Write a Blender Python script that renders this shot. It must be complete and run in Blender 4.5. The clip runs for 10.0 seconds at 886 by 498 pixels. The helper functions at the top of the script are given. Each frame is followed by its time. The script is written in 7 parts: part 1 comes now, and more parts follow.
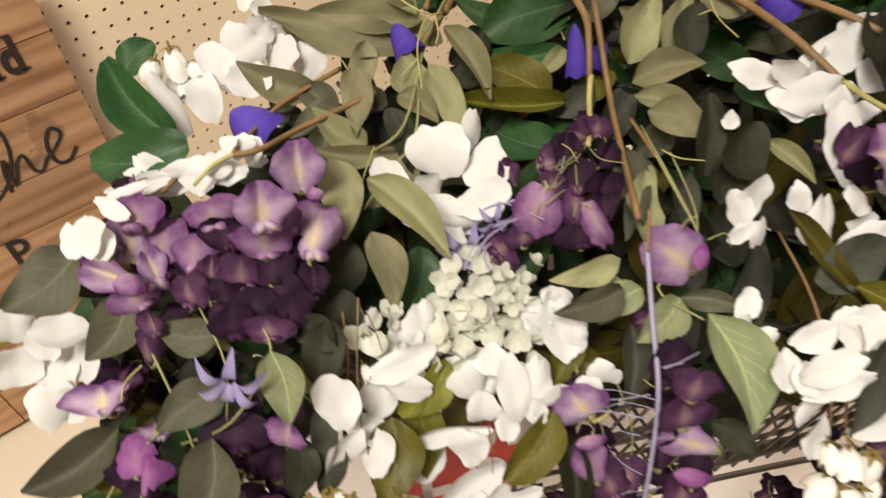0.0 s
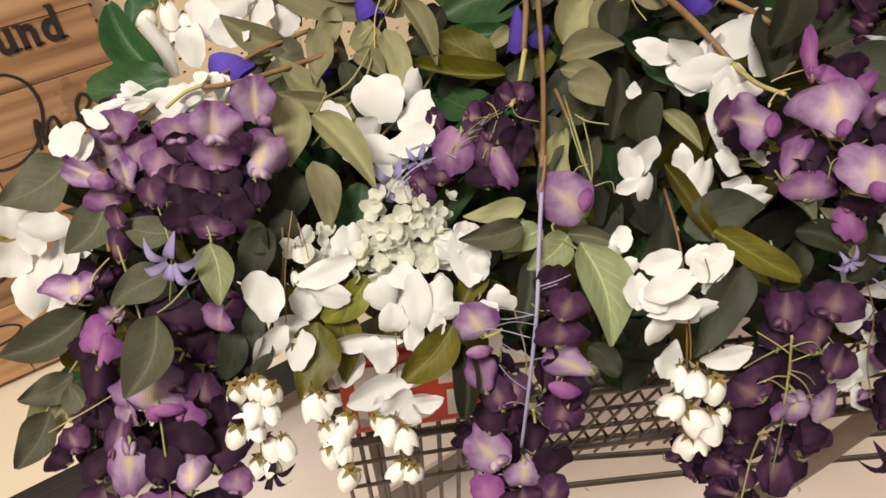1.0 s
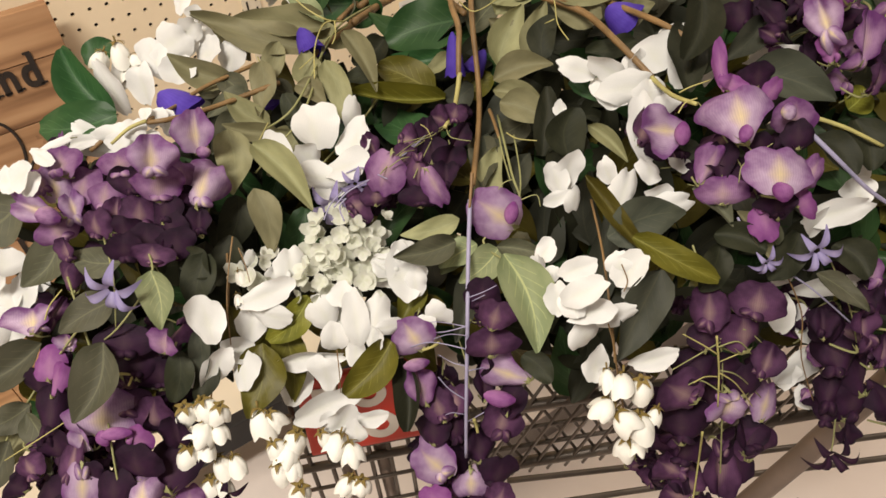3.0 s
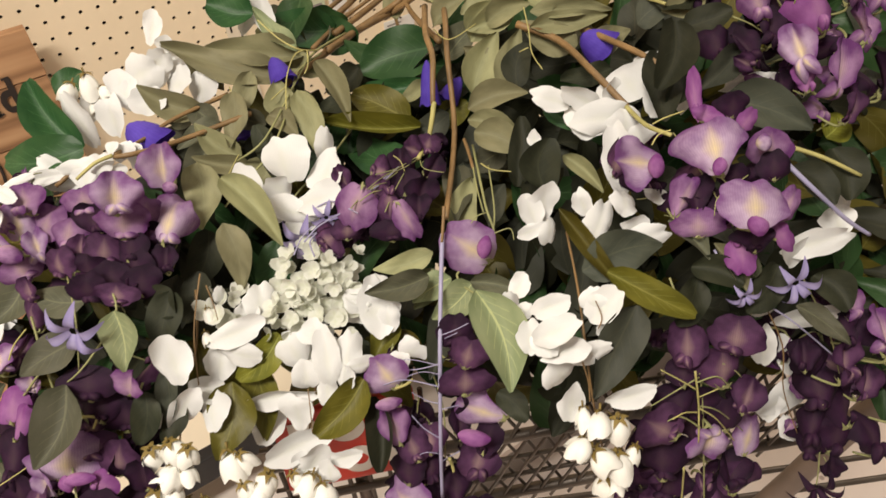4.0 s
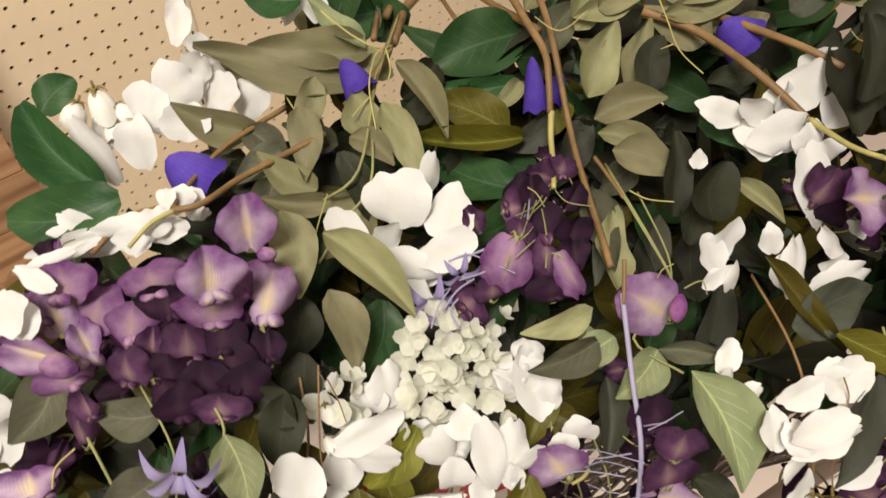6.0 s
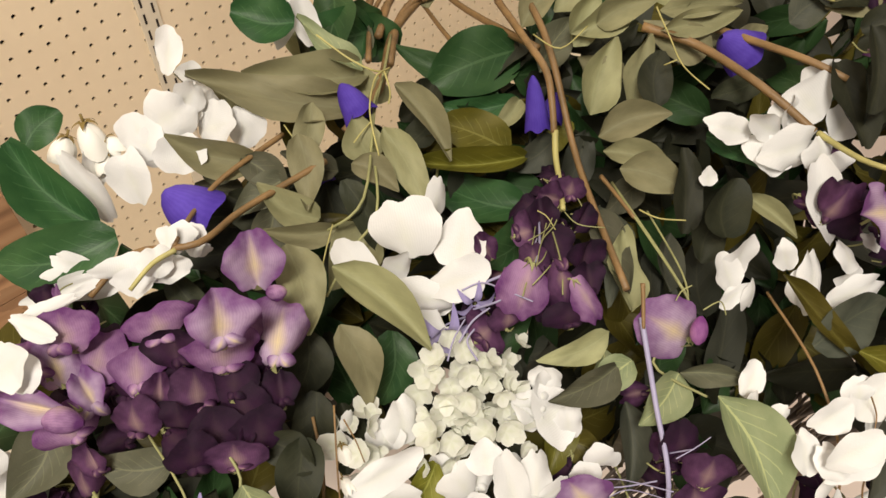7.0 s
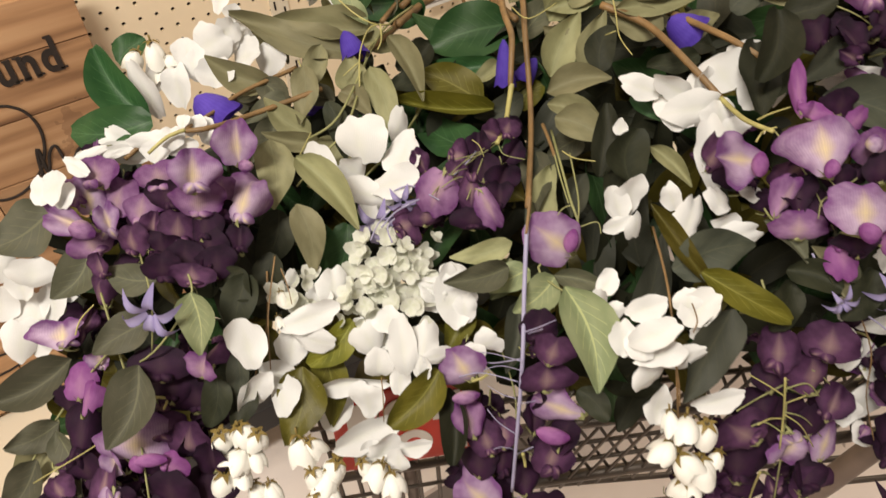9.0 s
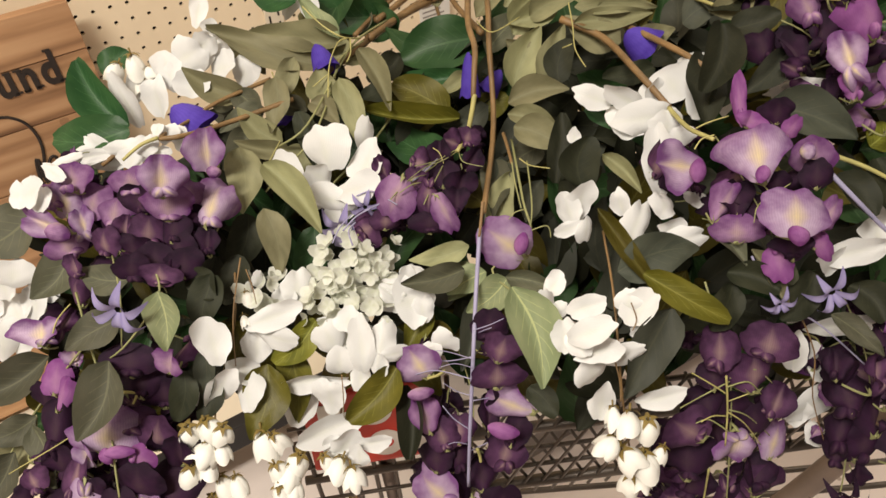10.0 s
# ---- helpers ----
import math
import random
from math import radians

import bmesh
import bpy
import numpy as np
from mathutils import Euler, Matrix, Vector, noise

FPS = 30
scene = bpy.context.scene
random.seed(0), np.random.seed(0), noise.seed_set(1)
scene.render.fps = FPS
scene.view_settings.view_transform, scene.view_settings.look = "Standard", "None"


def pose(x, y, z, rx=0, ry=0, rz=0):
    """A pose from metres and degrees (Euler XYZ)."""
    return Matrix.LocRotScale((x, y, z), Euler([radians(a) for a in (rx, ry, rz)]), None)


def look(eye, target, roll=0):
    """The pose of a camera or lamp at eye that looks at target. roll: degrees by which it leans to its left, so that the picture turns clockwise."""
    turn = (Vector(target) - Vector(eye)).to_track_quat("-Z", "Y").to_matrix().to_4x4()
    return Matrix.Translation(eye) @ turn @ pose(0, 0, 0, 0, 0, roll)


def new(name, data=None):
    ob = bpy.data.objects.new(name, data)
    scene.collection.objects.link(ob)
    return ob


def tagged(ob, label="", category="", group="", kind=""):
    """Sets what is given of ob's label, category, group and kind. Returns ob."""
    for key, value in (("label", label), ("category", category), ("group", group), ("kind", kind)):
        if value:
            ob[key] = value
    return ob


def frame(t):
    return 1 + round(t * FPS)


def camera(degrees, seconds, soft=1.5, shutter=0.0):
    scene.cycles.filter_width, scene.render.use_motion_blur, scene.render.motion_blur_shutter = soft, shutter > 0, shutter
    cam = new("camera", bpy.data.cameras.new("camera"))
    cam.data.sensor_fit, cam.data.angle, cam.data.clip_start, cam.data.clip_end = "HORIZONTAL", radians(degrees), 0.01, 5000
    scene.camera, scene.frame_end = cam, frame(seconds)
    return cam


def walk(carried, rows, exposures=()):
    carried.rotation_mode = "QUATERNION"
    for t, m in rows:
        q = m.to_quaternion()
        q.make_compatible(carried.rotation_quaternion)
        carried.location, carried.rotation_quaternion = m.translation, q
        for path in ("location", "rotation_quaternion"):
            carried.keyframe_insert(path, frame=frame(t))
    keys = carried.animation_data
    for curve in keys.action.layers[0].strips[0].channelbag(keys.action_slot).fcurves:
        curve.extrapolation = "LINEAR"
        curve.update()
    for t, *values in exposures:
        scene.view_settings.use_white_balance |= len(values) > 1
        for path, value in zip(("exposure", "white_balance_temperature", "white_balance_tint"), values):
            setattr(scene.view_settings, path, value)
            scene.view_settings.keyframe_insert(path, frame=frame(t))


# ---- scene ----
cam = camera(61.9, 10.0, shutter=0.5)
PATH = [
    (0, (-0.124, -1.028, 1.505), (0.629, 0.058, 0.004), -4.0),
    (0.5, (-0.118, -1.09, 1.509), (0.605, 0.042, 0.027), -3.1),
    (1, (-0.119, -1.134, 1.512), (0.594, 0.04, 0.059), -1.7),
    (1.5, (-0.123, -1.16, 1.519), (0.564, 0.062, 0.093), -3.0),
    (2, (-0.111, -1.17, 1.523), (0.587, 0.067, 0.115), -4.5),
    (2.5, (-0.097, -1.173, 1.517), (0.613, 0.058, 0.11), -4.7),
    (4, (-0.069, -1.167, 1.519), (0.684, 0.075, 0.144), -4.8),
    (4.5, (-0.053, -1.146, 1.521), (0.684, 0.108, 0.149), -5.0),
    (5, (-0.064, -1.105, 1.519), (0.638, 0.151, 0.13), -5.6),
    (5.5, (-0.092, -1.046, 1.509), (0.698, 0.066, 0.046), -3.0),
    (6, (-0.112, -0.988, 1.504), (0.781, -0.018, 0.0), 0.1),
    (7.3, (-0.115, -0.963, 1.504), (0.844, -0.034, 0.015), 0.2),
    (7.5, (-0.106, -0.986, 1.507), (0.848, -0.017, 0.041), -1.4),
    (8, (-0.097, -1.031, 1.513), (0.762, -0.01, 0.023), -2.1),
    (8.5, (-0.095, -1.077, 1.521), (0.671, 0.051, 0.058), -2.8),
    (9, (-0.094, -1.127, 1.521), (0.599, 0.08, 0.085), -3.6),
    (9.5, (-0.077, -1.149, 1.529), (0.597, 0.068, 0.092), -4.5),
    (10, (-0.076, -1.16, 1.529), (0.609, 0.082, 0.119), -4.1),
]
walk(cam, [(t, look(eye, target, roll)) for t, eye, target, roll in PATH], [(0, -0.02), (1.5, -0.08), (2.5, -0.09), (4.5, -0.01), (6.0, -0.06), (7.5, -0.06), (8.5, -0.04), (10, -0.05)])

# ---- light: the shop's warm ceiling fittings in a closed room ----
world = bpy.data.worlds.new("shop_air")
scene.world = world
world.use_nodes = True
world.node_tree.nodes["Background"].inputs[0].default_value = (1.0, 0.92, 0.82, 1)
world.node_tree.nodes["Background"].inputs[1].default_value = 0.002
LAMP = (1.0, 0.915, 0.80)


def ceiling_lamp(x, y, z, power, sx=1.2, sy=0.3):
    data = bpy.data.lights.new("ceiling_lamp", "AREA")
    data.shape, data.size, data.size_y, data.energy, data.color = "RECTANGLE", sx, sy, power, LAMP
    ob = new("ceiling_lamp", data)
    ob.location = (x, y, z)
    return ob


ceiling_lamp(-0.9, -1.4, 2.95, 69, 0.9, 0.25)
# unseen lamp, added to brighten the floor and deck at the right
ceiling_lamp(1.9, -0.5, 2.95, 19)
ceiling_lamp(-2.3, -0.9, 2.95, 20)
ceiling_lamp(-0.6, -3.0, 2.95, 5)
ceiling_lamp(2.2, -2.8, 2.95, 4)

# the way the bunch opens: towards the aisle and up
ACROSS, ALONG, OUT = Vector((0.835, -0.548, -0.058)), Vector((0.421, 0.566, 0.708)), Vector((-0.355, -0.616, 0.704))


# ---- materials ----
def material(name, rough=0.6, metal=0.0, spec=0.5):
    m = bpy.data.materials.new(name)
    m.use_nodes = True
    n = m.node_tree.nodes
    b = n["Principled BSDF"]
    b.inputs["Roughness"].default_value, b.inputs["Metallic"].default_value = rough, metal
    b.inputs["Specular IOR Level"].default_value = spec
    return m, n, m.node_tree.links, b


def ramp(n, stops):
    r = n.new("ShaderNodeValToRGB")
    while len(r.color_ramp.elements) < len(stops):
        r.color_ramp.elements.new(0.5)
    for e, (p, c) in zip(r.color_ramp.elements, stops):
        e.position, e.color = p, (*c, 1)
    return r


def math_node(n, l, op, a, b=None, c=None):
    m = n.new("ShaderNodeMath")
    m.operation = op
    for i, v in enumerate((a, b, c)):
        if v is None:
            continue
        if isinstance(v, (int, float)):
            m.inputs[i].default_value = v
        else:
            l.new(v, m.inputs[i])
    return m.outputs[0]


def mix(n, l, fac, a, b, kind="MIX"):
    m = n.new("ShaderNodeMix")
    m.data_type, m.blend_type = "RGBA", kind
    for i, v in ((0, fac), (6, a), (7, b)):
        if isinstance(v, (int, float)):
            m.inputs[i].default_value = v
        elif isinstance(v, tuple):
            m.inputs[i].default_value = (*v, 1)
        else:
            l.new(v, m.inputs[i])
    return m.outputs[2]


def noise_node(n, l, scale, detail=3, vector=None):
    t = n.new("ShaderNodeTexNoise")
    t.inputs["Scale"].default_value, t.inputs["Detail"].default_value = scale, detail
    if vector is not None:
        l.new(vector, t.inputs["Vector"])
    return t.outputs[0]


def bump(n, l, b, height, strength, distance=0.001):
    k = n.new("ShaderNodeBump")
    k.inputs["Strength"].default_value, k.inputs["Distance"].default_value = strength, distance
    l.new(height, k.inputs["Height"])
    l.new(k.outputs[0], b.inputs["Normal"])


def plain(name, colour, rough=0.6, metal=0.0, spread=0.12, scale=40.0, spec=0.5, relief=0.1):
    m, n, l, b = material(name, rough, metal, spec)
    t = n.new("ShaderNodeTexCoord").outputs["Object"]
    low = tuple(c * (1 - spread) for c in colour)
    high = tuple(min(1, c * (1 + spread)) for c in colour)
    a = ramp(n, [(0.3, low), (0.7, high)])
    l.new(noise_node(n, l, scale, 4, t), a.inputs[0])
    c = mix(n, l, math_node(n, l, "MULTIPLY", noise_node(n, l, scale / 9, 2, t), 0.35), a.outputs[0], low)
    l.new(c, b.inputs["Base Color"])
    bump(n, l, b, noise_node(n, l, scale * 6, 2, t), relief)
    return m


def cloth(m, n, l, b, colour, glow):
    """Thin woven fabric: some of the light comes through."""
    l.new(colour, b.inputs["Base Color"])
    out = n["Material Output"]
    tr = n.new("ShaderNodeBsdfTranslucent")
    l.new(colour, tr.inputs[0])
    mx = n.new("ShaderNodeMixShader")
    mx.inputs[0].default_value = glow
    l.new(b.outputs[0], mx.inputs[1])
    l.new(tr.outputs[0], mx.inputs[2])
    l.new(mx.outputs[0], out.inputs[0])


def petal_material(name, throat, middle, edge, stripe, dark, glow=0.22):
    """A dyed silk petal: throat stripe, middle and edge by the petal's own measure."""
    m, n, l, b = material(name, 0.75, 0, 0.2)
    uv = n.new("ShaderNodeSeparateXYZ")
    l.new(n.new("ShaderNodeTexCoord").outputs["UV"], uv.inputs[0])
    u, v = uv.outputs[0], uv.outputs[1]
    rnd = n.new("ShaderNodeObjectInfo").outputs["Random"]
    obj = n.new("ShaderNodeTexCoord").outputs["Object"]
    side = math_node(n, l, "ABSOLUTE", math_node(n, l, "SUBTRACT", u, 0.5))
    wob = noise_node(n, l, 3.6, 3, obj)
    out = math_node(n, l, "ADD", math_node(n, l, "MAXIMUM", math_node(n, l, "MULTIPLY", side, 1.9), math_node(n, l, "MULTIPLY", v, 0.95)), math_node(n, l, "MULTIPLY", math_node(n, l, "SUBTRACT", wob, 0.5), 0.9))
    c = ramp(n, [(0.25, middle), (0.62, tuple((p + q) / 2 for p, q in zip(middle, edge))), (0.95, edge)])
    l.new(out, c.inputs[0])
    s = math_node(n, l, "SUBTRACT", 1.0, math_node(n, l, "SMOOTH_MIN", math_node(n, l, "MULTIPLY", math_node(n, l, "ADD", math_node(n, l, "MULTIPLY", side, 5.0), math_node(n, l, "MULTIPLY", math_node(n, l, "ABSOLUTE", math_node(n, l, "SUBTRACT", v, 0.42)), 1.9)), 1.0), 1.0, 0.2))
    col = mix(n, l, math_node(n, l, "MULTIPLY", s, stripe), c.outputs[0], throat)
    veins = n.new("ShaderNodeTexWave")
    veins.bands_direction = "X"
    veins.inputs["Scale"].default_value, veins.inputs["Distortion"].default_value = 9.0, 3.0
    l.new(n.new("ShaderNodeTexCoord").outputs["UV"], veins.inputs["Vector"])
    col = mix(n, l, math_node(n, l, "MULTIPLY", veins.outputs["Fac"], 0.14), col, dark)
    col = mix(n, l, math_node(n, l, "MULTIPLY", rnd, 0.30), col, dark)
    cloth(m, n, l, b, col, glow)
    bump(n, l, b, noise_node(n, l, 30, 3, obj), 0.25, 0.0008)
    return m


PETAL = {
    "violet": petal_material("violet_petal", (0.70, 0.54, 0.42), (0.43, 0.25, 0.43), (0.13, 0.037, 0.155), 0.5, (0.05, 0.013, 0.055)),
    "lavender": petal_material("lavender_petal", (0.84, 0.70, 0.40), (0.62, 0.48, 0.64), (0.19, 0.075, 0.225), 0.95, (0.09, 0.03, 0.12)),
    "purple": petal_material("purple_petal", (0.42, 0.28, 0.26), (0.145, 0.058, 0.138), (0.034, 0.0095, 0.035), 0.7, (0.016, 0.005, 0.017)),
    # plum dye taken darker: shade among the florets is in this colour
    "plum": petal_material("plum_and_shade_petal", (0.16, 0.10, 0.10), (0.036, 0.0095, 0.034), (0.009, 0.0024, 0.0095), 0.2, (0.014, 0.004, 0.016), 0.10),
    "magenta": petal_material("magenta_petal", (0.56, 0.32, 0.44), (0.36, 0.15, 0.36), (0.19, 0.05, 0.21), 0.4, (0.14, 0.03, 0.14)),
    "white": petal_material("white_petal", (0.66, 0.68, 0.53), (0.755, 0.762, 0.755), (0.82, 0.823, 0.82), 0.35, (0.50, 0.50, 0.495), 0.20),
    "cream": petal_material("cream_petal", (0.62, 0.66, 0.42), (0.79, 0.80, 0.71), (0.83, 0.835, 0.78), 0.35, (0.56, 0.58, 0.47), 0.38),
    "blue": petal_material("blue_petal", (0.24, 0.17, 0.66), (0.14, 0.085, 0.54), (0.08, 0.04, 0.36), 0.4, (0.03, 0.015, 0.2)),
    "lilac": petal_material("lilac_petal", (0.52, 0.46, 0.66), (0.40, 0.36, 0.58), (0.28, 0.24, 0.46), 0.3, (0.2, 0.16, 0.34)),
}
KEEL = {"violet": "magenta", "lavender": "magenta", "purple": "purple", "plum": "plum", "magenta": "magenta", "white": "white"}


def leaf_material(name, low, high, vein, strength, rough=0.6, glow=0.12):
    m, n, l, b = material(name, rough, 0, 0.22)
    tc = n.new("ShaderNodeTexCoord")
    uv = n.new("ShaderNodeSeparateXYZ")
    l.new(tc.outputs["UV"], uv.inputs[0])
    side = math_node(n, l, "ABSOLUTE", math_node(n, l, "SUBTRACT", uv.outputs[0], 0.5))
    v = uv.outputs[1]
    rnd = n.new("ShaderNodeObjectInfo").outputs["Random"]
    a = ramp(n, [(0.3, low), (0.7, high)])
    l.new(noise_node(n, l, 2.2, 4, tc.outputs["Object"]), a.inputs[0])
    rib = math_node(n, l, "LESS_THAN", side, math_node(n, l, "MULTIPLY_ADD", v, -0.022, 0.03))
    # side veins slant forward from the rib
    k = math_node(n, l, "SUBTRACT", math_node(n, l, "MULTIPLY", v, 7.0), math_node(n, l, "MULTIPLY", side, 5.0))
    w = math_node(n, l, "ABSOLUTE", math_node(n, l, "SUBTRACT", math_node(n, l, "FRACT", k), 0.5))
    lat = math_node(n, l, "MULTIPLY", math_node(n, l, "LESS_THAN", w, 0.055), math_node(n, l, "LESS_THAN", side, 0.3))
    line = math_node(n, l, "MAXIMUM", rib, math_node(n, l, "MULTIPLY", lat, 0.55))
    col = mix(n, l, math_node(n, l, "MULTIPLY", line, strength), a.outputs[0], vein)
    tint = n.new("ShaderNodeHueSaturation")
    l.new(math_node(n, l, "MULTIPLY_ADD", rnd, 0.5, 0.75), tint.inputs["Value"])
    l.new(math_node(n, l, "MULTIPLY_ADD", rnd, 0.03, 0.485), tint.inputs["Hue"])
    l.new(col, tint.inputs["Color"])
    cloth(m, n, l, b, tint.outputs[0], glow)
    h = math_node(n, l, "ADD", math_node(n, l, "MULTIPLY", line, 0.8), math_node(n, l, "MULTIPLY", noise_node(n, l, 40, 2, tc.outputs["Object"]), 0.3))
    bump(n, l, b, h, 0.35, 0.0012)
    return m


LEAF = {
    "sage": leaf_material("sage_leaf", (0.186, 0.180, 0.094), (0.296, 0.286, 0.158), (0.324, 0.335, 0.181), 0.22),
    "pale": leaf_material("pale_sage_leaf", (0.155, 0.182, 0.094), (0.245, 0.262, 0.148), (0.391, 0.399, 0.187), 0.75),
    "grey": leaf_material("grey_green_leaf", (0.070, 0.072, 0.045), (0.113, 0.111, 0.074), (0.218, 0.218, 0.117), 0.4),
    # dark: cut well below leaf green, the hollows' shade put into it
    "dark": leaf_material("dark_and_shaded_leaf", (0.016, 0.019, 0.010), (0.034, 0.036, 0.020), (0.072, 0.072, 0.036), 0.25),
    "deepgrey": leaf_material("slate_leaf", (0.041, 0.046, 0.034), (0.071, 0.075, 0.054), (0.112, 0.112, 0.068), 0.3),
    "deep": leaf_material("deep_green_leaf", (0.016, 0.05, 0.016), (0.042, 0.095, 0.032), (0.085, 0.16, 0.07), 0.45, 0.42),
    "olive": leaf_material("olive_leaf", (0.085, 0.085, 0.010), (0.170, 0.157, 0.021), (0.306, 0.306, 0.076), 0.5, 0.5),
    "darkolive": leaf_material("dark_olive_leaf", (0.066, 0.058, 0.009), (0.118, 0.106, 0.017), (0.19, 0.18, 0.045), 0.5, 0.45),
}
STEM = {
    "brown": plain("brown_stem", (0.21, 0.125, 0.05), 0.55, spread=0.35, scale=60, relief=0.4),
    "yellow": plain("yellow_green_stem", (0.40, 0.36, 0.13), 0.6, spread=0.25, scale=60),
    "green": plain("green_stem", (0.26, 0.26, 0.11), 0.6, spread=0.25, scale=60),
    "lilac": plain("lilac_stem", (0.30, 0.28, 0.42), 0.6, spread=0.15, scale=60),
}
CALYX = plain("brown_calyx", (0.20, 0.14, 0.035), 0.7, spread=0.3, scale=200)
BUD_WHITE = plain("white_bud", (0.80, 0.785, 0.73), 0.7, spread=0.08, scale=150)
WIRE = plain("grey_cart_wire", (0.105, 0.085, 0.07), 0.42, 0.4, spread=0.2, scale=30)
TUBE = plain("brown_grey_tube", (0.20, 0.155, 0.13), 0.45, 0.3, spread=0.15, scale=25)
RED = plain("red_plastic", (0.50, 0.028, 0.012), 0.4, spread=0.1, scale=30)
PLATE_WHITE = plain("white_print", (0.66, 0.60, 0.54), 0.5, spread=0.05)
BLACK = plain("black_edge", (0.012, 0.011, 0.012), 0.6, spread=0.3, scale=20)
KICK = plain("grey_kick", (0.30, 0.27, 0.25), 0.5, spread=0.1, scale=8)
INK = plain("black_ink", (0.022, 0.014, 0.011), 0.7, spread=0.3, scale=60)
PAINT = plain("cream_paint", (0.76, 0.68, 0.54), 0.5, spread=0.04, scale=6)
DECK = plain("pale_deck_paint", (0.82, 0.73, 0.68), 0.4, spread=0.04, scale=6)
# near black: shade inside the peg holes put into colour
HOLE_SHADE = plain("hole_shade", (0.03, 0.02, 0.015), 0.9)
CEIL = plain("ceiling_tile", (0.5, 0.48, 0.45), 0.9, spread=0.05, scale=5)
ROOM = plain("shop_wall_paint", (0.22, 0.19, 0.16), 0.8, spread=0.06, scale=3)
PAPER = plain("white_card", (0.80, 0.78, 0.74), 0.6, spread=0.03)
RUBBER = plain("black_rubber", (0.03, 0.03, 0.03), 0.6)
PALE_GREEN = plain("pale_green_card", (0.55, 0.60, 0.42), 0.6, spread=0.1, scale=20)


def pegboard_material():
    m, n, l, b = material("tan_pegboard", 0.42, 0, 0.4)
    t = n.new("ShaderNodeTexCoord").outputs["Object"]
    a = ramp(n, [(0.3, (0.90, 0.755, 0.545)), (0.7, (0.94, 0.80, 0.59))])
    l.new(noise_node(n, l, 5, 5, t), a.inputs[0])
    l.new(mix(n, l, math_node(n, l, "MULTIPLY", noise_node(n, l, 70, 3, t), 0.12), a.outputs[0], (0.52, 0.36, 0.23)), b.inputs["Base Color"])
    bump(n, l, b, noise_node(n, l, 300, 2, t), 0.06)
    return m


def wood_material():
    m, n, l, b = material("sign_wood", 0.62, 0, 0.3)
    tc = n.new("ShaderNodeTexCoord").outputs["Object"]
    info = n.new("ShaderNodeObjectInfo").outputs["Random"]
    mp = n.new("ShaderNodeMapping")
    mp.inputs["Scale"].default_value = (3.0, 30.0, 34.0)
    l.new(tc, mp.inputs[0])
    sh = n.new("ShaderNodeVectorMath")
    l.new(mp.outputs[0], sh.inputs[0])
    cx = n.new("ShaderNodeCombineXYZ")
    l.new(math_node(n, l, "MULTIPLY", info, 30.0), cx.inputs[0])
    l.new(cx.outputs[0], sh.inputs[1])
    g = noise_node(n, l, 1.0, 6, sh.outputs[0])
    w = n.new("ShaderNodeTexWave")
    w.bands_direction = "Z"
    w.inputs["Scale"].default_value, w.inputs["Distortion"].default_value, w.inputs["Detail"].default_value = 0.35, 9.0, 4
    l.new(sh.outputs[0], w.inputs["Vector"])
    a = ramp(n, [(0.25, (0.20, 0.10, 0.05)), (0.5, (0.46, 0.26, 0.135)), (0.78, (0.62, 0.39, 0.22))])
    l.new(math_node(n, l, "MULTIPLY_ADD", w.outputs["Fac"], 0.13, math_node(n, l, "MULTIPLY", g, 0.88)), a.inputs[0])
    hs = n.new("ShaderNodeHueSaturation")
    l.new(math_node(n, l, "MULTIPLY_ADD", info, 0.45, 0.78), hs.inputs["Value"])
    l.new(a.outputs[0], hs.inputs["Color"])
    worn = mix(n, l, math_node(n, l, "GREATER_THAN", noise_node(n, l, 9, 5, tc), 0.63), hs.outputs[0], (0.12, 0.06, 0.035))
    worn = mix(n, l, 0.35, hs.outputs[0], worn)
    l.new(worn, b.inputs["Base Color"])
    bump(n, l, b, g, 0.35, 0.002)
    return m


def floor_material():
    m, n, l, b = material("pink_beige_vinyl", 0.28, 0, 0.5)
    t = n.new("ShaderNodeTexCoord").outputs["Object"]
    a = ramp(n, [(0.35, (0.76, 0.655, 0.60)), (0.65, (0.82, 0.715, 0.665))])
    l.new(noise_node(n, l, 3, 5, t), a.inputs[0])
    fleck = n.new("ShaderNodeTexVoronoi")
    fleck.inputs["Scale"].default_value = 14
    l.new(t, fleck.inputs["Vector"])
    f = math_node(n, l, "LESS_THAN", fleck.outputs["Distance"], 0.10)
    f = math_node(n, l, "MULTIPLY", f, math_node(n, l, "GREATER_THAN", noise_node(n, l, 25, 2, t), 0.5))
    l.new(mix(n, l, math_node(n, l, "MULTIPLY", f, 0.6), a.outputs[0], (0.20, 0.12, 0.09)), b.inputs["Base Color"])
    bump(n, l, b, noise_node(n, l, 60, 3, t), 0.04)
    return m


PEG, WOOD, FLOOR = pegboard_material(), wood_material(), floor_material()


# ---- building helpers ----
def mesh_of(name, bm, mats, smooth=True):
    me = bpy.data.meshes.new(name)
    bm.to_mesh(me)
    bm.free()
    for m in mats if isinstance(mats, (list, tuple)) else [mats]:
        me.materials.append(m)
    if smooth:
        for p in me.polygons:
            p.use_smooth = True
    return me


def part(name, bm, mats, parent=None, label="", smooth=False):
    ob = new(name, mesh_of(name, bm, mats, smooth))
    ob.parent = parent
    return tagged(ob, label)


def thing(name, label, category, group="", at=(0, 0, 0)):
    ob = new(name)
    ob.empty_display_size, ob.location = 0.02, at
    return tagged(ob, label, category, group)


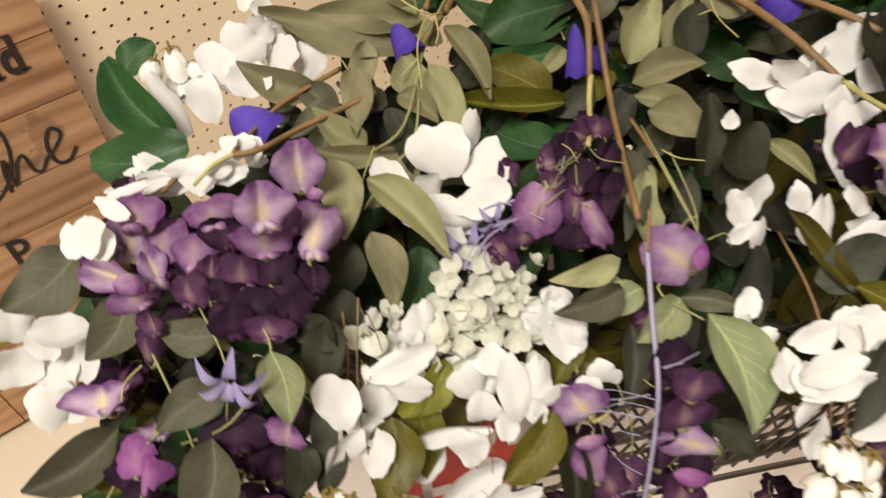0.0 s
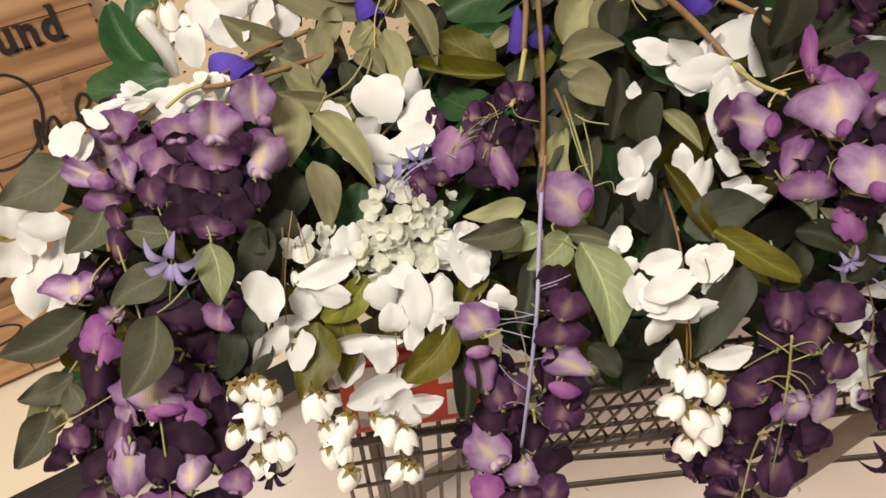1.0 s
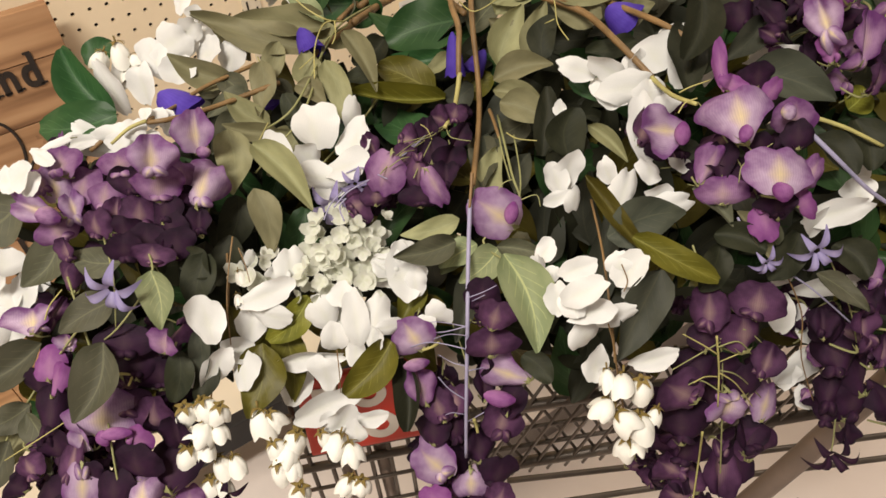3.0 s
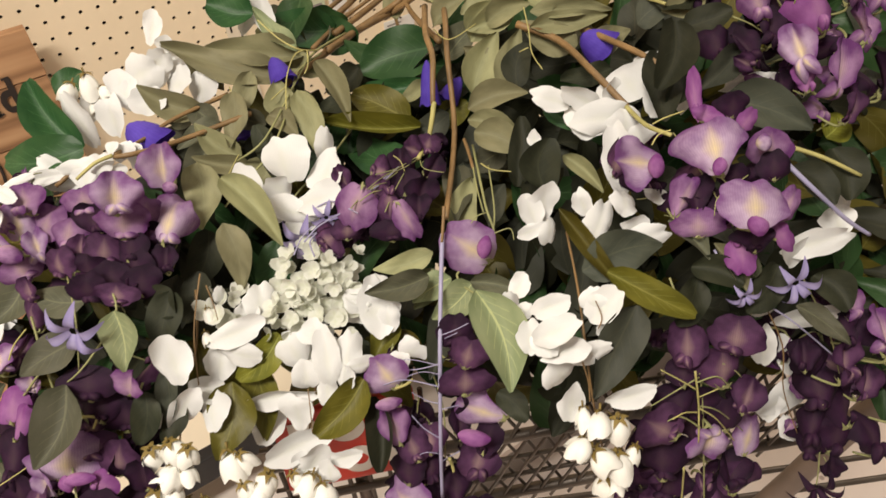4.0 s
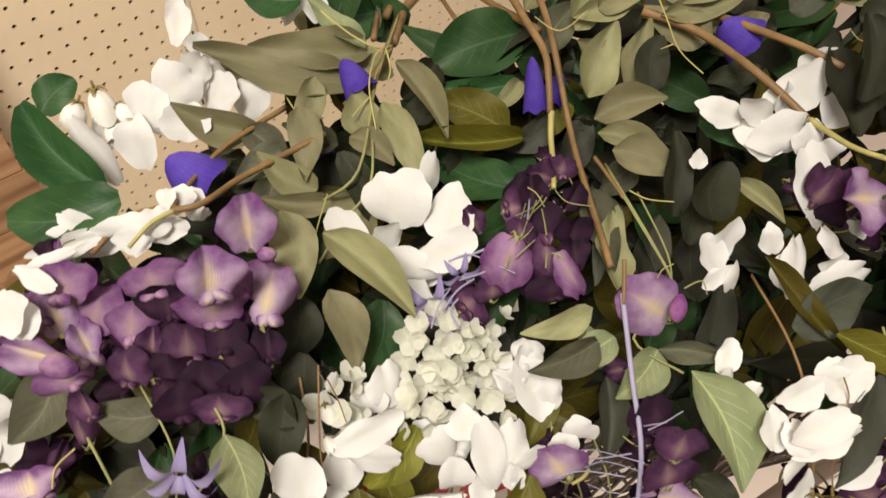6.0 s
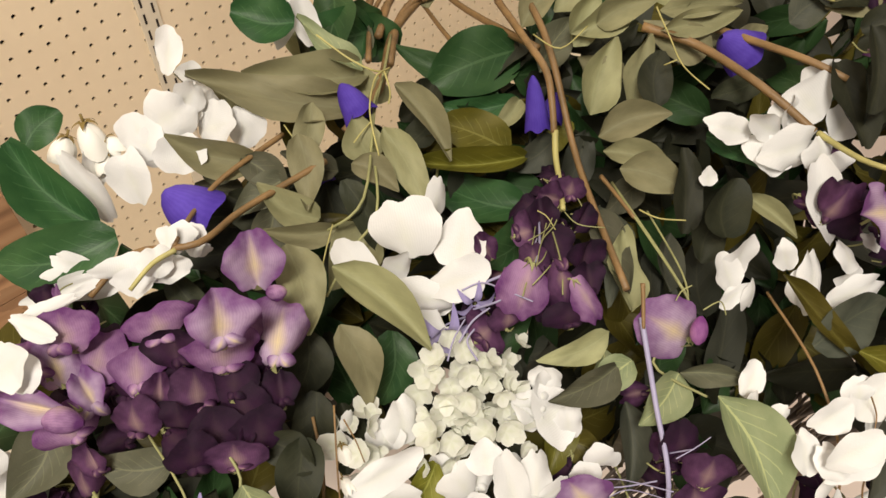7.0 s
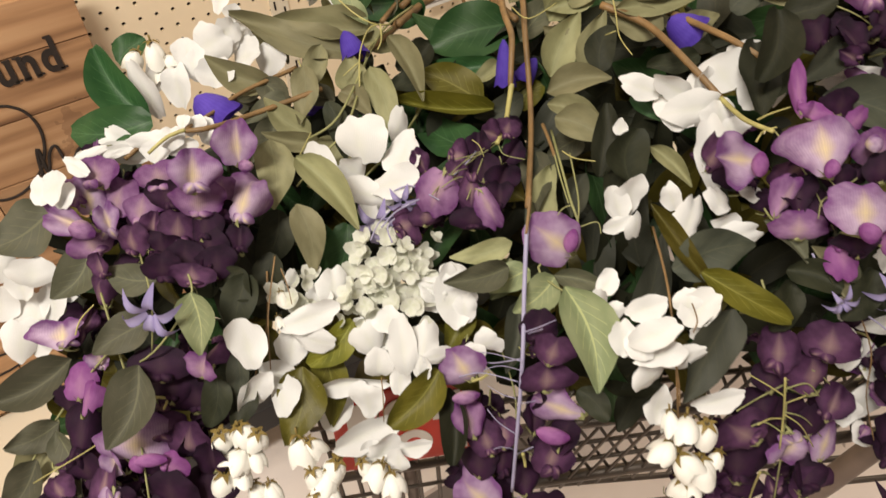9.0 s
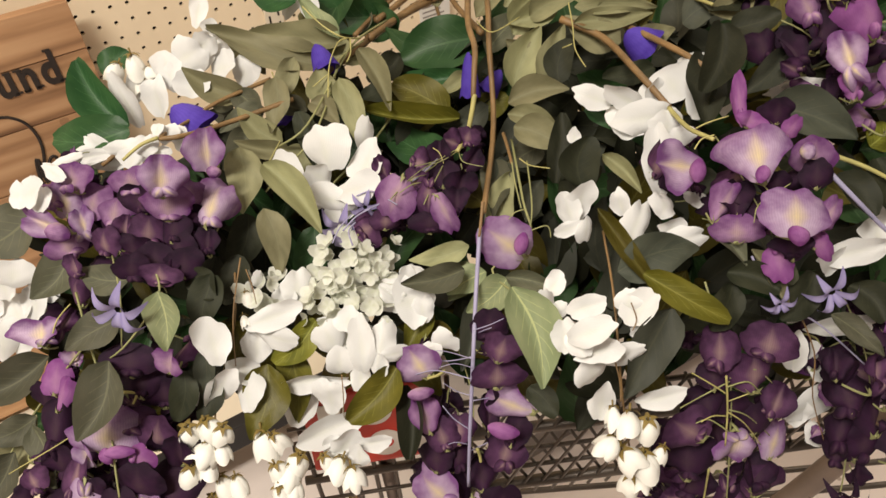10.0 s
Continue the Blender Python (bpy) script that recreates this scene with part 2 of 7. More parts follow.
def box(bm, lo, hi, bevel=0.0):
    r = bmesh.ops.create_cube(bm, size=1)
    s = [h - k for k, h in zip(lo, hi)]
    for v in r["verts"]:
        v.co = Vector([k + (c + 0.5) * d for k, c, d in zip(lo, v.co, s)])
    if bevel:
        bmesh.ops.bevel(bm, geom=list({e for v in r["verts"] for e in v.link_edges}), offset=bevel, segments=2, affect="EDGES", profile=0.7)


def rod(bm, points, radius, sides=8, taper=1.0):
    """A round bar along a smooth line of points."""
    pts = [Vector(p) for p in points]
    line = []
    if len(pts) > 2:
        for i in range(len(pts) - 1):
            a, b, c, d = pts[max(i - 1, 0)], pts[i], pts[i + 1], pts[min(i + 2, len(pts) - 1)]
            for k in range(5):
                s = k / 5
                line.append(0.5 * (2 * b + (c - a) * s + (2 * a - 5 * b + 4 * c - d) * s * s + (3 * b - a - 3 * c + d) * s ** 3))
    else:
        line = [pts[0]]
    line.append(pts[-1])
    rings, side = [], None
    for i, p in enumerate(line):
        t = (line[min(i + 1, len(line) - 1)] - line[max(i - 1, 0)]).normalized()
        side = (side - t * side.dot(t)).normalized() if side else t.orthogonal().normalized()
        up = t.cross(side)
        r = radius * (1 + (taper - 1) * i / max(1, len(line) - 1))
        rings.append([bm.verts.new(p + r * (math.cos(2 * math.pi * k / sides) * side + math.sin(2 * math.pi * k / sides) * up)) for k in range(sides)])
    for a, b in zip(rings, rings[1:]):
        for k in range(sides):
            bm.faces.new((a[k], a[(k + 1) % sides], b[(k + 1) % sides], b[k]))
    bm.faces.new(rings[0][::-1])
    bm.faces.new(rings[-1])


def sheet(bm, nu, nv, f):
    """A grid of points f(u, v), u and v from 0 to 1, with its own measure as UV."""
    uv = bm.loops.layers.uv.verify()
    vs = [[bm.verts.new(f(i / nu, j / nv)) for i in range(nu + 1)] for j in range(nv + 1)]
    for j in range(nv):
        for i in range(nu):
            fc = bm.faces.new((vs[j][i], vs[j][i + 1], vs[j + 1][i + 1], vs[j + 1][i]))
            for lp, (a, b) in zip(fc.loops, ((i, j), (i + 1, j), (i + 1, j + 1), (i, j + 1))):
                lp[uv].uv = (a / nu, b / nv)


# ---- petals and leaves, built once in a few shapes ----
def banner_mesh(seed, spread):
    """A broad upper petal: two lobes either side of a crease, folded along it, with a wavy turned edge."""
    rng = random.Random(seed)
    fold = radians(rng.uniform(-34, 52) if not spread else rng.uniform(-12, 30))
    bulge, back, wave, notch = rng.uniform(0.04, 0.13), rng.uniform(-0.35, 0.12), rng.uniform(0.015, 0.045), rng.uniform(0.02, 0.10)
    if spread:
        bulge, wave, back = bulge * 0.8, wave * 0.6, back - 0.15
    rim = rng.uniform(-0.26, 0.10)
    lop, twist, ph = rng.uniform(-0.14, 0.14), rng.uniform(-0.35, 0.35), rng.uniform(0, 6)
    bm = bmesh.new()

    def f(u, v):
        s, w = 2 * u - 1, 2 * v - 1
        # a disc with an uneven rim, narrowed to a claw below and notched above
        x, y = s * math.sqrt(1 - w * w / 2), w * math.sqrt(1 - s * s / 2)
        th, rr = math.atan2(y, x), math.hypot(x, y)
        k = 1 + rr * rr * (0.06 * math.sin(3 * th + ph) + 0.045 * math.sin(5 * th + 2 * ph) + 0.03 * math.sin(9 * th + 3 * ph))
        x, y = x * k, y * k
        k = min(1, max(0, (y + 1) / 1.25))
        x *= 0.50 + 0.50 * k * k * (3 - 2 * k)
        x *= 1 + lop * (1 if x > 0 else -1)
        y -= notch * 2.2 * math.exp(-(x / 0.24) ** 2) * max(0, y) ** 3
        q = abs(x)
        z = 0.5 * q * math.sin(fold) + bulge * math.sin(math.pi * min(1, q) ** 0.8) * (0.55 + 0.45 * y) - 0.10 * q ** 4
        z += 0.25 * back * (y + 0.7) ** 2 + wave * math.sin(6 * x + ph) * q + wave * math.sin(4 * y + 3 * x + ph) * q * q
        z += rr * rr * (0.13 if not spread else 0.07) * noise.noise(Vector((2.1 * x + seed, 2.1 * y, ph)))
        z += rr ** 4 * rim * (1 + 0.6 * math.sin(4 * th + ph))
        x = 0.5 * math.copysign(q * math.cos(fold), x)
        y *= 1 - 0.06 * rr
        t = twist * (v - 0.3)
        return (x * math.cos(t) - z * math.sin(t), 0.5 * y, z * math.cos(t) + x * math.sin(t))

    sheet(bm, 12, 12, f)
    return bm


def keel_mesh(seed, spread):
    """Two wing petals below the upper one: shut to a small rounded boat, or spread like short lobes."""
    rng = random.Random(seed + 50)
    open_by = rng.uniform(18, 40) if spread else rng.uniform(0, 8)
    ln, wd = (rng.uniform(0.36, 0.46), rng.uniform(0.36, 0.44)) if spread else (0.40, 0.30)
    bm = bmesh.new()
    for sgn in (-1, 1):
        a = radians(open_by + rng.uniform(-8, 8))
        dip = rng.uniform(0.05, 0.2)

        def f(u, v, sgn=sgn, a=a, dip=dip):
            s, w = 2 * u - 1, 2 * v - 1
            x, y = s * math.sqrt(1 - w * w / 2), w * math.sqrt(1 - s * s / 2)
            lx, ly = 0.5 * wd * x * (0.78 - 0.22 * y), -0.5 * ln * (y + 1)
            px = sgn * (0.02 + lx * math.cos(a) - ly * math.sin(a))
            py = -0.18 + lx * math.sin(a) + ly * math.cos(a)
            return (px, py, 0.10 + 0.16 * (1 - x * x - y * y) - dip * (0.5 + 0.5 * y) ** 2)

        sheet(bm, 6, 6, f)
    return bm


def round_petal_mesh(seed, soft=False):
    """One broad petal, narrower at its claw, creased along the middle, cupped, with an uneven rim that rolls over in places."""
    rng = random.Random(seed + 400)
    cup, ph, lop = rng.choice((-1, 1)) * rng.uniform(0.08, 0.30), rng.uniform(0, 6), rng.uniform(-0.16, 0.16)
    fold, claw, tip = rng.uniform(-0.20, 0.45), rng.uniform(0.06, 0.30), rng.choice((0.0, 0.0, 0.0, 0.0, 0.16))
    if soft:
        tip, claw, fold, cup = 0.0, 0.5 * claw, 0.5 * fold, -abs(cup)
    roll, where, notch, twist = rng.uniform(0.25, 0.60), rng.uniform(0, 6.28), rng.choice((0, 0, 0.12, 0.18)), rng.uniform(-0.4, 0.4)
    bm = bmesh.new()

    def f(u, v):
        s, w = 2 * u - 1, 2 * v - 1
        x, y = s * math.sqrt(1 - w * w / 2), w * math.sqrt(1 - s * s / 2)
        th, rr = math.atan2(y, x), math.hypot(x, y)
        k = 1 + rr * rr * (0.06 * math.sin(2 * th + ph) + 0.06 * math.sin(3 * th + 2 * ph) + 0.03 * math.sin(7 * th + ph) + 0.02 * math.sin(11 * th))
        x, y = x * k, y * k
        x *= 1 - claw * (1 - y) ** 2 / 2 - 1.3 * tip * max(0, y) ** 2 + lop * y
        y += tip * max(0, y) ** 3 - notch * math.exp(-((x - lop) / 0.2) ** 2) * max(0, y) ** 2
        z = cup * rr * rr + fold * abs(x - 0.3 * lop) + 0.07 * math.sin(4 * th + ph) * rr ** 3
        # a stretch of the rim turns over
        z -= roll * max(0, math.cos(th - where)) ** 3 * max(0, rr - 0.45) ** 1.6 * 2.0
        z += 0.10 * rr * noise.noise(Vector((1.7 * x + seed, 1.7 * y, ph)))
        t = twist * 0.5 * (y + 1) - 0.5 * twist
        return (0.5 * (x * math.cos(t) - 0.6 * z * math.sin(t)), 0.5 * y, 0.5 * (z * math.cos(t) + x * math.sin(t)))

    sheet(bm, 12, 12, f)
    return bm


def keel_bulb_mesh(seed):
    """A shut keel: a plump folded pod with a seam down its face."""
    rng = random.Random(seed + 70)
    bend = rng.uniform(-0.08, 0.08)
    bm = bmesh.new()

    def f(u, v):
        a = 2 * math.pi * u
        r = 0.5 * math.sin(math.pi * (0.03 + 0.94 * v ** 0.9)) ** 0.62
        seam = 1 - 0.16 * math.exp(-((a - math.pi / 2) / 0.22) ** 2)
        return (r * seam * math.cos(a) + bend * math.sin(math.pi * v), v - 0.5, 0.8 * r * seam * math.sin(a))

    sheet(bm, 14, 8, f)
    return bm


def leaf_mesh(seed, blunt):
    rng = random.Random(seed)
    fold, curl, wave, bend = rng.uniform(0.12, 0.46), rng.uniform(-0.34, 0.10), rng.uniform(0.02, 0.07), rng.uniform(-0.10, 0.10)
    ph = rng.uniform(0, 6)
    bm = bmesh.new()

    def f(u, v):
        s = 2 * u - 1
        half = 0.5 * math.sin(math.pi * (0.02 + 0.96 * v ** (0.85 if blunt else 0.70))) ** (0.52 if blunt else 0.92)
        x = s * half + bend * math.sin(math.pi * v) / 0.4
        z = fold * abs(s) ** 1.3 * half + curl * v * v + wave * math.sin(9 * v + 3 * s + ph) * abs(s)
        return (x, v, z)

    sheet(bm, 6, 10, f)
    return bm


def bud_mesh(seed=0):
    """A half-shut bud: lobed petals wrapped round each other, their lips flared a little and uneven below."""
    rng = random.Random(seed + 900)
    bm = bmesh.new()
    for k in range(4):
        swell, drop, flare, off = rng.uniform(0.40, 0.52), rng.uniform(0.72, 1.0), rng.uniform(0.0, 0.22), rng.uniform(-0.1, 0.1)

        def f(u, v, k=k, swell=swell, drop=drop, flare=flare, off=off):
            a = 2 * math.pi * (k / 4 + off + 0.40 * (u - 0.5))
            lobe = math.cos(math.pi * (2 * u - 1))
            r = swell * math.sin(math.pi * (0.04 + 0.74 * v)) ** 0.62 * (1 + 0.12 * lobe) + flare * v ** 4
            return (r * math.cos(a), 0.46 - drop * v - 0.16 * lobe * v * v, r * math.sin(a))

        sheet(bm, 7, 8, f)
    bmesh.ops.create_uvsphere(bm, u_segments=10, v_segments=7, radius=0.34)
    return bm


def calyx_mesh():
    bm = bmesh.new()
    for k in range(5):
        a = 2 * math.pi * k / 5
        def f(u, v, a=a):
            s = (2 * u - 1) * 0.13 * (1 - v)
            r = 0.09 + 0.40 * math.sin(v * 1.35)
            y = 0.54 - 0.20 * v * v
            return (r * math.cos(a) - s * math.sin(a), y, r * math.sin(a) + s * math.cos(a))
        sheet(bm, 2, 4, f)
    bmesh.ops.create_cone(bm, cap_ends=True, segments=6, radius1=0.05, radius2=0.05, depth=0.3, matrix=Matrix.Translation((0, 0.62, 0)) @ Matrix.Rotation(math.pi / 2, 4, "X"))
    return bm


BANNER = {c: [mesh_of("banner", banner_mesh(i, c == "white"), PETAL[c]) for i in range(9)] for c in KEEL}
WINGS = {c: [mesh_of("lower_petal", keel_mesh(i, True), PETAL[c]) for i in range(6)] for c in KEEL}
KEELS = {c: [mesh_of("keel", keel_mesh(i, False), PETAL[KEEL[c]]) for i in range(3)] for c in KEEL}
LEAVES = {c: [mesh_of("leaf", leaf_mesh(i, c in ("deep", "olive", "dark")), LEAF[c]) for i in range(5)] for c in LEAF}
BUDS = {c: [mesh_of("bud", bud_mesh(i), m) for i in range(5)] for c, m in (("white", BUD_WHITE), ("purple", PETAL["purple"]), ("plum", PETAL["plum"]))}
ROUND_PETALS = {c: [mesh_of("petal", round_petal_mesh(i, c != "white"), PETAL[c]) for i in range(14)] for c in KEEL}
BULBS = {c: [mesh_of("keel", keel_bulb_mesh(i), PETAL[c]) for i in range(3)] for c in KEEL}
CALYXES = mesh_of("calyx", calyx_mesh(), CALYX)
dice = random.Random(7)


def pedicel_mesh():
    bm = bmesh.new()
    rod(bm, [(0, -0.42, 0), (0.03, -0.50, -0.14), (0.02, -0.46, -0.36), (-0.05, -0.36, -0.62)], 0.030, 6, 0.8)
    for k in range(4):
        a = math.pi / 2 * k
        def f(u, v, a=a):
            r, w = 0.05 + 0.10 * v, (2 * u - 1) * 0.05 * (1 - v)
            return (r * math.cos(a) - w * math.sin(a), -0.47 + 0.14 * v, r * math.sin(a) + w * math.cos(a) - 0.03)
        sheet(bm, 2, 3, f)
    return bm


PEDICEL = mesh_of("pedicel", pedicel_mesh(), STEM["green"])


def basis(across, up):
    """Axes of a bloom that looks out of the bunch, turned sideways and upwards by degrees."""
    m = Matrix((ACROSS, ALONG, OUT)).transposed().to_4x4()
    return m @ Matrix.Rotation(radians(across), 4, "Y") @ Matrix.Rotation(radians(-up), 4, "X")


def bloom(parent, at, size, across, up, spin, colour):
    """One pea-like floret: upper petal with its keel."""
    GROWN.setdefault(parent.name, []).append((Vector(at), size))
    j = 30 if colour == "white" else 16
    if colour == "white":
        size *= 0.87
    m = Matrix.Translation(at) @ basis(across + dice.uniform(-j, j), up + dice.uniform(-j, j)) @ Matrix.Rotation(radians(spin + dice.uniform(-15, 15)), 4, "Z") @ Matrix.Diagonal((size * dice.uniform(0.76, 1.16), size * dice.uniform(0.92, 1.12), size, 1))
    ob = new("floret", dice.choice(BANNER[colour]))
    ob.parent, ob.matrix_basis = parent, m
    shut = colour != "white" and dice.random() < 0.35
    k = new("keel", dice.choice(KEELS[colour])) if shut else new("lower_petal", dice.choice(WINGS[colour]))
    g = dice.uniform(0.55, 0.75) if shut else dice.uniform(0.75, 1.05)
    k.parent, k.scale = ob, (g, g, g)
    k.location = (0, -0.06, 0.03)
    k.rotation_euler = (dice.uniform(-0.4, 0.5), dice.uniform(-0.35, 0.35), dice.uniform(-0.3, 0.3))
    p = new("pedicel", PEDICEL)
    p.parent = ob
    return ob


GROWN = {}


def floret(parent, at, width, height, spin, colour, pod=None):
    """One open floret: a broad upper petal of the given width and height, with short wings or a shut keel of its own."""
    size = (width + height) / 2
    GROWN.setdefault(parent.name, []).append((Vector(at), size))
    ob = new("floret", dice.choice(BANNER[colour] if dice.random() < 0.4 else ROUND_PETALS[colour]))
    ob.parent = parent
    ob.matrix_basis = Matrix.Translation(at) @ basis(dice.uniform(-22, 22), dice.uniform(-26, 16)) @ Matrix.Rotation(radians(spin), 4, "Z") @ Matrix.Diagonal((width * 1.22, height * 1.20, size, 1))
    if pod:
        spot, across, along, turn, tint = pod
        k = new("keel", dice.choice(BULBS[tint]))
        k.parent = ob
        m = Matrix.Translation(spot) @ basis(0, 0) @ Matrix.Rotation(radians(turn), 4, "Z") @ Matrix.Diagonal((across, along, across, 1))
        k.matrix_basis = ob.matrix_basis.inverted() @ m
    elif dice.random() < 0.55:
        k = new("lower_petal", dice.choice(WINGS[colour]))
        g = dice.uniform(0.6, 0.85)
        k.parent, k.scale, k.location = ob, (g, g, g), (0, -0.10, 0.04)
        k.rotation_euler = (dice.uniform(-0.2, 0.4), dice.uniform(-0.3, 0.3), dice.uniform(-0.4, 0.4))
    p = new("pedicel", PEDICEL)
    p.parent = ob
    return ob


def petal(parent, at, width, height, spin, colour):
    """One loose-hanging petal of a white raceme."""
    GROWN.setdefault(parent.name, []).append((Vector(at), (width + height) / 2))
    ob = new("petal", dice.choice(ROUND_PETALS[colour]))
    ob.parent = parent
    ob.matrix_basis = Matrix.Translation(at) @ basis(dice.uniform(-30, 30), dice.uniform(-36, 18)) @ Matrix.Rotation(radians(spin), 4, "Z") @ Matrix.Diagonal((width * 1.20, height * 1.16, (width + height) / 2, 1))
    return ob


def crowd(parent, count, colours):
    """Fills a raceme behind its open florets; plum ones carry the shade in colour."""
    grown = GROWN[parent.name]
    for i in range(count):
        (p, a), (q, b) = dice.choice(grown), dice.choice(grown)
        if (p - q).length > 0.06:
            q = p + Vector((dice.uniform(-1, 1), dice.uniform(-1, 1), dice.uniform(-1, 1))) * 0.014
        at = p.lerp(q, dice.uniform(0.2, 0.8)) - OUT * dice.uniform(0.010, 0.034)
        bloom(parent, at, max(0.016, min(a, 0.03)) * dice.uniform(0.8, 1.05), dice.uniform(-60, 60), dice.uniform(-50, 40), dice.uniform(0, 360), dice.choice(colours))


def bud(parent, at, size, colour, tall=1.0):
    m = Matrix.Translation(at) @ basis(dice.uniform(-35, 35), dice.uniform(-45, 10)) @ Matrix.Rotation(dice.uniform(-0.55, 0.55), 4, "Z") @ Matrix.Diagonal((size * 1.02, size * 1.0 * tall, size * 1.0, 1))
    ob = new("bud", dice.choice(BUDS[colour]))
    ob.parent, ob.matrix_basis = parent, m
    c = new("calyx", CALYXES)
    c.parent = ob
    c.scale = (1.06, 1.0, 1.06)
    return ob


def leaf(parent, base, tip, width, kind, tilt=0):
    a, b = Vector(base), Vector(tip)
    d = b - a
    n = OUT - d * (OUT.dot(d) / d.length_squared)
    n.normalize()
    n = Matrix.Rotation(radians(tilt + dice.uniform(-12, 12)), 3, d.normalized()) @ n
    s = d.cross(n).normalized()
    ln = d.length
    ob = new("leaf", dice.choice(LEAVES[kind]))
    ob.parent = parent
    ob.matrix_basis = Matrix(((s.x * width, d.x, n.x * ln, a.x), (s.y * width, d.y, n.y * ln, a.y), (s.z * width, d.z, n.z * ln, a.z), (0, 0, 0, 1)))
    return ob


def stem(parent, points, radius, kind):
    bm = bmesh.new()
    rod(bm, points, radius, 7, 0.75)
    return part("stem", bm, STEM[kind], parent, smooth=True)


def small_blossom_mesh(seed):
    rng = random.Random(seed)
    bm = bmesh.new()
    for k in range(4):
        a = math.pi / 2 * k + rng.uniform(-0.2, 0.2)
        c, s = math.cos(a), math.sin(a)
        lift = rng.uniform(0.15, 0.45)
        def f(u, v, c=c, s=s, lift=lift):
            w = (2 * u - 1) * 0.30 * math.sin(math.pi * (0.12 + 0.8 * v)) ** 0.7
            r = 0.5 * v
            return (r * c - w * s, r * s + w * c, lift * v * v + 0.3 * w * w)
        sheet(bm, 3, 4, f)
    return bm


BLOSSOMS = [mesh_of("blossom", small_blossom_mesh(i), PETAL["cream"]) for i in range(4)]


def blossoms(parent, at, across, along, count):
    """A rounded head of small four-petalled blossoms."""
    for i in range(count):
        r, a = math.sqrt((i + 0.5) / count), i * 2.399
        x, y = r * math.cos(a), r * math.sin(a)
        p = Vector(at) + ACROSS * (x * across + dice.uniform(-0.005, 0.005)) + ALONG * (y * along + dice.uniform(-0.006, 0.006)) + OUT * (0.4 * min(across, along) * (1 - r * r) + dice.uniform(-0.012, 0.008))
        m = Matrix.Translation(p) @ basis(x * 45 + dice.uniform(-25, 25), y * 45 + dice.uniform(-25, 25)) @ Matrix.Rotation(dice.uniform(0, 3), 4, "Z") @ Matrix.Scale(dice.uniform(0.009, 0.0155), 4)
        ob = new("blossom", dice.choice(BLOSSOMS))
        ob.parent, ob.matrix_basis = parent, m


def bell_mesh():
    bm = bmesh.new()

    def f(u, v):
        a = 2 * math.pi * u
        r = 0.05 + 0.38 * math.sin(1.45 * v) ** 0.62 + 0.07 * max(0, v - 0.75) / 0.25 * (0.7 + 0.3 * math.cos(5 * a))
        return (r * math.cos(a), v - 0.5 + 0.035 * math.cos(5 * a) * v ** 4, r * math.sin(a))

    sheet(bm, 30, 8, f)
    return bm


BELLS = mesh_of("bell", bell_mesh(), PETAL["blue"])


def bell(parent, at, width, length, spin):
    m = Matrix.Translation(at) @ basis(dice.uniform(-10, 10), dice.uniform(-15, 15)) @ Matrix.Rotation(radians(spin), 4, "Z") @ Matrix.Diagonal((width * 1.1, length * 0.9, width * 1.1, 1))
    ob = new("bell", BELLS)
    ob.parent, ob.matrix_basis = parent, m


def star(parent, at, size, colour="lilac"):
    """A tubular star: narrow petals that curl back from a slim throat."""
    for k in range(6):
        a = 2 * math.pi * k / 6 + 0.3
        bm = bmesh.new()
        bend = dice.uniform(0.10, 0.35)

        def f(u, v):
            w = (2 * u - 1) * 0.085 * math.sin(math.pi * (0.15 + 0.83 * v)) ** 0.8
            r = 0.06 + 0.46 * v
            return (r * math.cos(a) - w * math.sin(a), r * math.sin(a) + w * math.cos(a), bend * math.sin(2.4 * v) - 0.25 * v * v + 2.5 * w * w)

        sheet(bm, 3, 7, f)
        ob = part("petal", bm, PETAL[colour], parent, smooth=True)
        ob.matrix_basis = Matrix.Translation(at) @ basis(0, -35) @ Matrix.Scale(size, 4)


# ---- the shop: floor, walls, ceiling ----
def slab(name, lo, hi, mat, label):
    bm = bmesh.new()
    box(bm, lo, hi)
    return tagged(part(name, bm, mat), label, name.split("_")[0], kind="structure")


slab("floor", (-3.5, -4.5, -0.1), (3.5, 0.4, 0.0), FLOOR, "pinkish beige vinyl shop floor with dark flecks")
slab("ceiling", (-3.5, -4.5, 3.0), (3.5, 0.4, 3.1), CEIL, "white tiled shop ceiling")
slab("wall_south", (-3.5, -4.6, 0.0), (3.5, -4.5, 3.0), ROOM, "plain beige shop wall")
slab("wall_west", (-3.6, -4.5, 0.0), (-3.5, 0.4, 3.0), ROOM, "plain beige shop wall")
slab("wall_east", (3.5, -4.5, 0.0), (3.6, 0.4, 3.0), ROOM, "plain beige shop wall")
# added sheet whose near-black colour gives the peg holes their shade
slab("wall_north", (-3.5, 0.03, 0.0), (3.5, 0.13, 3.0), HOLE_SHADE, "near-black sheet behind the pegboard standing for shade in its holes")


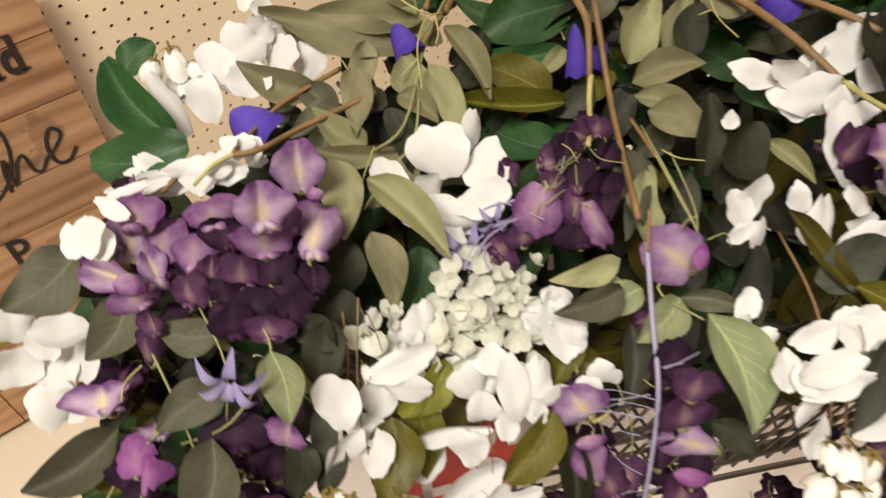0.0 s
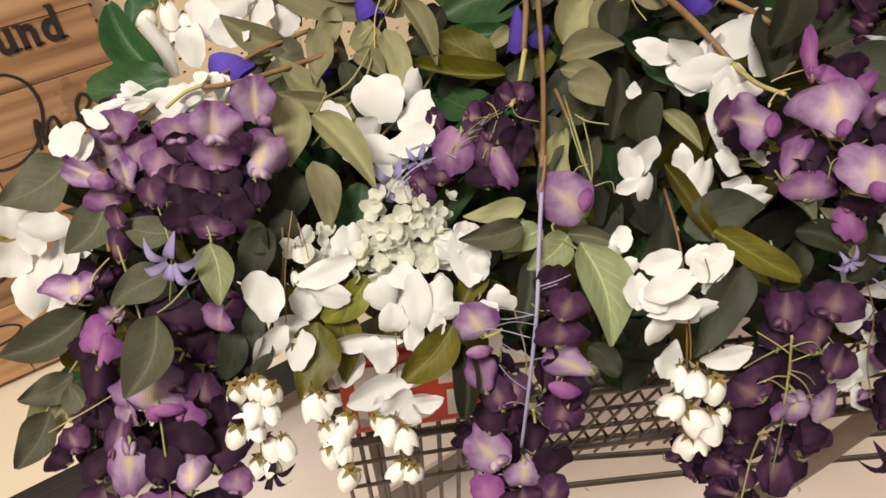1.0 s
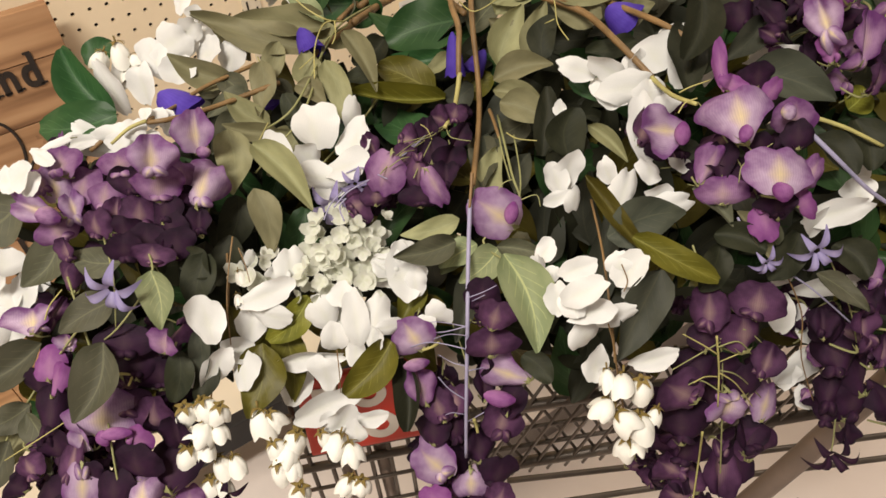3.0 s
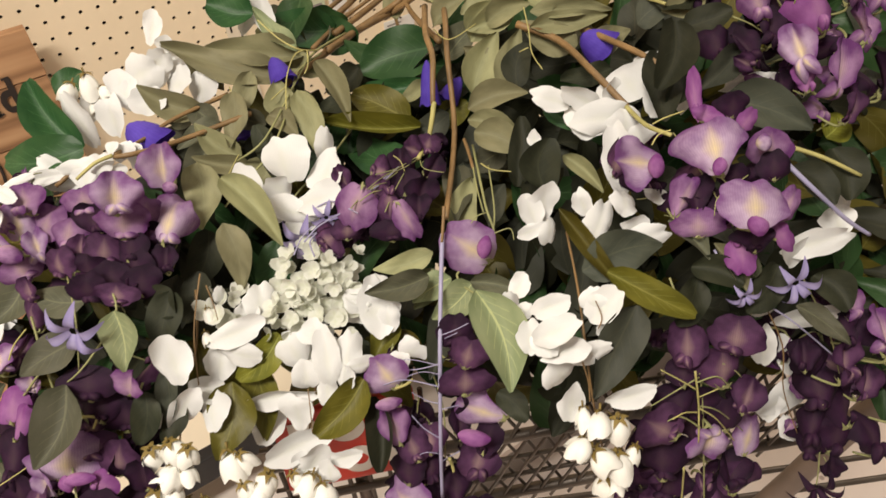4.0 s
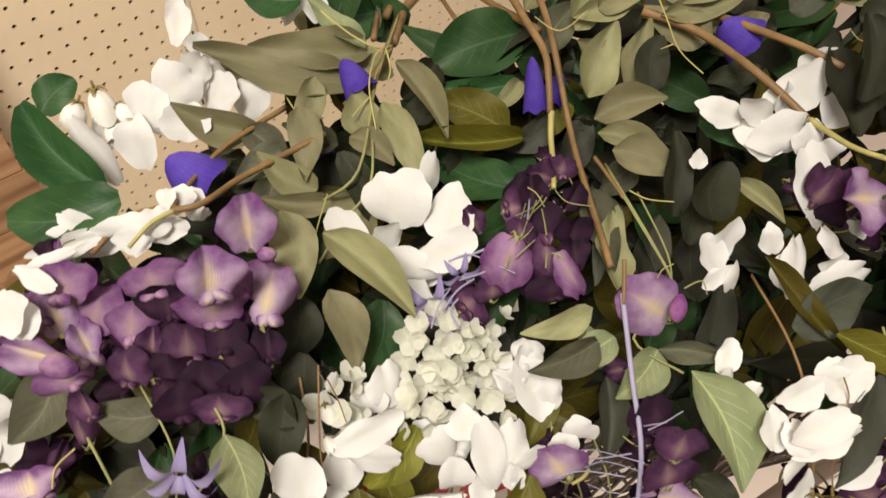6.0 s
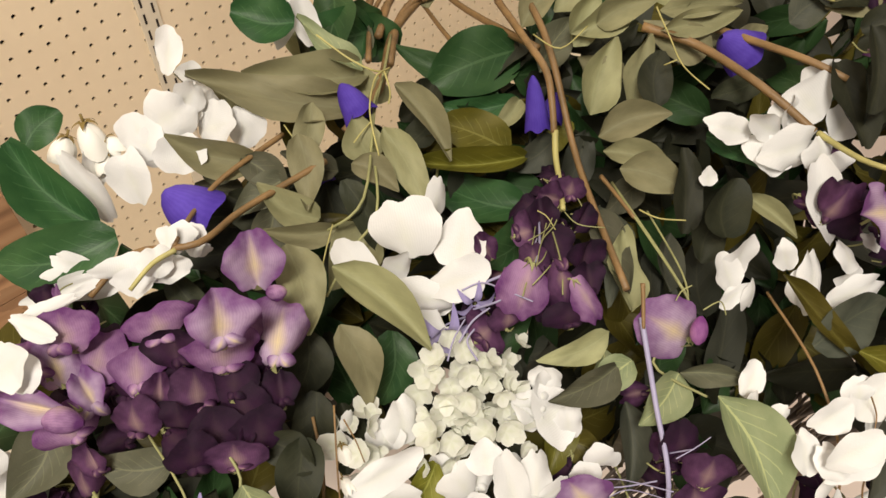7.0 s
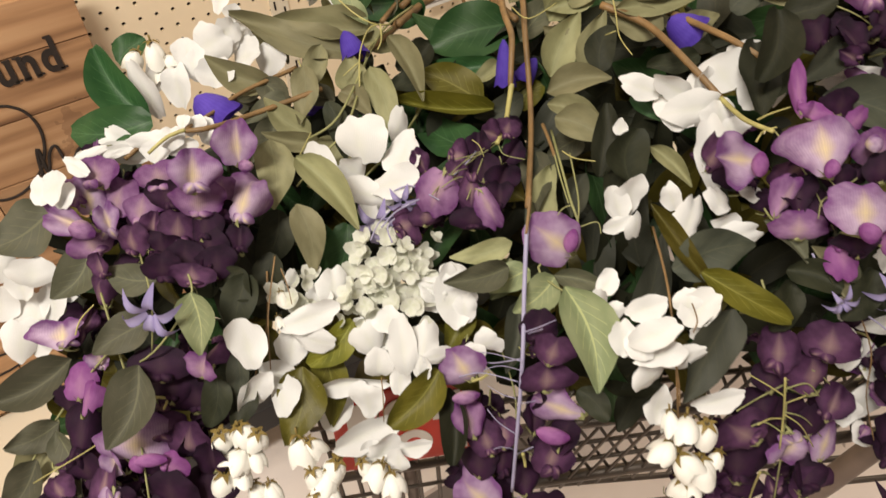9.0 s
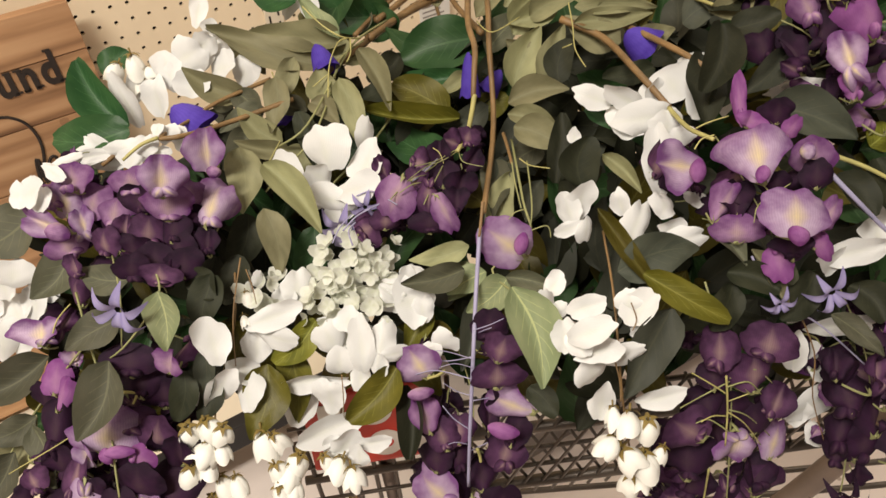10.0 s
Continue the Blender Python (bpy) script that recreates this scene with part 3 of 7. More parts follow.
def pegboard(x0, nx, z0, nz, pitch=0.0254, hole=0.0033):
    """Hardboard sheet with a round hole through every pitch square."""
    verts, faces, index = [], [], {}

    def vert(x, y, z):
        key = (round(x, 6), round(y, 6), round(z, 6))
        if key not in index:
            index[key] = len(verts)
            verts.append(key)
        return index[key]

    h = pitch / 2
    ring = [(math.cos(math.pi / 4 * k), math.sin(math.pi / 4 * k)) for k in range(8)]
    edge = [(1, 0), (1, 1), (0, 1), (-1, 1), (-1, 0), (-1, -1), (0, -1), (1, -1)]
    for i in range(nx):
        for j in range(nz):
            cx, cz = x0 + i * pitch, z0 - j * pitch
            for k in range(8):
                a, b = ring[k], ring[(k + 1) % 8]
                p, q = edge[k], edge[(k + 1) % 8]
                fa, fb = vert(cx + hole * a[0], 0, cz + hole * a[1]), vert(cx + hole * b[0], 0, cz + hole * b[1])
                faces.append((fa, vert(cx + h * p[0], 0, cz + h * p[1]), vert(cx + h * q[0], 0, cz + h * q[1]), fb))
                faces.append((fa, fb, vert(cx + hole * b[0], 0.005, cz + hole * b[1]), vert(cx + hole * a[0], 0.005, cz + hole * a[1])))
    me = bpy.data.meshes.new("wall_pegboard")
    me.from_pydata(verts, [], faces)
    me.materials.append(PEG)
    return tagged(new("wall_pegboard", me), "tan perforated hardboard wall with small round holes", "wall", kind="structure")


# holes on a one-inch grid; one hole stands at x 0, z 1.03
pegboard(-0.0254 * 30, 76, 1.03 + 0.0254 * 22, 50)
bm = bmesh.new()
box(bm, (-3.5, 0.0, 1.03 + 0.0254 * 22.5), (3.5, 0.005, 3.0))
box(bm, (-3.5, 0.0, 0.0), (3.5, 0.005, 1.03 - 0.0254 * 27.5))
box(bm, (-3.5, 0.0, 1.03 - 0.0254 * 27.5), (-0.0254 * 30.5, 0.005, 1.03 + 0.0254 * 22.5))
box(bm, (0.0254 * 45.5, 0.0, 1.03 - 0.0254 * 27.5), (3.5, 0.005, 1.03 + 0.0254 * 22.5))
tagged(part("wall_panel", bm, PEG), "tan hardboard panels round the perforated sheet", "wall", kind="structure")


def shelf_upright(x):
    """Slotted steel standard between two boards."""
    s = thing("shelf_upright", "cream slotted steel shelf upright on the pegboard wall", "shelf upright")
    bm = bmesh.new()
    box(bm, (x - 0.016, -0.004, 0.3), (x + 0.016, -0.0005, 1.75), 0.0008)
    part("rail", bm, PAINT, s)
    for k in range(40):
        z = 0.75 + 0.0254 * k
        for dx in (-0.008, 0.008):
            bm = bmesh.new()
            box(bm, (x + dx - 0.0016, -0.0048, z + (0.012 if dx > 0 else 0)), (x + dx + 0.0016, -0.0042, z + 0.015 + (0.012 if dx > 0 else 0)))
            part("slot", bm, INK, s)


def display_shelf():
    s = thing("display_shelf", "cream steel shelf with black front edge below the sign", "shelf")
    bm = bmesh.new()
    box(bm, (-1.6, -0.285, 0.340), (1.7, -0.001, 0.363), 0.002)
    part("board", bm, PAINT, s)
    bm = bmesh.new()
    box(bm, (-1.6, -0.314, 0.300), (1.7, -0.287, 0.367), 0.003)
    part("front_edge", bm, BLACK, s, "black price rail")
    d = thing("base_deck", "pale steel base deck of the shop shelving", "shelf")
    bm = bmesh.new()
    box(bm, (-1.6, -0.52, 0.14), (1.7, -0.001, 0.16), 0.002)
    part("board", bm, DECK, d)
    bm = bmesh.new()
    box(bm, (-1.6, -0.50, 0.0), (1.7, -0.48, 0.139))
    part("kick_plate", bm, KICK, d, "grey steel kick plate")


def letters(words, x, z, size, parent, weight=0.0, lean=0.0, narrow=1.0):
    cu = bpy.data.curves.new("lettering", "FONT")
    cu.body, cu.size, cu.extrude, cu.offset, cu.shear = words, size, 0.0006, weight, lean
    cu.materials.append(INK)
    ob = new("lettering", cu)
    ob.parent = parent
    ob.matrix_basis = Matrix.Translation((x, -0.0622, z)) @ Matrix.Rotation(radians(90), 4, "X") @ Matrix.Diagonal((narrow, 1, 1, 1))
    return ob


def wooden_sign():
    s = thing("wooden_sign", "brown plank wood sign with black lettering standing on shelf", "sign")
    rng = random.Random(3)
    z = 0.379
    heights = (0.088, 0.070, 0.094, 0.082, 0.076, 0.090, 0.084, 0.066)
    k = 0.702 / sum(heights)
    for h in heights:
        h *= k
        # two boards butt in each course, with uneven outer ends
        joint = rng.uniform(-0.42, -0.16)
        right = -0.020 - rng.uniform(0, 0.012)
        for a, b in ((-0.64 + rng.uniform(0, 0.015), joint - 0.0008), (joint + 0.0008, right)):
            bm = bmesh.new()
            front = -0.0605 + rng.uniform(-0.0006, 0.0012)
            box(bm, (a, front, z + 0.0008), (b, -0.042, z + h - 0.0008), 0.0016)
            part("plank", bm, WOOD, s)
        z += h
    for x in (-0.52, -0.12):
        bm = bmesh.new()
        box(bm, (x, -0.0418, 0.379), (x + 0.04, -0.022, 1.05), 0.002)
        part("batten", bm, WOOD, s)
    return s


# ---- the wall's things ----
shelf_upright(0.268)
display_shelf()
sign = wooden_sign()


def serif_word(words, x, z, size, parent):
    """Bold upright lettering with slab serifs at the feet and heads of its stems."""
    step = {"o": 0.44, "u": 0.45, "n": 0.45, "d": 0.50}
    feet = {"o": (), "u": ((0.05, 1), (0.29, 1), (0.36, 0)), "n": ((0.08, 0), (0.34, 0), (0.04, 1)), "d": ((0.36, 0), (0.28, 2))}
    rise = (0.015, 0.50, 0.735)
    for c in words:
        letters(c, x, z, size, parent, 0.0022, 0.0, 0.76)
        for dx, level in feet[c]:
            bm = bmesh.new()
            cx, cz = x + dx * size, z + rise[level] * size
            box(bm, (cx - 0.075 * size, -0.0628, cz - 0.022 * size), (cx + 0.075 * size, -0.0616, cz + 0.022 * size), 0.0003)
            part("serif", bm, INK, parent)
        x += step[c] * size


serif_word("ound", -0.192, 0.9745, 0.0675, sign)


def brush(points, radius=0.0024):
    """A painted script stroke on the sign's face."""
    bm = bmesh.new()
    rod(bm, [(x, -0.0618, z) for x, z in points], radius, 6)
    for v in bm.verts:
        v.co.y = -0.0618 + (v.co.y + 0.0618) * 0.3
    part("script_stroke", bm, INK, sign, smooth=True)


# the script word One, letter by letter
brush([(-0.205 + 0.058 * math.cos(a) + 0.018 * math.sin(a), 0.877 + 0.074 * math.sin(a)) for a in [k * 0.35 + 1.2 for k in range(19)]])
brush([(-0.172, 0.816), (-0.166, 0.85), (-0.160, 0.866), (-0.162, 0.822), (-0.148, 0.854), (-0.136, 0.862), (-0.133, 0.835), (-0.124, 0.828), (-0.112, 0.842)], 0.0028)
brush([(-0.112, 0.842), (-0.092, 0.856), (-0.080, 0.872), (-0.090, 0.884), (-0.103, 0.862), (-0.102, 0.832), (-0.086, 0.826), (-0.070, 0.842)], 0.0028)
brush([(-0.46, 0.60), (-0.40, 0.592), (-0.34, 0.600), (-0.30, 0.618), (-0.285, 0.64)])
brush([(-0.44, 0.49), (-0.40, 0.515), (-0.355, 0.513), (-0.335, 0.495), (-0.36, 0.477), (-0.42, 0.47)])
letters("p", -0.222, 0.712, 0.062, sign, 0.001)


def hanging_card(x, z, w, h, mat, label):
    s = thing("price_card", label, "price card")
    bm = bmesh.new()
    box(bm, (x, -0.022, z), (x + w, -0.0205, z + h))
    part("card", bm, mat, s)
    bm = bmesh.new()
    rod(bm, [(x + w / 2, -0.0005, z + h + 0.004), (x + w / 2, -0.03, z + h + 0.003)], 0.0018, 6)
    part("hook", bm, WIRE, s)
    for k in range(3):
        bm = bmesh.new()
        box(bm, (x + 0.006, -0.0226, z + h * (0.2 + 0.26 * k)), (x + w * (0.8 - 0.12 * k), -0.0222, z + h * (0.28 + 0.26 * k)))
        part("print_bar", bm, KICK, s)


hanging_card(0.538, 0.848, 0.066, 0.036, PAPER, "white price card with small print on pegboard hook")
hanging_card(0.398, 0.925, 0.030, 0.13, PALE_GREEN, "pale green packet hanging on pegboard hook")
hanging_card(0.436, 0.93, 0.034, 0.13, PAPER, "white packet hanging on pegboard hook")


# ---- the shopping cart ----
EDGE, INWARD = Vector((0.918, -0.397, 0.0)), Vector((0.397, 0.918, 0.0))


def cart_point(s, d, z):
    return EDGE * s + INWARD * d + Vector((0, 0, z))


def shopping_cart():
    cart = thing("shopping_cart", "grey wire shopping cart with red plate under heaped flowers", "shopping cart")

    def bar(name, pts, r, mat=WIRE, label=""):
        bm = bmesh.new()
        rod(bm, pts, r, 8)
        part(name, bm, mat, cart, label, smooth=True)

    d = -0.75
    # seat flap: flat rails with a bent wire truss between them
    for z, r in ((1.002, 0.0026), (0.951, 0.0058), (0.915, 0.0022), (0.884, 0.0024), (0.852, 0.0062)):
        bar("rail", [cart_point(0.40, d, z), cart_point(0.84, d, z - 0.026)], r)
    for i in range(-3, 24):
        s = 0.405 + i * 0.0185
        for lean, off in ((0.074, 0.003), (-0.074, -0.003)):
            a, b = s + max(0, -lean), s + max(0, lean)
            top, low = (a, b) if lean > 0 else (s - lean, s)
            if min(top, low) < 0.40 or max(top, low) > 0.845:
                continue
            k = 0.06 * (s - 0.40)
            bar("truss_wire", [cart_point(top, d + off, 1.004 - k), cart_point(low, d + off, 0.838 - k)], 0.0016)
    # wire back beside it
    for i in range(8):
        s = 0.285 + i * 0.0195
        bar("upright_wire", [cart_point(s, d + 0.03, 1.0), cart_point(s, d + 0.035, 0.62)], 0.0024)
    for z, r in ((0.955, 0.0022), (0.925, 0.005), (0.885, 0.0022), (0.862, 0.0048), (0.82, 0.0022), (0.77, 0.0022)):
        bar("cross_wire", [cart_point(0.275, d + 0.03, z), cart_point(0.43, d + 0.03, z)], r)
    for s in (0.315, 0.352):
        bm = bmesh.new()
        for a in (0,):
            rod(bm, [cart_point(s, d + 0.04, 0.97), cart_point(s + 0.006, d + 0.045, 0.6)], 0.007, 8)
        part("post", bm, TUBE, cart, smooth=True)
    # red plate with pale shapes
    face = Matrix.Translation(cart_point(0.30, d - 0.012, 0.955)) @ Matrix((EDGE, INWARD, Vector((0, 0, 1)))).transposed().to_4x4() @ Matrix.Rotation(radians(-14), 4, "X")
    bm = bmesh.new()
    box(bm, (0, -0.004, 0), (0.115, 0.004, 0.082), 0.003)
    plate = part("red_plate", bm, RED, cart, "glossy red plastic plate with pale shapes")
    plate.matrix_basis = face
    for x, z, w, h, ring in ((0.012, 0.044, 0.022, 0.028, 0), (0.042, 0.044, 0.030, 0.028, 1), (0.080, 0.044, 0.024, 0.028, 0), (0.012, 0.008, 0.022, 0.010, 0), (0.012, 0.008, 0.008, 0.028, 0), (0.048, 0.008, 0.030, 0.028, 1), (0.086, 0.008, 0.020, 0.028, 0)):
        bm = bmesh.new()
        if ring:
            n = 24
            vs = [[bm.verts.new((x + w / 2 + w / 2 * q * math.cos(2 * math.pi * i / n), y, z + h / 2 + h / 2 * q * math.sin(2 * math.pi * i / n))) for i in range(n)] for q, y in ((1, -0.0042), (1, -0.0052), (0.45, -0.0052), (0.45, -0.0042))]
            for a, b in zip(vs, vs[1:]):
                for i in range(n):
                    bm.faces.new((a[i], a[(i + 1) % n], b[(i + 1) % n], b[i]))
        else:
            box(bm, (x, -0.0052, z), (x + w, -0.0042, z + h), 0.0004)
        m = part("pale_shape", bm, PLATE_WHITE, plate)
    # lower frame
    bar("bottom_rod", [(0.225, -0.765, 0.55), (0.445, -0.885, 0.55), (0.72, -1.03, 0.55), (0.80, -1.072, 0.55)], 0.0045)
    bar("bottom_rod", [(0.18, -0.79, 0.55), (0.46, -0.93, 0.55), (0.60, -1.005, 0.55), (0.80, -1.11, 0.55)], 0.0045)
    bm = bmesh.new()
    rod(bm, [(0.265, -0.885, 0.06), (0.44, -1.0, 0.66), (0.474, -1.02, 0.773), (0.54, -1.06, 1.0)], 0.0135, 12)
    part("side_tube", bm, TUBE, cart, "brown grey slanting tube", smooth=True)
    for s, q in ((0.33, -0.70), (0.35, 0.10), (0.84, 0.10)):
        bm = bmesh.new()
        rod(bm, [cart_point(s, q, 0.06), cart_point(s, q, 0.56)], 0.011, 8)
        part("leg", bm, TUBE, cart, smooth=True)
    for s, q in ((0.33, -0.70), (0.35, 0.10), (0.84, 0.10), (0.594, -0.707)):
        bm = bmesh.new()
        bmesh.ops.create_cone(bm, segments=20, radius1=0.055, radius2=0.055, depth=0.03, cap_ends=True, matrix=Matrix.Translation(cart_point(s, q, 0.055)) @ Matrix.Rotation(math.atan2(-0.397, 0.918), 4, "Z") @ Matrix.Rotation(math.pi / 2, 4, "Y"))
        part("wheel", bm, RUBBER, cart, "black rubber wheel")


shopping_cart()


# ---- the flowers ----
def undergrowth():
    """The inner mass of leaves below the open blooms, its shade set in colour."""
    rng = random.Random(11)
    bm = bmesh.new()
    uv = bm.loops.layers.uv.verify()
    # only dark kinds: the darkness of the hollows comes from these colours
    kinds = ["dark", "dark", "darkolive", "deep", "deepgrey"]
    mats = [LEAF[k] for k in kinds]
    heart = Vector((0.10, -0.83, 1.16))
    shapes = []
    for i in range(3):
        b = leaf_mesh(90 + i, False)
        b.verts.index_update()
        shapes.append(([v.co.copy() for v in b.verts], [[v.index for v in f.verts] for f in b.faces]))
        b.free()
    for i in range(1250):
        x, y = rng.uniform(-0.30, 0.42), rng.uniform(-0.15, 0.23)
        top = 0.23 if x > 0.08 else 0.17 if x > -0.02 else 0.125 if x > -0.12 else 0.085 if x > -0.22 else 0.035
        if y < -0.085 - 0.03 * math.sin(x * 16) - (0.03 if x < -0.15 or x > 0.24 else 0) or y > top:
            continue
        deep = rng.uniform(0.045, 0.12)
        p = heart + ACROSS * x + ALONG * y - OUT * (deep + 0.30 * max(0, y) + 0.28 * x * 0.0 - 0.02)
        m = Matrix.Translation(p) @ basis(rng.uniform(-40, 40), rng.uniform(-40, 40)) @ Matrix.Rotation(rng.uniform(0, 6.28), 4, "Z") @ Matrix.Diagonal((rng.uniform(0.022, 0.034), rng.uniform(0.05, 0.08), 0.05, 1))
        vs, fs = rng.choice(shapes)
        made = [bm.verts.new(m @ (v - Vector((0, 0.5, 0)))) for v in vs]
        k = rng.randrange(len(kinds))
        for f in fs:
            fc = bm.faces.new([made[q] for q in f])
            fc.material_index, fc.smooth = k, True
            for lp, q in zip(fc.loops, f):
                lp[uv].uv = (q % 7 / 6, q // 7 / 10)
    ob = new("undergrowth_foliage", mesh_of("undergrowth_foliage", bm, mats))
    tagged(ob, "inner mass of artificial leaves under the blooms, shade put into its colours", "artificial foliage", kind="stuff")


undergrowth()

spray = thing("wisteria_spray", "purple artificial wisteria raceme with lavender and cream florets spilling from cart", "artificial flower")
stem(spray, [(0.057, -0.667, 1.231), (0.013, -0.673, 1.231), (-0.013, -0.684, 1.231), (-0.037, -0.709, 1.243)], 0.0017, "brown")
stem(spray, [(-0.039, -0.716, 1.247), (-0.051, -0.714, 1.245), (-0.065, -0.716, 1.240)], 0.0014, "yellow")
floret(spray, (-0.0163, -0.7445, 1.2444), 0.0370, 0.0281, -0, "lavender", ((-0.0200, -0.7653, 1.2414), 0.0094, 0.0079, -170, "violet"))
floret(spray, (-0.0507, -0.7723, 1.2571), 0.0334, 0.0239, -0, "lavender")
floret(spray, (-0.0281, -0.7744, 1.2254), 0.0276, 0.0305, -15, "lavender")
floret(spray, (-0.1232, -0.7282, 1.2231), 0.0238, 0.0303, 70, "lavender", ((-0.1178, -0.7467, 1.2266), 0.0119, 0.0162, -100, "violet"))
floret(spray, (-0.0972, -0.7182, 1.2418), 0.0283, 0.0174, 10, "violet")
floret(spray, (-0.1070, -0.7202, 1.2293), 0.0175, 0.0205, 10, "lavender")
floret(spray, (-0.1133, -0.7157, 1.2333), 0.0182, 0.0189, 30, "violet")
floret(spray, (-0.0920, -0.7280, 1.2261), 0.0250, 0.0198, -25, "violet")
floret(spray, (-0.0829, -0.7443, 1.2251), 0.0232, 0.0218, -0, "violet")
floret(spray, (-0.0533, -0.7704, 1.2343), 0.0297, 0.0198, -0, "violet")
floret(spray, (-0.0390, -0.7648, 1.2320), 0.0231, 0.0166, -20, "violet")
floret(spray, (-0.0667, -0.7440, 1.2422), 0.0265, 0.0150, 15, "violet")
floret(spray, (-0.1031, -0.7325, 1.2175), 0.0198, 0.0198, 20, "lavender")
floret(spray, (-0.0808, -0.7571, 1.2199), 0.0194, 0.0166, -10, "purple")
floret(spray, (-0.0697, -0.7691, 1.2201), 0.0222, 0.0186, -0, "purple")
floret(spray, (-0.1182, -0.7354, 1.2071), 0.0242, 0.0169, 30, "violet")
floret(spray, (-0.0916, -0.7060, 1.2464), 0.0037, 0.0125, -0, "violet")
floret(spray, (-0.1174, -0.7564, 1.2055), 0.0165, 0.0150, 10, "purple")
floret(spray, (-0.0961, -0.7616, 1.2180), 0.0192, 0.0170, -0, "purple")
# low florets in plum: the raceme's shaded underside is put into their colour
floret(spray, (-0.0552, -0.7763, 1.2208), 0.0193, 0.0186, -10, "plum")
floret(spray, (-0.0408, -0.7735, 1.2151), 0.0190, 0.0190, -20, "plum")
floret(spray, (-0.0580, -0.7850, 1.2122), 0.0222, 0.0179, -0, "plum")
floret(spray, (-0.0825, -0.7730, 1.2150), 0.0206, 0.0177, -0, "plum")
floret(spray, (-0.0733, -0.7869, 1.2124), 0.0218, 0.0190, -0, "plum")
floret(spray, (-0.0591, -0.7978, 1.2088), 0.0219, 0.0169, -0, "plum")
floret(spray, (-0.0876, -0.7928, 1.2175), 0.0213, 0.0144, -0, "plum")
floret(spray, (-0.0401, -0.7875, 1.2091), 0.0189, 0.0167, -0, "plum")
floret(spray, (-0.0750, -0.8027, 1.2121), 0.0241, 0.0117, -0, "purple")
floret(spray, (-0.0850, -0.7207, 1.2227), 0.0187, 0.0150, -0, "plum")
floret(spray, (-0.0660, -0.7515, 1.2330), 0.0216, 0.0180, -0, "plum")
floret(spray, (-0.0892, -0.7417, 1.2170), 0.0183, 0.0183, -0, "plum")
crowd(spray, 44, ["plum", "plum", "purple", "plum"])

spray = thing("wisteria_spray", "purple artificial wisteria raceme with dark plum florets hanging down over cart", "artificial flower")
stem(spray, [(-0.125, -0.757, 1.186), (-0.129, -0.795, 1.174), (-0.136, -0.811, 1.138), (-0.147, -0.850, 1.119), (-0.160, -0.872, 1.080)], 0.0008, "green")
floret(spray, (-0.1436, -0.8298, 1.1319), 0.0399, 0.0249, -0, "lavender", ((-0.1388, -0.8495, 1.1342), 0.0083, 0.0180, -80, "magenta"))
floret(spray, (-0.1586, -0.8281, 1.1213), 0.0194, 0.0194, 20, "lavender", ((-0.1468, -0.8442, 1.1302), 0.0091, 0.0105, -160, "magenta"))
floret(spray, (-0.1299, -0.8550, 1.1247), 0.0204, 0.0155, -100, "magenta")
floret(spray, (-0.1595, -0.7317, 1.1431), 0.0408, 0.0180, 10, "lavender")
floret(spray, (-0.1270, -0.7424, 1.1727), 0.0167, 0.0205, -0, "purple")
floret(spray, (-0.1591, -0.7787, 1.1441), 0.0200, 0.0200, -0, "magenta")
floret(spray, (-0.1592, -0.7880, 1.1384), 0.0169, 0.0228, -10, "magenta")
floret(spray, (-0.1423, -0.7773, 1.1539), 0.0155, 0.0133, -0, "lavender")
floret(spray, (-0.1729, -0.8508, 1.1017), 0.0206, 0.0340, 180, "lavender")
floret(spray, (-0.1427, -0.8739, 1.1003), 0.0219, 0.0226, -0, "lavender")
floret(spray, (-0.0906, -0.8331, 1.1711), 0.0257, 0.0160, -20, "violet")
floret(spray, (-0.1168, -0.8460, 1.1289), 0.0265, 0.0222, -10, "purple")
floret(spray, (-0.1268, -0.8275, 1.1310), 0.0268, 0.0167, -0, "purple")
floret(spray, (-0.1217, -0.8804, 1.0769), 0.0199, 0.0169, -0, "violet")
floret(spray, (-0.1699, -0.8332, 1.1121), 0.0158, 0.0301, -0, "purple")
floret(spray, (-0.1967, -0.8145, 1.1040), 0.0197, 0.0153, 30, "purple")
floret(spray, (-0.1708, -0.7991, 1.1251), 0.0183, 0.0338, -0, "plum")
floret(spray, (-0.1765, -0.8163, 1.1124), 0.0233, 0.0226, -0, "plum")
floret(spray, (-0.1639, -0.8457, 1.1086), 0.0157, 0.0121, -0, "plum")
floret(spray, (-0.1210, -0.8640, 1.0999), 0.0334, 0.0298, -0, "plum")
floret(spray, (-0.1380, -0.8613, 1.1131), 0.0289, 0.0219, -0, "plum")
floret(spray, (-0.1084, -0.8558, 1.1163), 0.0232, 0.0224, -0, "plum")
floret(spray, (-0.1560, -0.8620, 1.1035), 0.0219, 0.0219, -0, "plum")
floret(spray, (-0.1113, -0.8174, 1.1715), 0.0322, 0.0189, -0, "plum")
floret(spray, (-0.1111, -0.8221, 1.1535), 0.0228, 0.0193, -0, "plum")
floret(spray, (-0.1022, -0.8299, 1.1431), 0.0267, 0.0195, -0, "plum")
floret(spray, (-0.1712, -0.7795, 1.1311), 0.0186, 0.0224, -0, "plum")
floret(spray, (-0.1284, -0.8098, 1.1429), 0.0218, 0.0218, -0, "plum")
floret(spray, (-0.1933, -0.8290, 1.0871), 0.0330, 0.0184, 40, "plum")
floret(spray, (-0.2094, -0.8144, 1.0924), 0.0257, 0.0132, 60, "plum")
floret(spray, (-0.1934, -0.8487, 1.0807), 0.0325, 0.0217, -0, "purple")
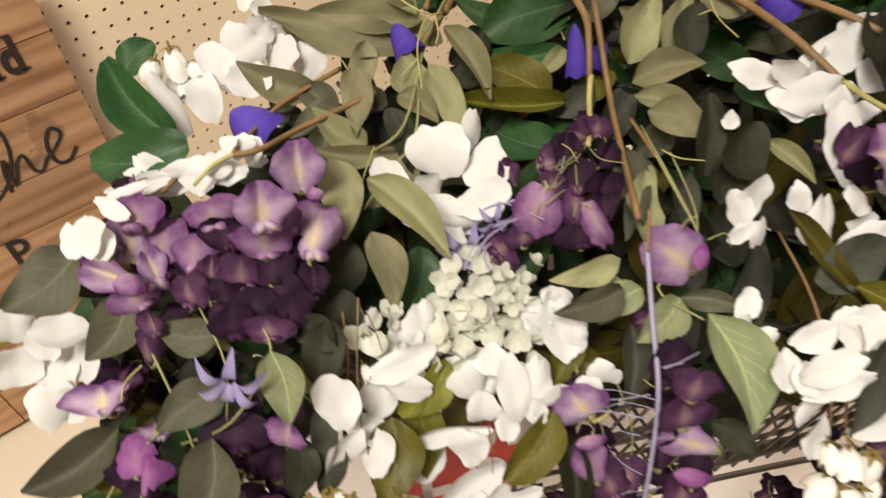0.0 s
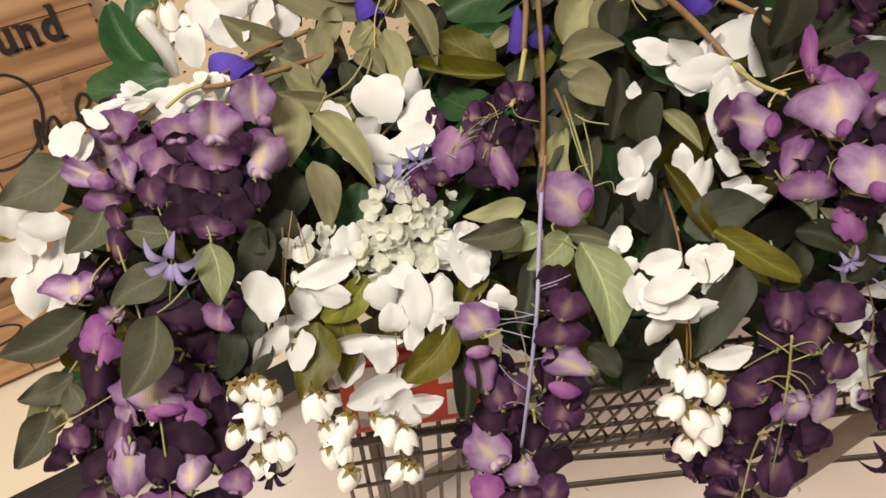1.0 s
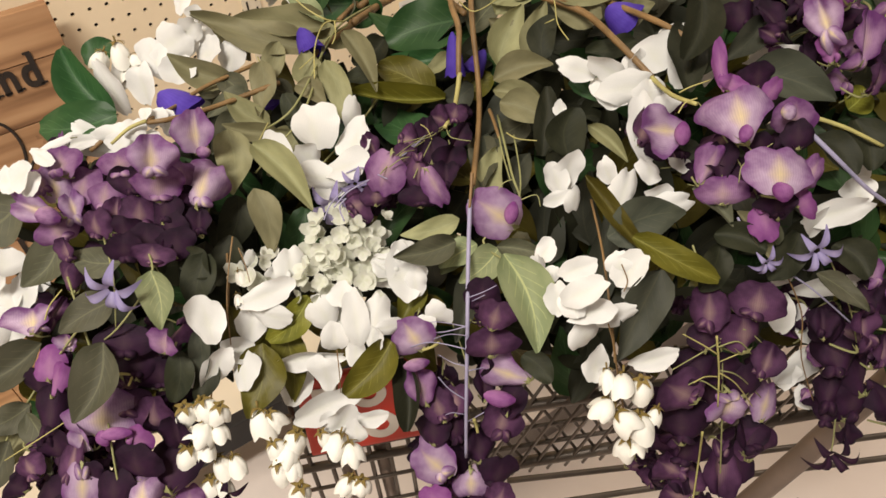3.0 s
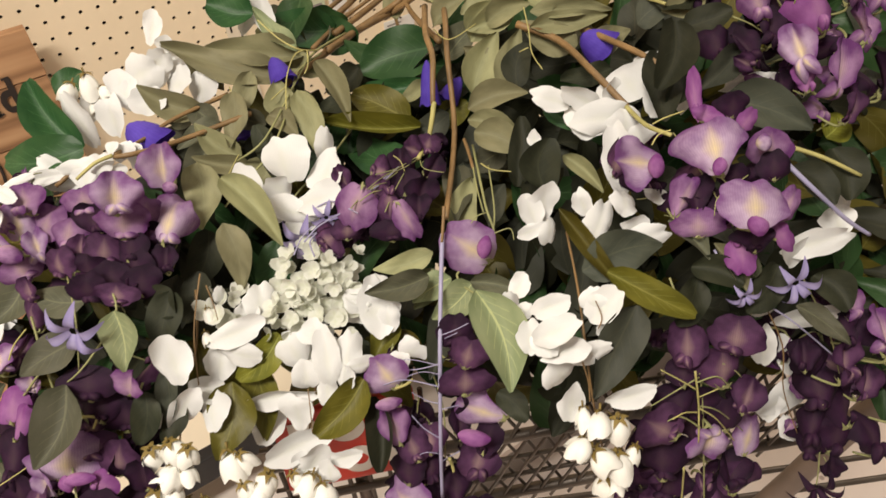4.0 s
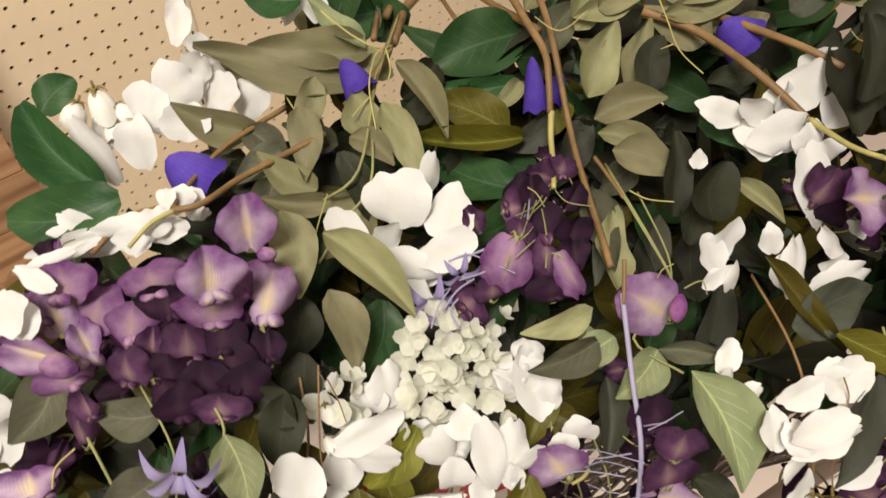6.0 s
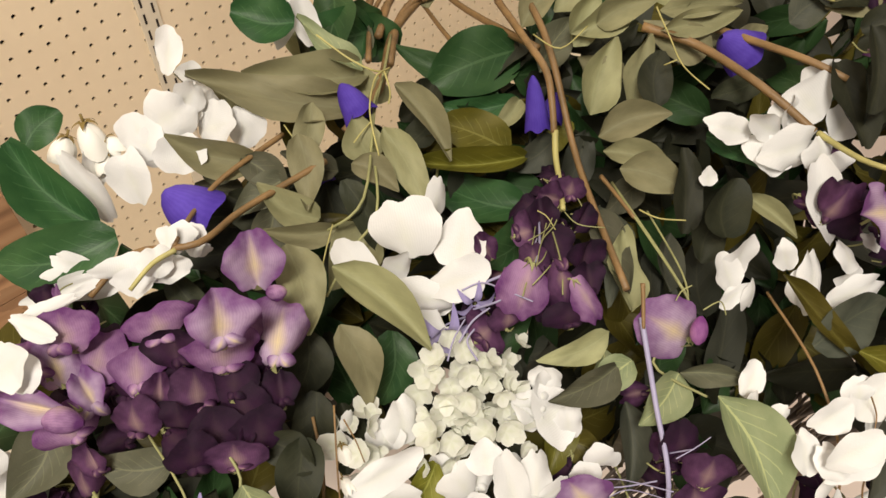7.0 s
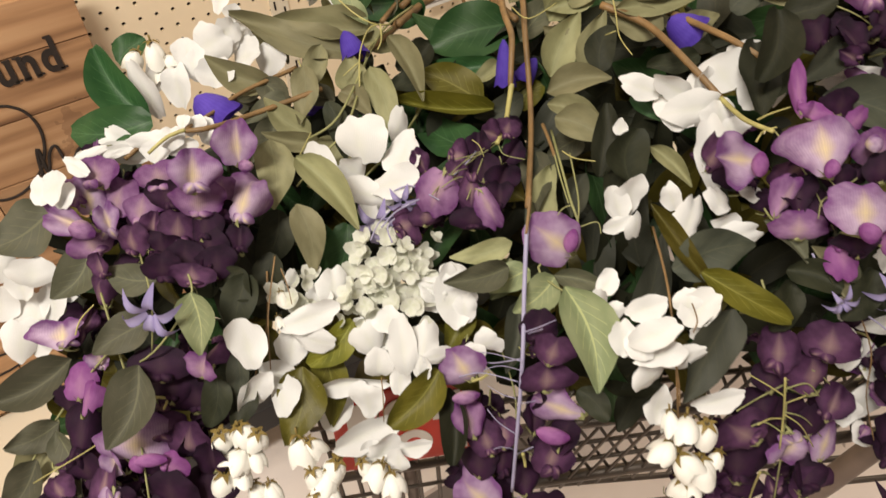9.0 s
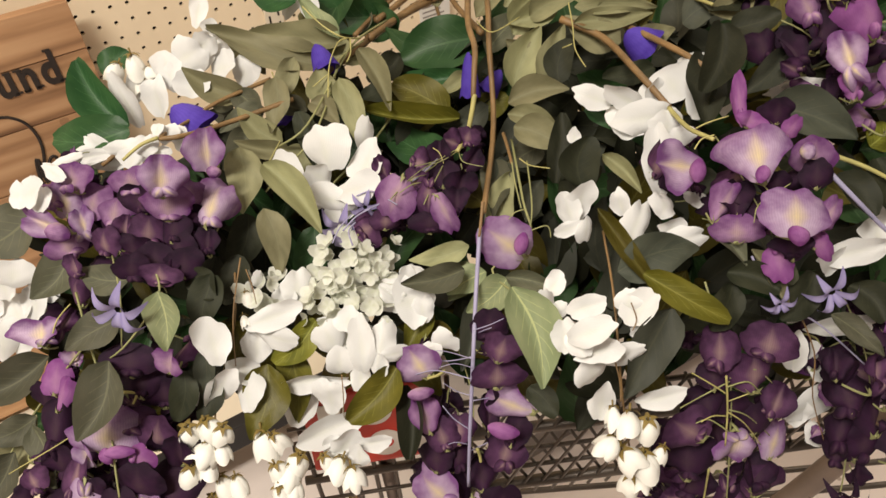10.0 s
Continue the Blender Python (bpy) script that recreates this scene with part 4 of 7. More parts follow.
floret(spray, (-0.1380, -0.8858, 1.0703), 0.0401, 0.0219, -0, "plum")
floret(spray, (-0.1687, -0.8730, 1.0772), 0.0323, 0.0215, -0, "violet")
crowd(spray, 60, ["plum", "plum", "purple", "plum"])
stem(spray, [(-0.1513, -0.7475, 1.1529), (-0.1450, -0.7406, 1.1569), (-0.1328, -0.7473, 1.1706)], 0.0006, "yellow")
stem(spray, [(-0.1231, -0.8220, 1.1522), (-0.1169, -0.8264, 1.1509), (-0.1210, -0.8272, 1.1443)], 0.0010, "yellow")
stem(spray, [(-0.1426, -0.8103, 1.1488), (-0.1492, -0.8181, 1.1389), (-0.1624, -0.8168, 1.1298), (-0.2055, -0.8105, 1.1156)], 0.0005, "yellow")

spray = thing("wisteria_spray", "dark plum artificial wisteria cluster seen from its calyx side", "artificial flower")
stem(spray, [(0.232, -0.674, 1.247), (0.199, -0.726, 1.255), (0.188, -0.751, 1.251), (0.178, -0.765, 1.241), (0.171, -0.774, 1.228)], 0.0026, "brown")
stem(spray, [(0.172, -0.774, 1.229), (0.163, -0.783, 1.220), (0.149, -0.798, 1.217), (0.132, -0.813, 1.220)], 0.0020, "yellow")
stem(spray, [(0.148, -0.797, 1.217), (0.146, -0.788, 1.217)], 0.0004, "green")
stem(spray, [(0.139, -0.807, 1.217), (0.125, -0.812, 1.220), (0.111, -0.818, 1.224), (0.096, -0.818, 1.227)], 0.0004, "green")
stem(spray, [(0.136, -0.810, 1.218), (0.147, -0.809, 1.218), (0.139, -0.821, 1.220), (0.132, -0.818, 1.220)], 0.0004, "green")
stem(spray, [(0.135, -0.810, 1.217), (0.129, -0.825, 1.220), (0.137, -0.837, 1.220)], 0.0004, "green")
stem(spray, [(0.136, -0.809, 1.217), (0.118, -0.818, 1.222), (0.101, -0.823, 1.227), (0.081, -0.835, 1.233)], 0.0004, "green")
stem(spray, [(0.132, -0.797, 1.209), (0.092, -0.823, 1.223), (0.075, -0.830, 1.223)], 0.0004, "green")
stem(spray, [(0.144, -0.797, 1.209), (0.109, -0.818, 1.220), (0.086, -0.830, 1.227)], 0.0005, "green")
stem(spray, [(0.133, -0.801, 1.211), (0.100, -0.836, 1.224), (0.083, -0.851, 1.224)], 0.0005, "green")
stem(spray, [(0.057, -0.806, 1.208), (0.072, -0.821, 1.222), (0.089, -0.829, 1.226), (0.121, -0.806, 1.215)], 0.0008, "lilac")
stem(spray, [(0.054, -0.818, 1.208), (0.069, -0.833, 1.224), (0.105, -0.817, 1.221)], 0.0006, "lilac")
floret(spray, (0.0702, -0.8374, 1.2259), 0.0223, 0.0259, 160, "violet")
floret(spray, (0.0787, -0.8037, 1.2246), 0.0167, 0.0159, 30, "purple")
floret(spray, (0.0891, -0.8466, 1.2248), 0.0159, 0.0195, 180, "purple")
floret(spray, (0.0936, -0.8593, 1.2174), 0.0144, 0.0231, -150, "violet")
floret(spray, (0.1042, -0.8097, 1.2204), 0.0200, 0.0116, -80, "purple")
floret(spray, (0.1338, -0.8029, 1.2208), 0.0214, 0.0127, 70, "purple")
floret(spray, (0.1438, -0.8082, 1.2241), 0.0150, 0.0118, -20, "purple")
floret(spray, (0.1216, -0.8068, 1.2178), 0.0244, 0.0196, -0, "plum")
floret(spray, (0.1171, -0.8395, 1.2142), 0.0197, 0.0234, -10, "plum")
floret(spray, (0.1378, -0.8218, 1.2153), 0.0172, 0.0172, -30, "plum")
floret(spray, (0.1139, -0.8238, 1.2147), 0.0200, 0.0169, -0, "plum")
floret(spray, (0.1081, -0.8499, 1.2136), 0.0163, 0.0163, -0, "plum")
floret(spray, (0.0671, -0.8049, 1.2156), 0.0167, 0.0091, -0, "plum")
floret(spray, (0.0508, -0.8312, 1.2052), 0.0236, 0.0125, -60, "purple")
floret(spray, (0.0625, -0.8357, 1.2099), 0.0198, 0.0125, -0, "purple")
floret(spray, (0.0831, -0.8570, 1.2127), 0.0231, 0.0130, -0, "plum")
floret(spray, (0.0901, -0.8270, 1.2238), 0.0149, 0.0149, -0, "purple")
crowd(spray, 22, ["plum", "plum", "purple"])
stem(spray, [(0.0657, -0.8400, 1.2288), (0.0789, -0.8334, 1.2292), (0.0876, -0.8335, 1.2316), (0.0981, -0.8285, 1.2256)], 0.0004, "green")
stem(spray, [(0.0726, -0.8399, 1.2308), (0.0808, -0.8401, 1.2333), (0.0891, -0.8378, 1.2299)], 0.0004, "green")
stem(spray, [(0.1165, -0.8070, 1.2261), (0.1185, -0.8122, 1.2239), (0.1169, -0.8198, 1.2205)], 0.0004, "yellow")
stem(spray, [(0.0554, -0.8105, 1.2161), (0.0632, -0.8171, 1.2211), (0.0661, -0.8310, 1.2238), (0.0677, -0.8447, 1.2271)], 0.0005, "lilac")
stem(spray, [(0.0356, -0.8277, 1.2087), (0.0465, -0.8261, 1.2140), (0.0563, -0.8284, 1.2177)], 0.0006, "lilac")
stem(spray, [(0.0268, -0.8287, 1.2034), (0.0348, -0.8249, 1.2096), (0.0451, -0.8226, 1.2138)], 0.0005, "lilac")
stem(spray, [(0.0360, -0.8399, 1.2056), (0.0384, -0.8304, 1.2092), (0.0445, -0.8294, 1.2129)], 0.0006, "lilac")

spray = thing("wisteria_spray", "single lavender artificial wisteria floret on a slim stem", "artificial flower")
stem(spray, [(0.168, -0.844, 1.215), (0.144, -0.882, 1.214), (0.132, -0.894, 1.207), (0.125, -0.888, 1.208)], 0.0006, "green")
floret(spray, (0.1144, -0.8952, 1.2085), 0.0298, 0.0290, 55, "lavender", ((0.1174, -0.9076, 1.2162), 0.0090, 0.0138, -10, "magenta"))
stem(spray, [(0.1103, -0.8766, 1.2312), (0.1056, -0.8818, 1.2243), (0.0997, -0.8880, 1.2159)], 0.0012, "brown")
stem(spray, [(0.1295, -0.8928, 1.2267), (0.1240, -0.8909, 1.2256), (0.1193, -0.8914, 1.2228)], 0.0004, "green")
stem(spray, [(0.1283, -0.9026, 1.2175), (0.1374, -0.9062, 1.2190), (0.1364, -0.9115, 1.2139)], 0.0004, "green")

spray = thing("wisteria_spray", "purple artificial wisteria raceme hanging over the wire cart basket", "artificial flower")
stem(spray, [(0.103, -0.884, 1.218), (0.081, -0.912, 1.198), (0.062, -0.937, 1.178), (0.047, -0.954, 1.128), (0.040, -0.961, 1.083)], 0.0014, "lilac")
stem(spray, [(0.070, -0.904, 1.150), (0.066, -0.928, 1.119), (0.055, -0.941, 1.063), (0.038, -0.970, 1.031)], 0.0006, "green")
stem(spray, [(0.065, -0.931, 1.169), (0.053, -0.916, 1.157), (0.039, -0.899, 1.157)], 0.0004, "lilac")
stem(spray, [(0.062, -0.934, 1.152), (0.048, -0.917, 1.152), (0.036, -0.910, 1.149)], 0.0004, "lilac")
stem(spray, [(0.070, -0.926, 1.182), (0.075, -0.937, 1.196)], 0.0004, "lilac")
stem(spray, [(0.058, -0.940, 1.139), (0.069, -0.945, 1.140)], 0.0004, "lilac")
stem(spray, [(0.051, -0.948, 1.123), (0.045, -0.939, 1.129), (0.042, -0.931, 1.136)], 0.0004, "lilac")
stem(spray, [(0.049, -0.950, 1.102), (0.058, -0.957, 1.114)], 0.0004, "lilac")
floret(spray, (0.0396, -0.9077, 1.1556), 0.0264, 0.0221, 30, "lavender", ((0.0308, -0.9257, 1.1524), 0.0083, 0.0160, -80, "violet"))
floret(spray, (0.0754, -0.9552, 1.1402), 0.0218, 0.0303, 70, "lavender", ((0.0623, -0.9679, 1.1395), 0.0103, 0.0192, -95, "magenta"))
floret(spray, (0.0215, -0.9499, 1.0790), 0.0313, 0.0261, 50, "lavender")
floret(spray, (0.0364, -0.9702, 1.0623), 0.0256, 0.0203, 180, "lavender")
floret(spray, (0.0708, -0.9490, 1.1666), 0.0285, 0.0163, -0, "purple")
floret(spray, (0.0306, -0.9271, 1.1305), 0.0229, 0.0229, 20, "violet")
floret(spray, (0.0747, -0.9475, 1.1873), 0.0205, 0.0178, -20, "purple")
floret(spray, (0.0351, -0.9400, 1.1196), 0.0194, 0.0194, 20, "purple")
floret(spray, (0.0661, -0.9657, 1.1086), 0.0224, 0.0224, -20, "purple")
floret(spray, (0.0110, -0.9639, 1.0602), 0.0209, 0.0172, 20, "magenta")
floret(spray, (0.0296, -0.9776, 1.0551), 0.0240, 0.0172, -0, "purple")
floret(spray, (0.0470, -0.9873, 1.0574), 0.0202, 0.0202, -20, "purple")
floret(spray, (0.0528, -0.9575, 1.0789), 0.0234, 0.0204, -0, "plum")
floret(spray, (0.0554, -0.9760, 1.0675), 0.0233, 0.0233, -10, "plum")
floret(spray, (0.0429, -0.9464, 1.0984), 0.0163, 0.0200, -0, "plum")
floret(spray, (0.0291, -0.9406, 1.0995), 0.0228, 0.0199, -0, "plum")
floret(spray, (0.0750, -0.9643, 1.1220), 0.0157, 0.0193, -20, "plum")
floret(spray, (0.0464, -0.9426, 1.1205), 0.0180, 0.0180, -0, "purple")
floret(spray, (0.0382, -0.9513, 1.0642), 0.0192, 0.0192, -0, "plum")
floret(spray, (0.0681, -0.9436, 1.1224), 0.0161, 0.0219, -0, "plum")
floret(spray, (0.0192, -0.9839, 1.0423), 0.0338, 0.0226, -0, "plum")
floret(spray, (0.0366, -0.9982, 1.0378), 0.0301, 0.0226, -0, "purple")
floret(spray, (-0.0042, -0.9714, 1.0405), 0.0264, 0.0226, -0, "plum")
floret(spray, (0.0778, -0.9310, 1.1889), 0.0203, 0.0169, -0, "plum")
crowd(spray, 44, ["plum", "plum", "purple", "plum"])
stem(spray, [(0.0521, -0.9187, 1.1508), (0.0464, -0.9196, 1.1513), (0.0397, -0.9181, 1.1513)], 0.0011, "yellow")
stem(spray, [(0.0509, -0.9559, 1.1111), (0.0523, -0.9562, 1.1025), (0.0515, -0.9585, 1.0982)], 0.0012, "yellow")
stem(spray, [(0.0585, -0.9405, 1.1828), (0.0531, -0.9175, 1.1687), (0.0457, -0.9090, 1.1636)], 0.0003, "lilac")
stem(spray, [(0.0576, -0.9416, 1.1762), (0.0572, -0.9232, 1.1593), (0.0488, -0.9176, 1.1553)], 0.0003, "lilac")
stem(spray, [(0.0644, -0.9339, 1.1977), (0.0733, -0.9373, 1.1998), (0.0816, -0.9398, 1.2025)], 0.0003, "lilac")
stem(spray, [(0.0596, -0.9360, 1.1388), (0.0543, -0.9292, 1.1391), (0.0487, -0.9219, 1.1439)], 0.0003, "lilac")
stem(spray, [(0.0458, -0.9528, 1.1176), (0.0393, -0.9498, 1.1216), (0.0349, -0.9481, 1.1208)], 0.0003, "lilac")

spray = thing("wisteria_spray", "lavender and magenta artificial wisteria cluster with cream throats beside leaves", "artificial flower")
stem(spray, [(0.248, -0.774, 1.264), (0.260, -0.807, 1.260), (0.248, -0.854, 1.261), (0.248, -0.888, 1.250)], 0.0029, "brown")
stem(spray, [(0.244, -0.891, 1.253), (0.234, -0.917, 1.257), (0.232, -0.938, 1.262)], 0.0017, "yellow")
stem(spray, [(0.244, -0.930, 1.254), (0.231, -0.962, 1.252), (0.233, -0.982, 1.234), (0.241, -1.001, 1.207)], 0.0005, "green")
floret(spray, (0.2296, -0.9688, 1.2739), 0.0335, 0.0297, 10, "lavender", ((0.2175, -0.9828, 1.2725), 0.0074, 0.0098, 170, "magenta"))
floret(spray, (0.2028, -0.9385, 1.2561), 0.0272, 0.0306, 88, "lavender", ((0.2046, -0.9529, 1.2614), 0.0097, 0.0136, -5, "magenta"))
floret(spray, (0.2300, -1.0017, 1.2528), 0.0380, 0.0237, -0, "lavender", ((0.2163, -1.0138, 1.2524), 0.0109, 0.0109, -170, "magenta"))
floret(spray, (0.2608, -0.9273, 1.2732), 0.0083, 0.0275, 5, "magenta")
floret(spray, (0.2464, -0.9477, 1.2753), 0.0211, 0.0092, -20, "magenta")
floret(spray, (0.2642, -0.9637, 1.2720), 0.0105, 0.0118, -30, "magenta")
floret(spray, (0.2730, -0.9762, 1.2558), 0.0207, 0.0194, -10, "violet", ((0.2623, -0.9786, 1.2655), 0.0084, 0.0097, -0, "lavender"))
floret(spray, (0.2166, -0.9671, 1.2426), 0.0165, 0.0237, -20, "violet")
floret(spray, (0.2152, -0.9804, 1.2307), 0.0277, 0.0145, -0, "violet")
floret(spray, (0.2267, -1.0046, 1.2189), 0.0164, 0.0197, 180, "magenta")
floret(spray, (0.2459, -1.0137, 1.2294), 0.0200, 0.0090, -60, "magenta")
floret(spray, (0.2549, -1.0069, 1.2433), 0.0128, 0.0193, -40, "violet")
floret(spray, (0.2657, -0.9864, 1.2518), 0.0178, 0.0151, -0, "plum")
floret(spray, (0.2240, -0.9684, 1.2415), 0.0192, 0.0206, -0, "plum")
floret(spray, (0.2322, -0.9795, 1.2361), 0.0146, 0.0206, -0, "plum")
floret(spray, (0.2440, -0.9775, 1.2500), 0.0210, 0.0112, -0, "plum")
floret(spray, (0.2354, -1.0042, 1.2253), 0.0209, 0.0144, -0, "plum")
floret(spray, (0.2662, -0.9509, 1.2745), 0.0200, 0.0133, -0, "plum")
crowd(spray, 24, ["plum", "plum", "purple"])
stem(spray, [(0.2163, -0.9360, 1.2753), (0.2242, -0.9370, 1.2765), (0.2375, -0.9396, 1.2770)], 0.0005, "yellow")
stem(spray, [(0.2097, -0.9432, 1.2679), (0.2152, -0.9422, 1.2720), (0.2209, -0.9455, 1.2744)], 0.0005, "yellow")
stem(spray, [(0.2264, -0.9786, 1.2593), (0.2274, -0.9859, 1.2546), (0.2238, -0.9825, 1.2470), (0.2181, -0.9869, 1.2402)], 0.0004, "green")
stem(spray, [(0.2274, -0.9859, 1.2546), (0.2322, -0.9877, 1.2581), (0.2394, -0.9875, 1.2587)], 0.0004, "green")

spray = thing("wisteria_spray", "dark purple artificial wisteria raceme hanging below green stalks", "artificial flower")
stem(spray, [(0.201, -0.979, 1.195), (0.198, -1.012, 1.154), (0.191, -1.034, 1.106), (0.200, -1.055, 0.984)], 0.0007, "green")
stem(spray, [(0.189, -1.022, 1.153), (0.172, -1.018, 1.147), (0.155, -1.017, 1.147)], 0.0005, "green")
stem(spray, [(0.189, -1.021, 1.155), (0.203, -1.026, 1.159), (0.214, -1.034, 1.146)], 0.0005, "green")
stem(spray, [(0.183, -1.031, 1.139), (0.193, -1.038, 1.133), (0.222, -1.043, 1.091)], 0.0005, "green")
stem(spray, [(0.180, -1.037, 1.126), (0.171, -1.028, 1.135), (0.163, -1.025, 1.134)], 0.0005, "green")
floret(spray, (0.2124, -1.0242, 1.1758), 0.0297, 0.0196, -10, "purple")
floret(spray, (0.2024, -1.0272, 1.1578), 0.0398, 0.0227, -0, "purple")
floret(spray, (0.1893, -1.0390, 1.1035), 0.0378, 0.0211, 180, "lavender")
floret(spray, (0.1624, -1.0224, 1.1230), 0.0325, 0.0198, 60, "purple")
floret(spray, (0.2283, -1.0451, 1.0810), 0.0192, 0.0245, -10, "lavender")
floret(spray, (0.2172, -1.0402, 1.1309), 0.0228, 0.0213, -20, "purple")
floret(spray, (0.1970, -1.0465, 1.0277), 0.0314, 0.0354, 180, "purple")
floret(spray, (0.1829, -1.0372, 1.0073), 0.0224, 0.0182, 30, "purple")
floret(spray, (0.1851, -1.0112, 1.1765), 0.0208, 0.0242, -0, "purple")
floret(spray, (0.2194, -1.0558, 1.0492), 0.0291, 0.0251, -20, "purple")
floret(spray, (0.1703, -1.0261, 1.0269), 0.0260, 0.0219, 60, "purple")
floret(spray, (0.1741, -1.0349, 0.9963), 0.0276, 0.0176, 70, "purple")
floret(spray, (0.1680, -1.0251, 1.0852), 0.0314, 0.0269, -0, "plum")
floret(spray, (0.1816, -1.0263, 1.0394), 0.0297, 0.0185, -0, "plum")
floret(spray, (0.2138, -1.0473, 1.0577), 0.0367, 0.0242, -0, "plum")
floret(spray, (0.2056, -1.0531, 1.0315), 0.0216, 0.0256, -0, "plum")
floret(spray, (0.1760, -1.0215, 1.1347), 0.0246, 0.0211, -0, "plum")
floret(spray, (0.1921, -1.0270, 1.1280), 0.0214, 0.0214, -0, "plum")
floret(spray, (0.2024, -1.0383, 1.1204), 0.0179, 0.0215, -0, "plum")
floret(spray, (0.1838, -1.0138, 1.1546), 0.0173, 0.0173, -0, "plum")
floret(spray, (0.1691, -1.0447, 0.9842), 0.0336, 0.0210, -0, "plum")
floret(spray, (0.1904, -1.0620, 0.9884), 0.0290, 0.0207, -0, "plum")
crowd(spray, 34, ["plum", "plum", "purple", "plum"])
stem(spray, [(0.1822, -1.0223, 1.1643), (0.1835, -1.0297, 1.1377), (0.1801, -1.0386, 1.1116)], 0.0007, "yellow")
stem(spray, [(0.1821, -1.0261, 1.1509), (0.1745, -1.0202, 1.1592), (0.1658, -1.0106, 1.1666)], 0.0005, "yellow")
stem(spray, [(0.1810, -1.0315, 1.1348), (0.1720, -1.0287, 1.1389), (0.1633, -1.0277, 1.1390)], 0.0005, "yellow")
stem(spray, [(0.1832, -1.0305, 1.1360), (0.1917, -1.0389, 1.1268), (0.2097, -1.0454, 1.0942)], 0.0005, "yellow")
stem(spray, [(0.1821, -1.0250, 1.1563), (0.1947, -1.0296, 1.1571), (0.2030, -1.0356, 1.1449)], 0.0005, "green")
stem(spray, [(0.1756, -1.0369, 1.0840), (0.1873, -1.0351, 1.0337), (0.1751, -1.0476, 1.0035)], 0.0008, "yellow")
stem(spray, [(0.1847, -1.0277, 1.1428), (0.1956, -1.0319, 1.1467), (0.2010, -1.0337, 1.1467)], 0.0004, "yellow")

spray = thing("wisteria_spray", "bright violet artificial wisteria raceme with magenta keels near the stems", "artificial flower")
stem(spray, [(0.326, -0.880, 1.288), (0.329, -0.911, 1.288), (0.333, -0.939, 1.276), (0.337, -0.963, 1.255)], 0.0006, "green")
bloom(spray, (0.351, -0.937, 1.303), 0.0368, 0, 15, 0, "magenta")
bloom(spray, (0.327, -0.946, 1.288), 0.0312, -15, 0, 20, "lavender")
bloom(spray, (0.342, -0.966, 1.278), 0.0338, 15, 0, -20, "violet")
bloom(spray, (0.328, -0.910, 1.304), 0.0261, -15, 20, 30, "violet")
bloom(spray, (0.323, -0.959, 1.276), 0.0214, 0, -20, 0, "magenta")
bloom(spray, (0.338, -0.982, 1.261), 0.0280, 20, -10, -10, "purple")
bloom(spray, (0.367, -0.958, 1.294), 0.0295, 25, 10, -10, "violet")
bloom(spray, (0.310, -0.900, 1.278), 0.0244, -15, 0, 10, "plum")
bloom(spray, (0.315, -0.917, 1.281), 0.0258, -5, 0, 20, "plum")
bloom(spray, (0.333, -0.920, 1.290), 0.0257, 0, 0, 0, "plum")
bloom(spray, (0.307, -0.925, 1.276), 0.0188, 0, -20, 60, "purple")
bloom(spray, (0.329, -0.940, 1.259), 0.0206, 0, -10, 0, "plum")
bloom(spray, (0.373, -0.937, 1.309), 0.0265, 10, 25, 0, "purple")
bloom(spray, (0.364, -0.982, 1.272), 0.0314, 20, 0, 0, "plum")
bloom(spray, (0.391, -0.948, 1.307), 0.0299, 20, 10, 0, "violet")
bloom(spray, (0.347, -0.919, 1.311), 0.0199, -5, 20, 10, "plum")
bloom(spray, (0.329, -0.874, 1.285), 0.0253, -10, 10, 0, "plum")
crowd(spray, 28, ["plum", "plum", "purple", "plum", "violet"])

spray = thing("wisteria_spray", "dark purple artificial wisteria raceme with yellow throats at cart corner", "artificial flower")
stem(spray, [(0.271, -1.021, 1.187), (0.280, -1.050, 1.144), (0.293, -1.069, 1.082), (0.275, -1.082, 1.059)], 0.0005, "green")
bloom(spray, (0.275, -1.060, 1.143), 0.0320, 15, 10, -10, "purple")
bloom(spray, (0.287, -1.070, 1.097), 0.0371, 15, 0, 0, "plum")
bloom(spray, (0.268, -1.057, 1.116), 0.0281, -15, 5, 10, "plum")
bloom(spray, (0.277, -1.078, 1.079), 0.0321, 10, -10, 0, "plum")
bloom(spray, (0.266, -1.065, 1.086), 0.0252, -15, -5, 0, "plum")
bloom(spray, (0.294, -1.072, 1.116), 0.0296, 25, 0, 0, "purple")
bloom(spray, (0.296, -1.090, 1.078), 0.0306, 25, 0, 0, "plum")
bloom(spray, (0.290, -1.045, 1.170), 0.0246, 15, 10, 0, "violet")
bloom(spray, (0.257, -1.046, 1.145), 0.0214, -15, 10, 10, "plum")
bloom(spray, (0.281, -1.051, 1.160), 0.0232, 10, 10, 20, "plum")
bloom(spray, (0.261, -1.071, 1.071), 0.0193, -15, -20, 0, "plum")
bloom(spray, (0.265, -1.087, 1.063), 0.0215, 0, -30, 0, "plum")
bloom(spray, (0.301, -1.066, 1.155), 0.0318, 20, 10, 0, "violet")
bloom(spray, (0.310, -1.087, 1.101), 0.0337, 20, 0, 0, "plum")
crowd(spray, 23, ["plum", "plum", "purple", "plum", "violet"])

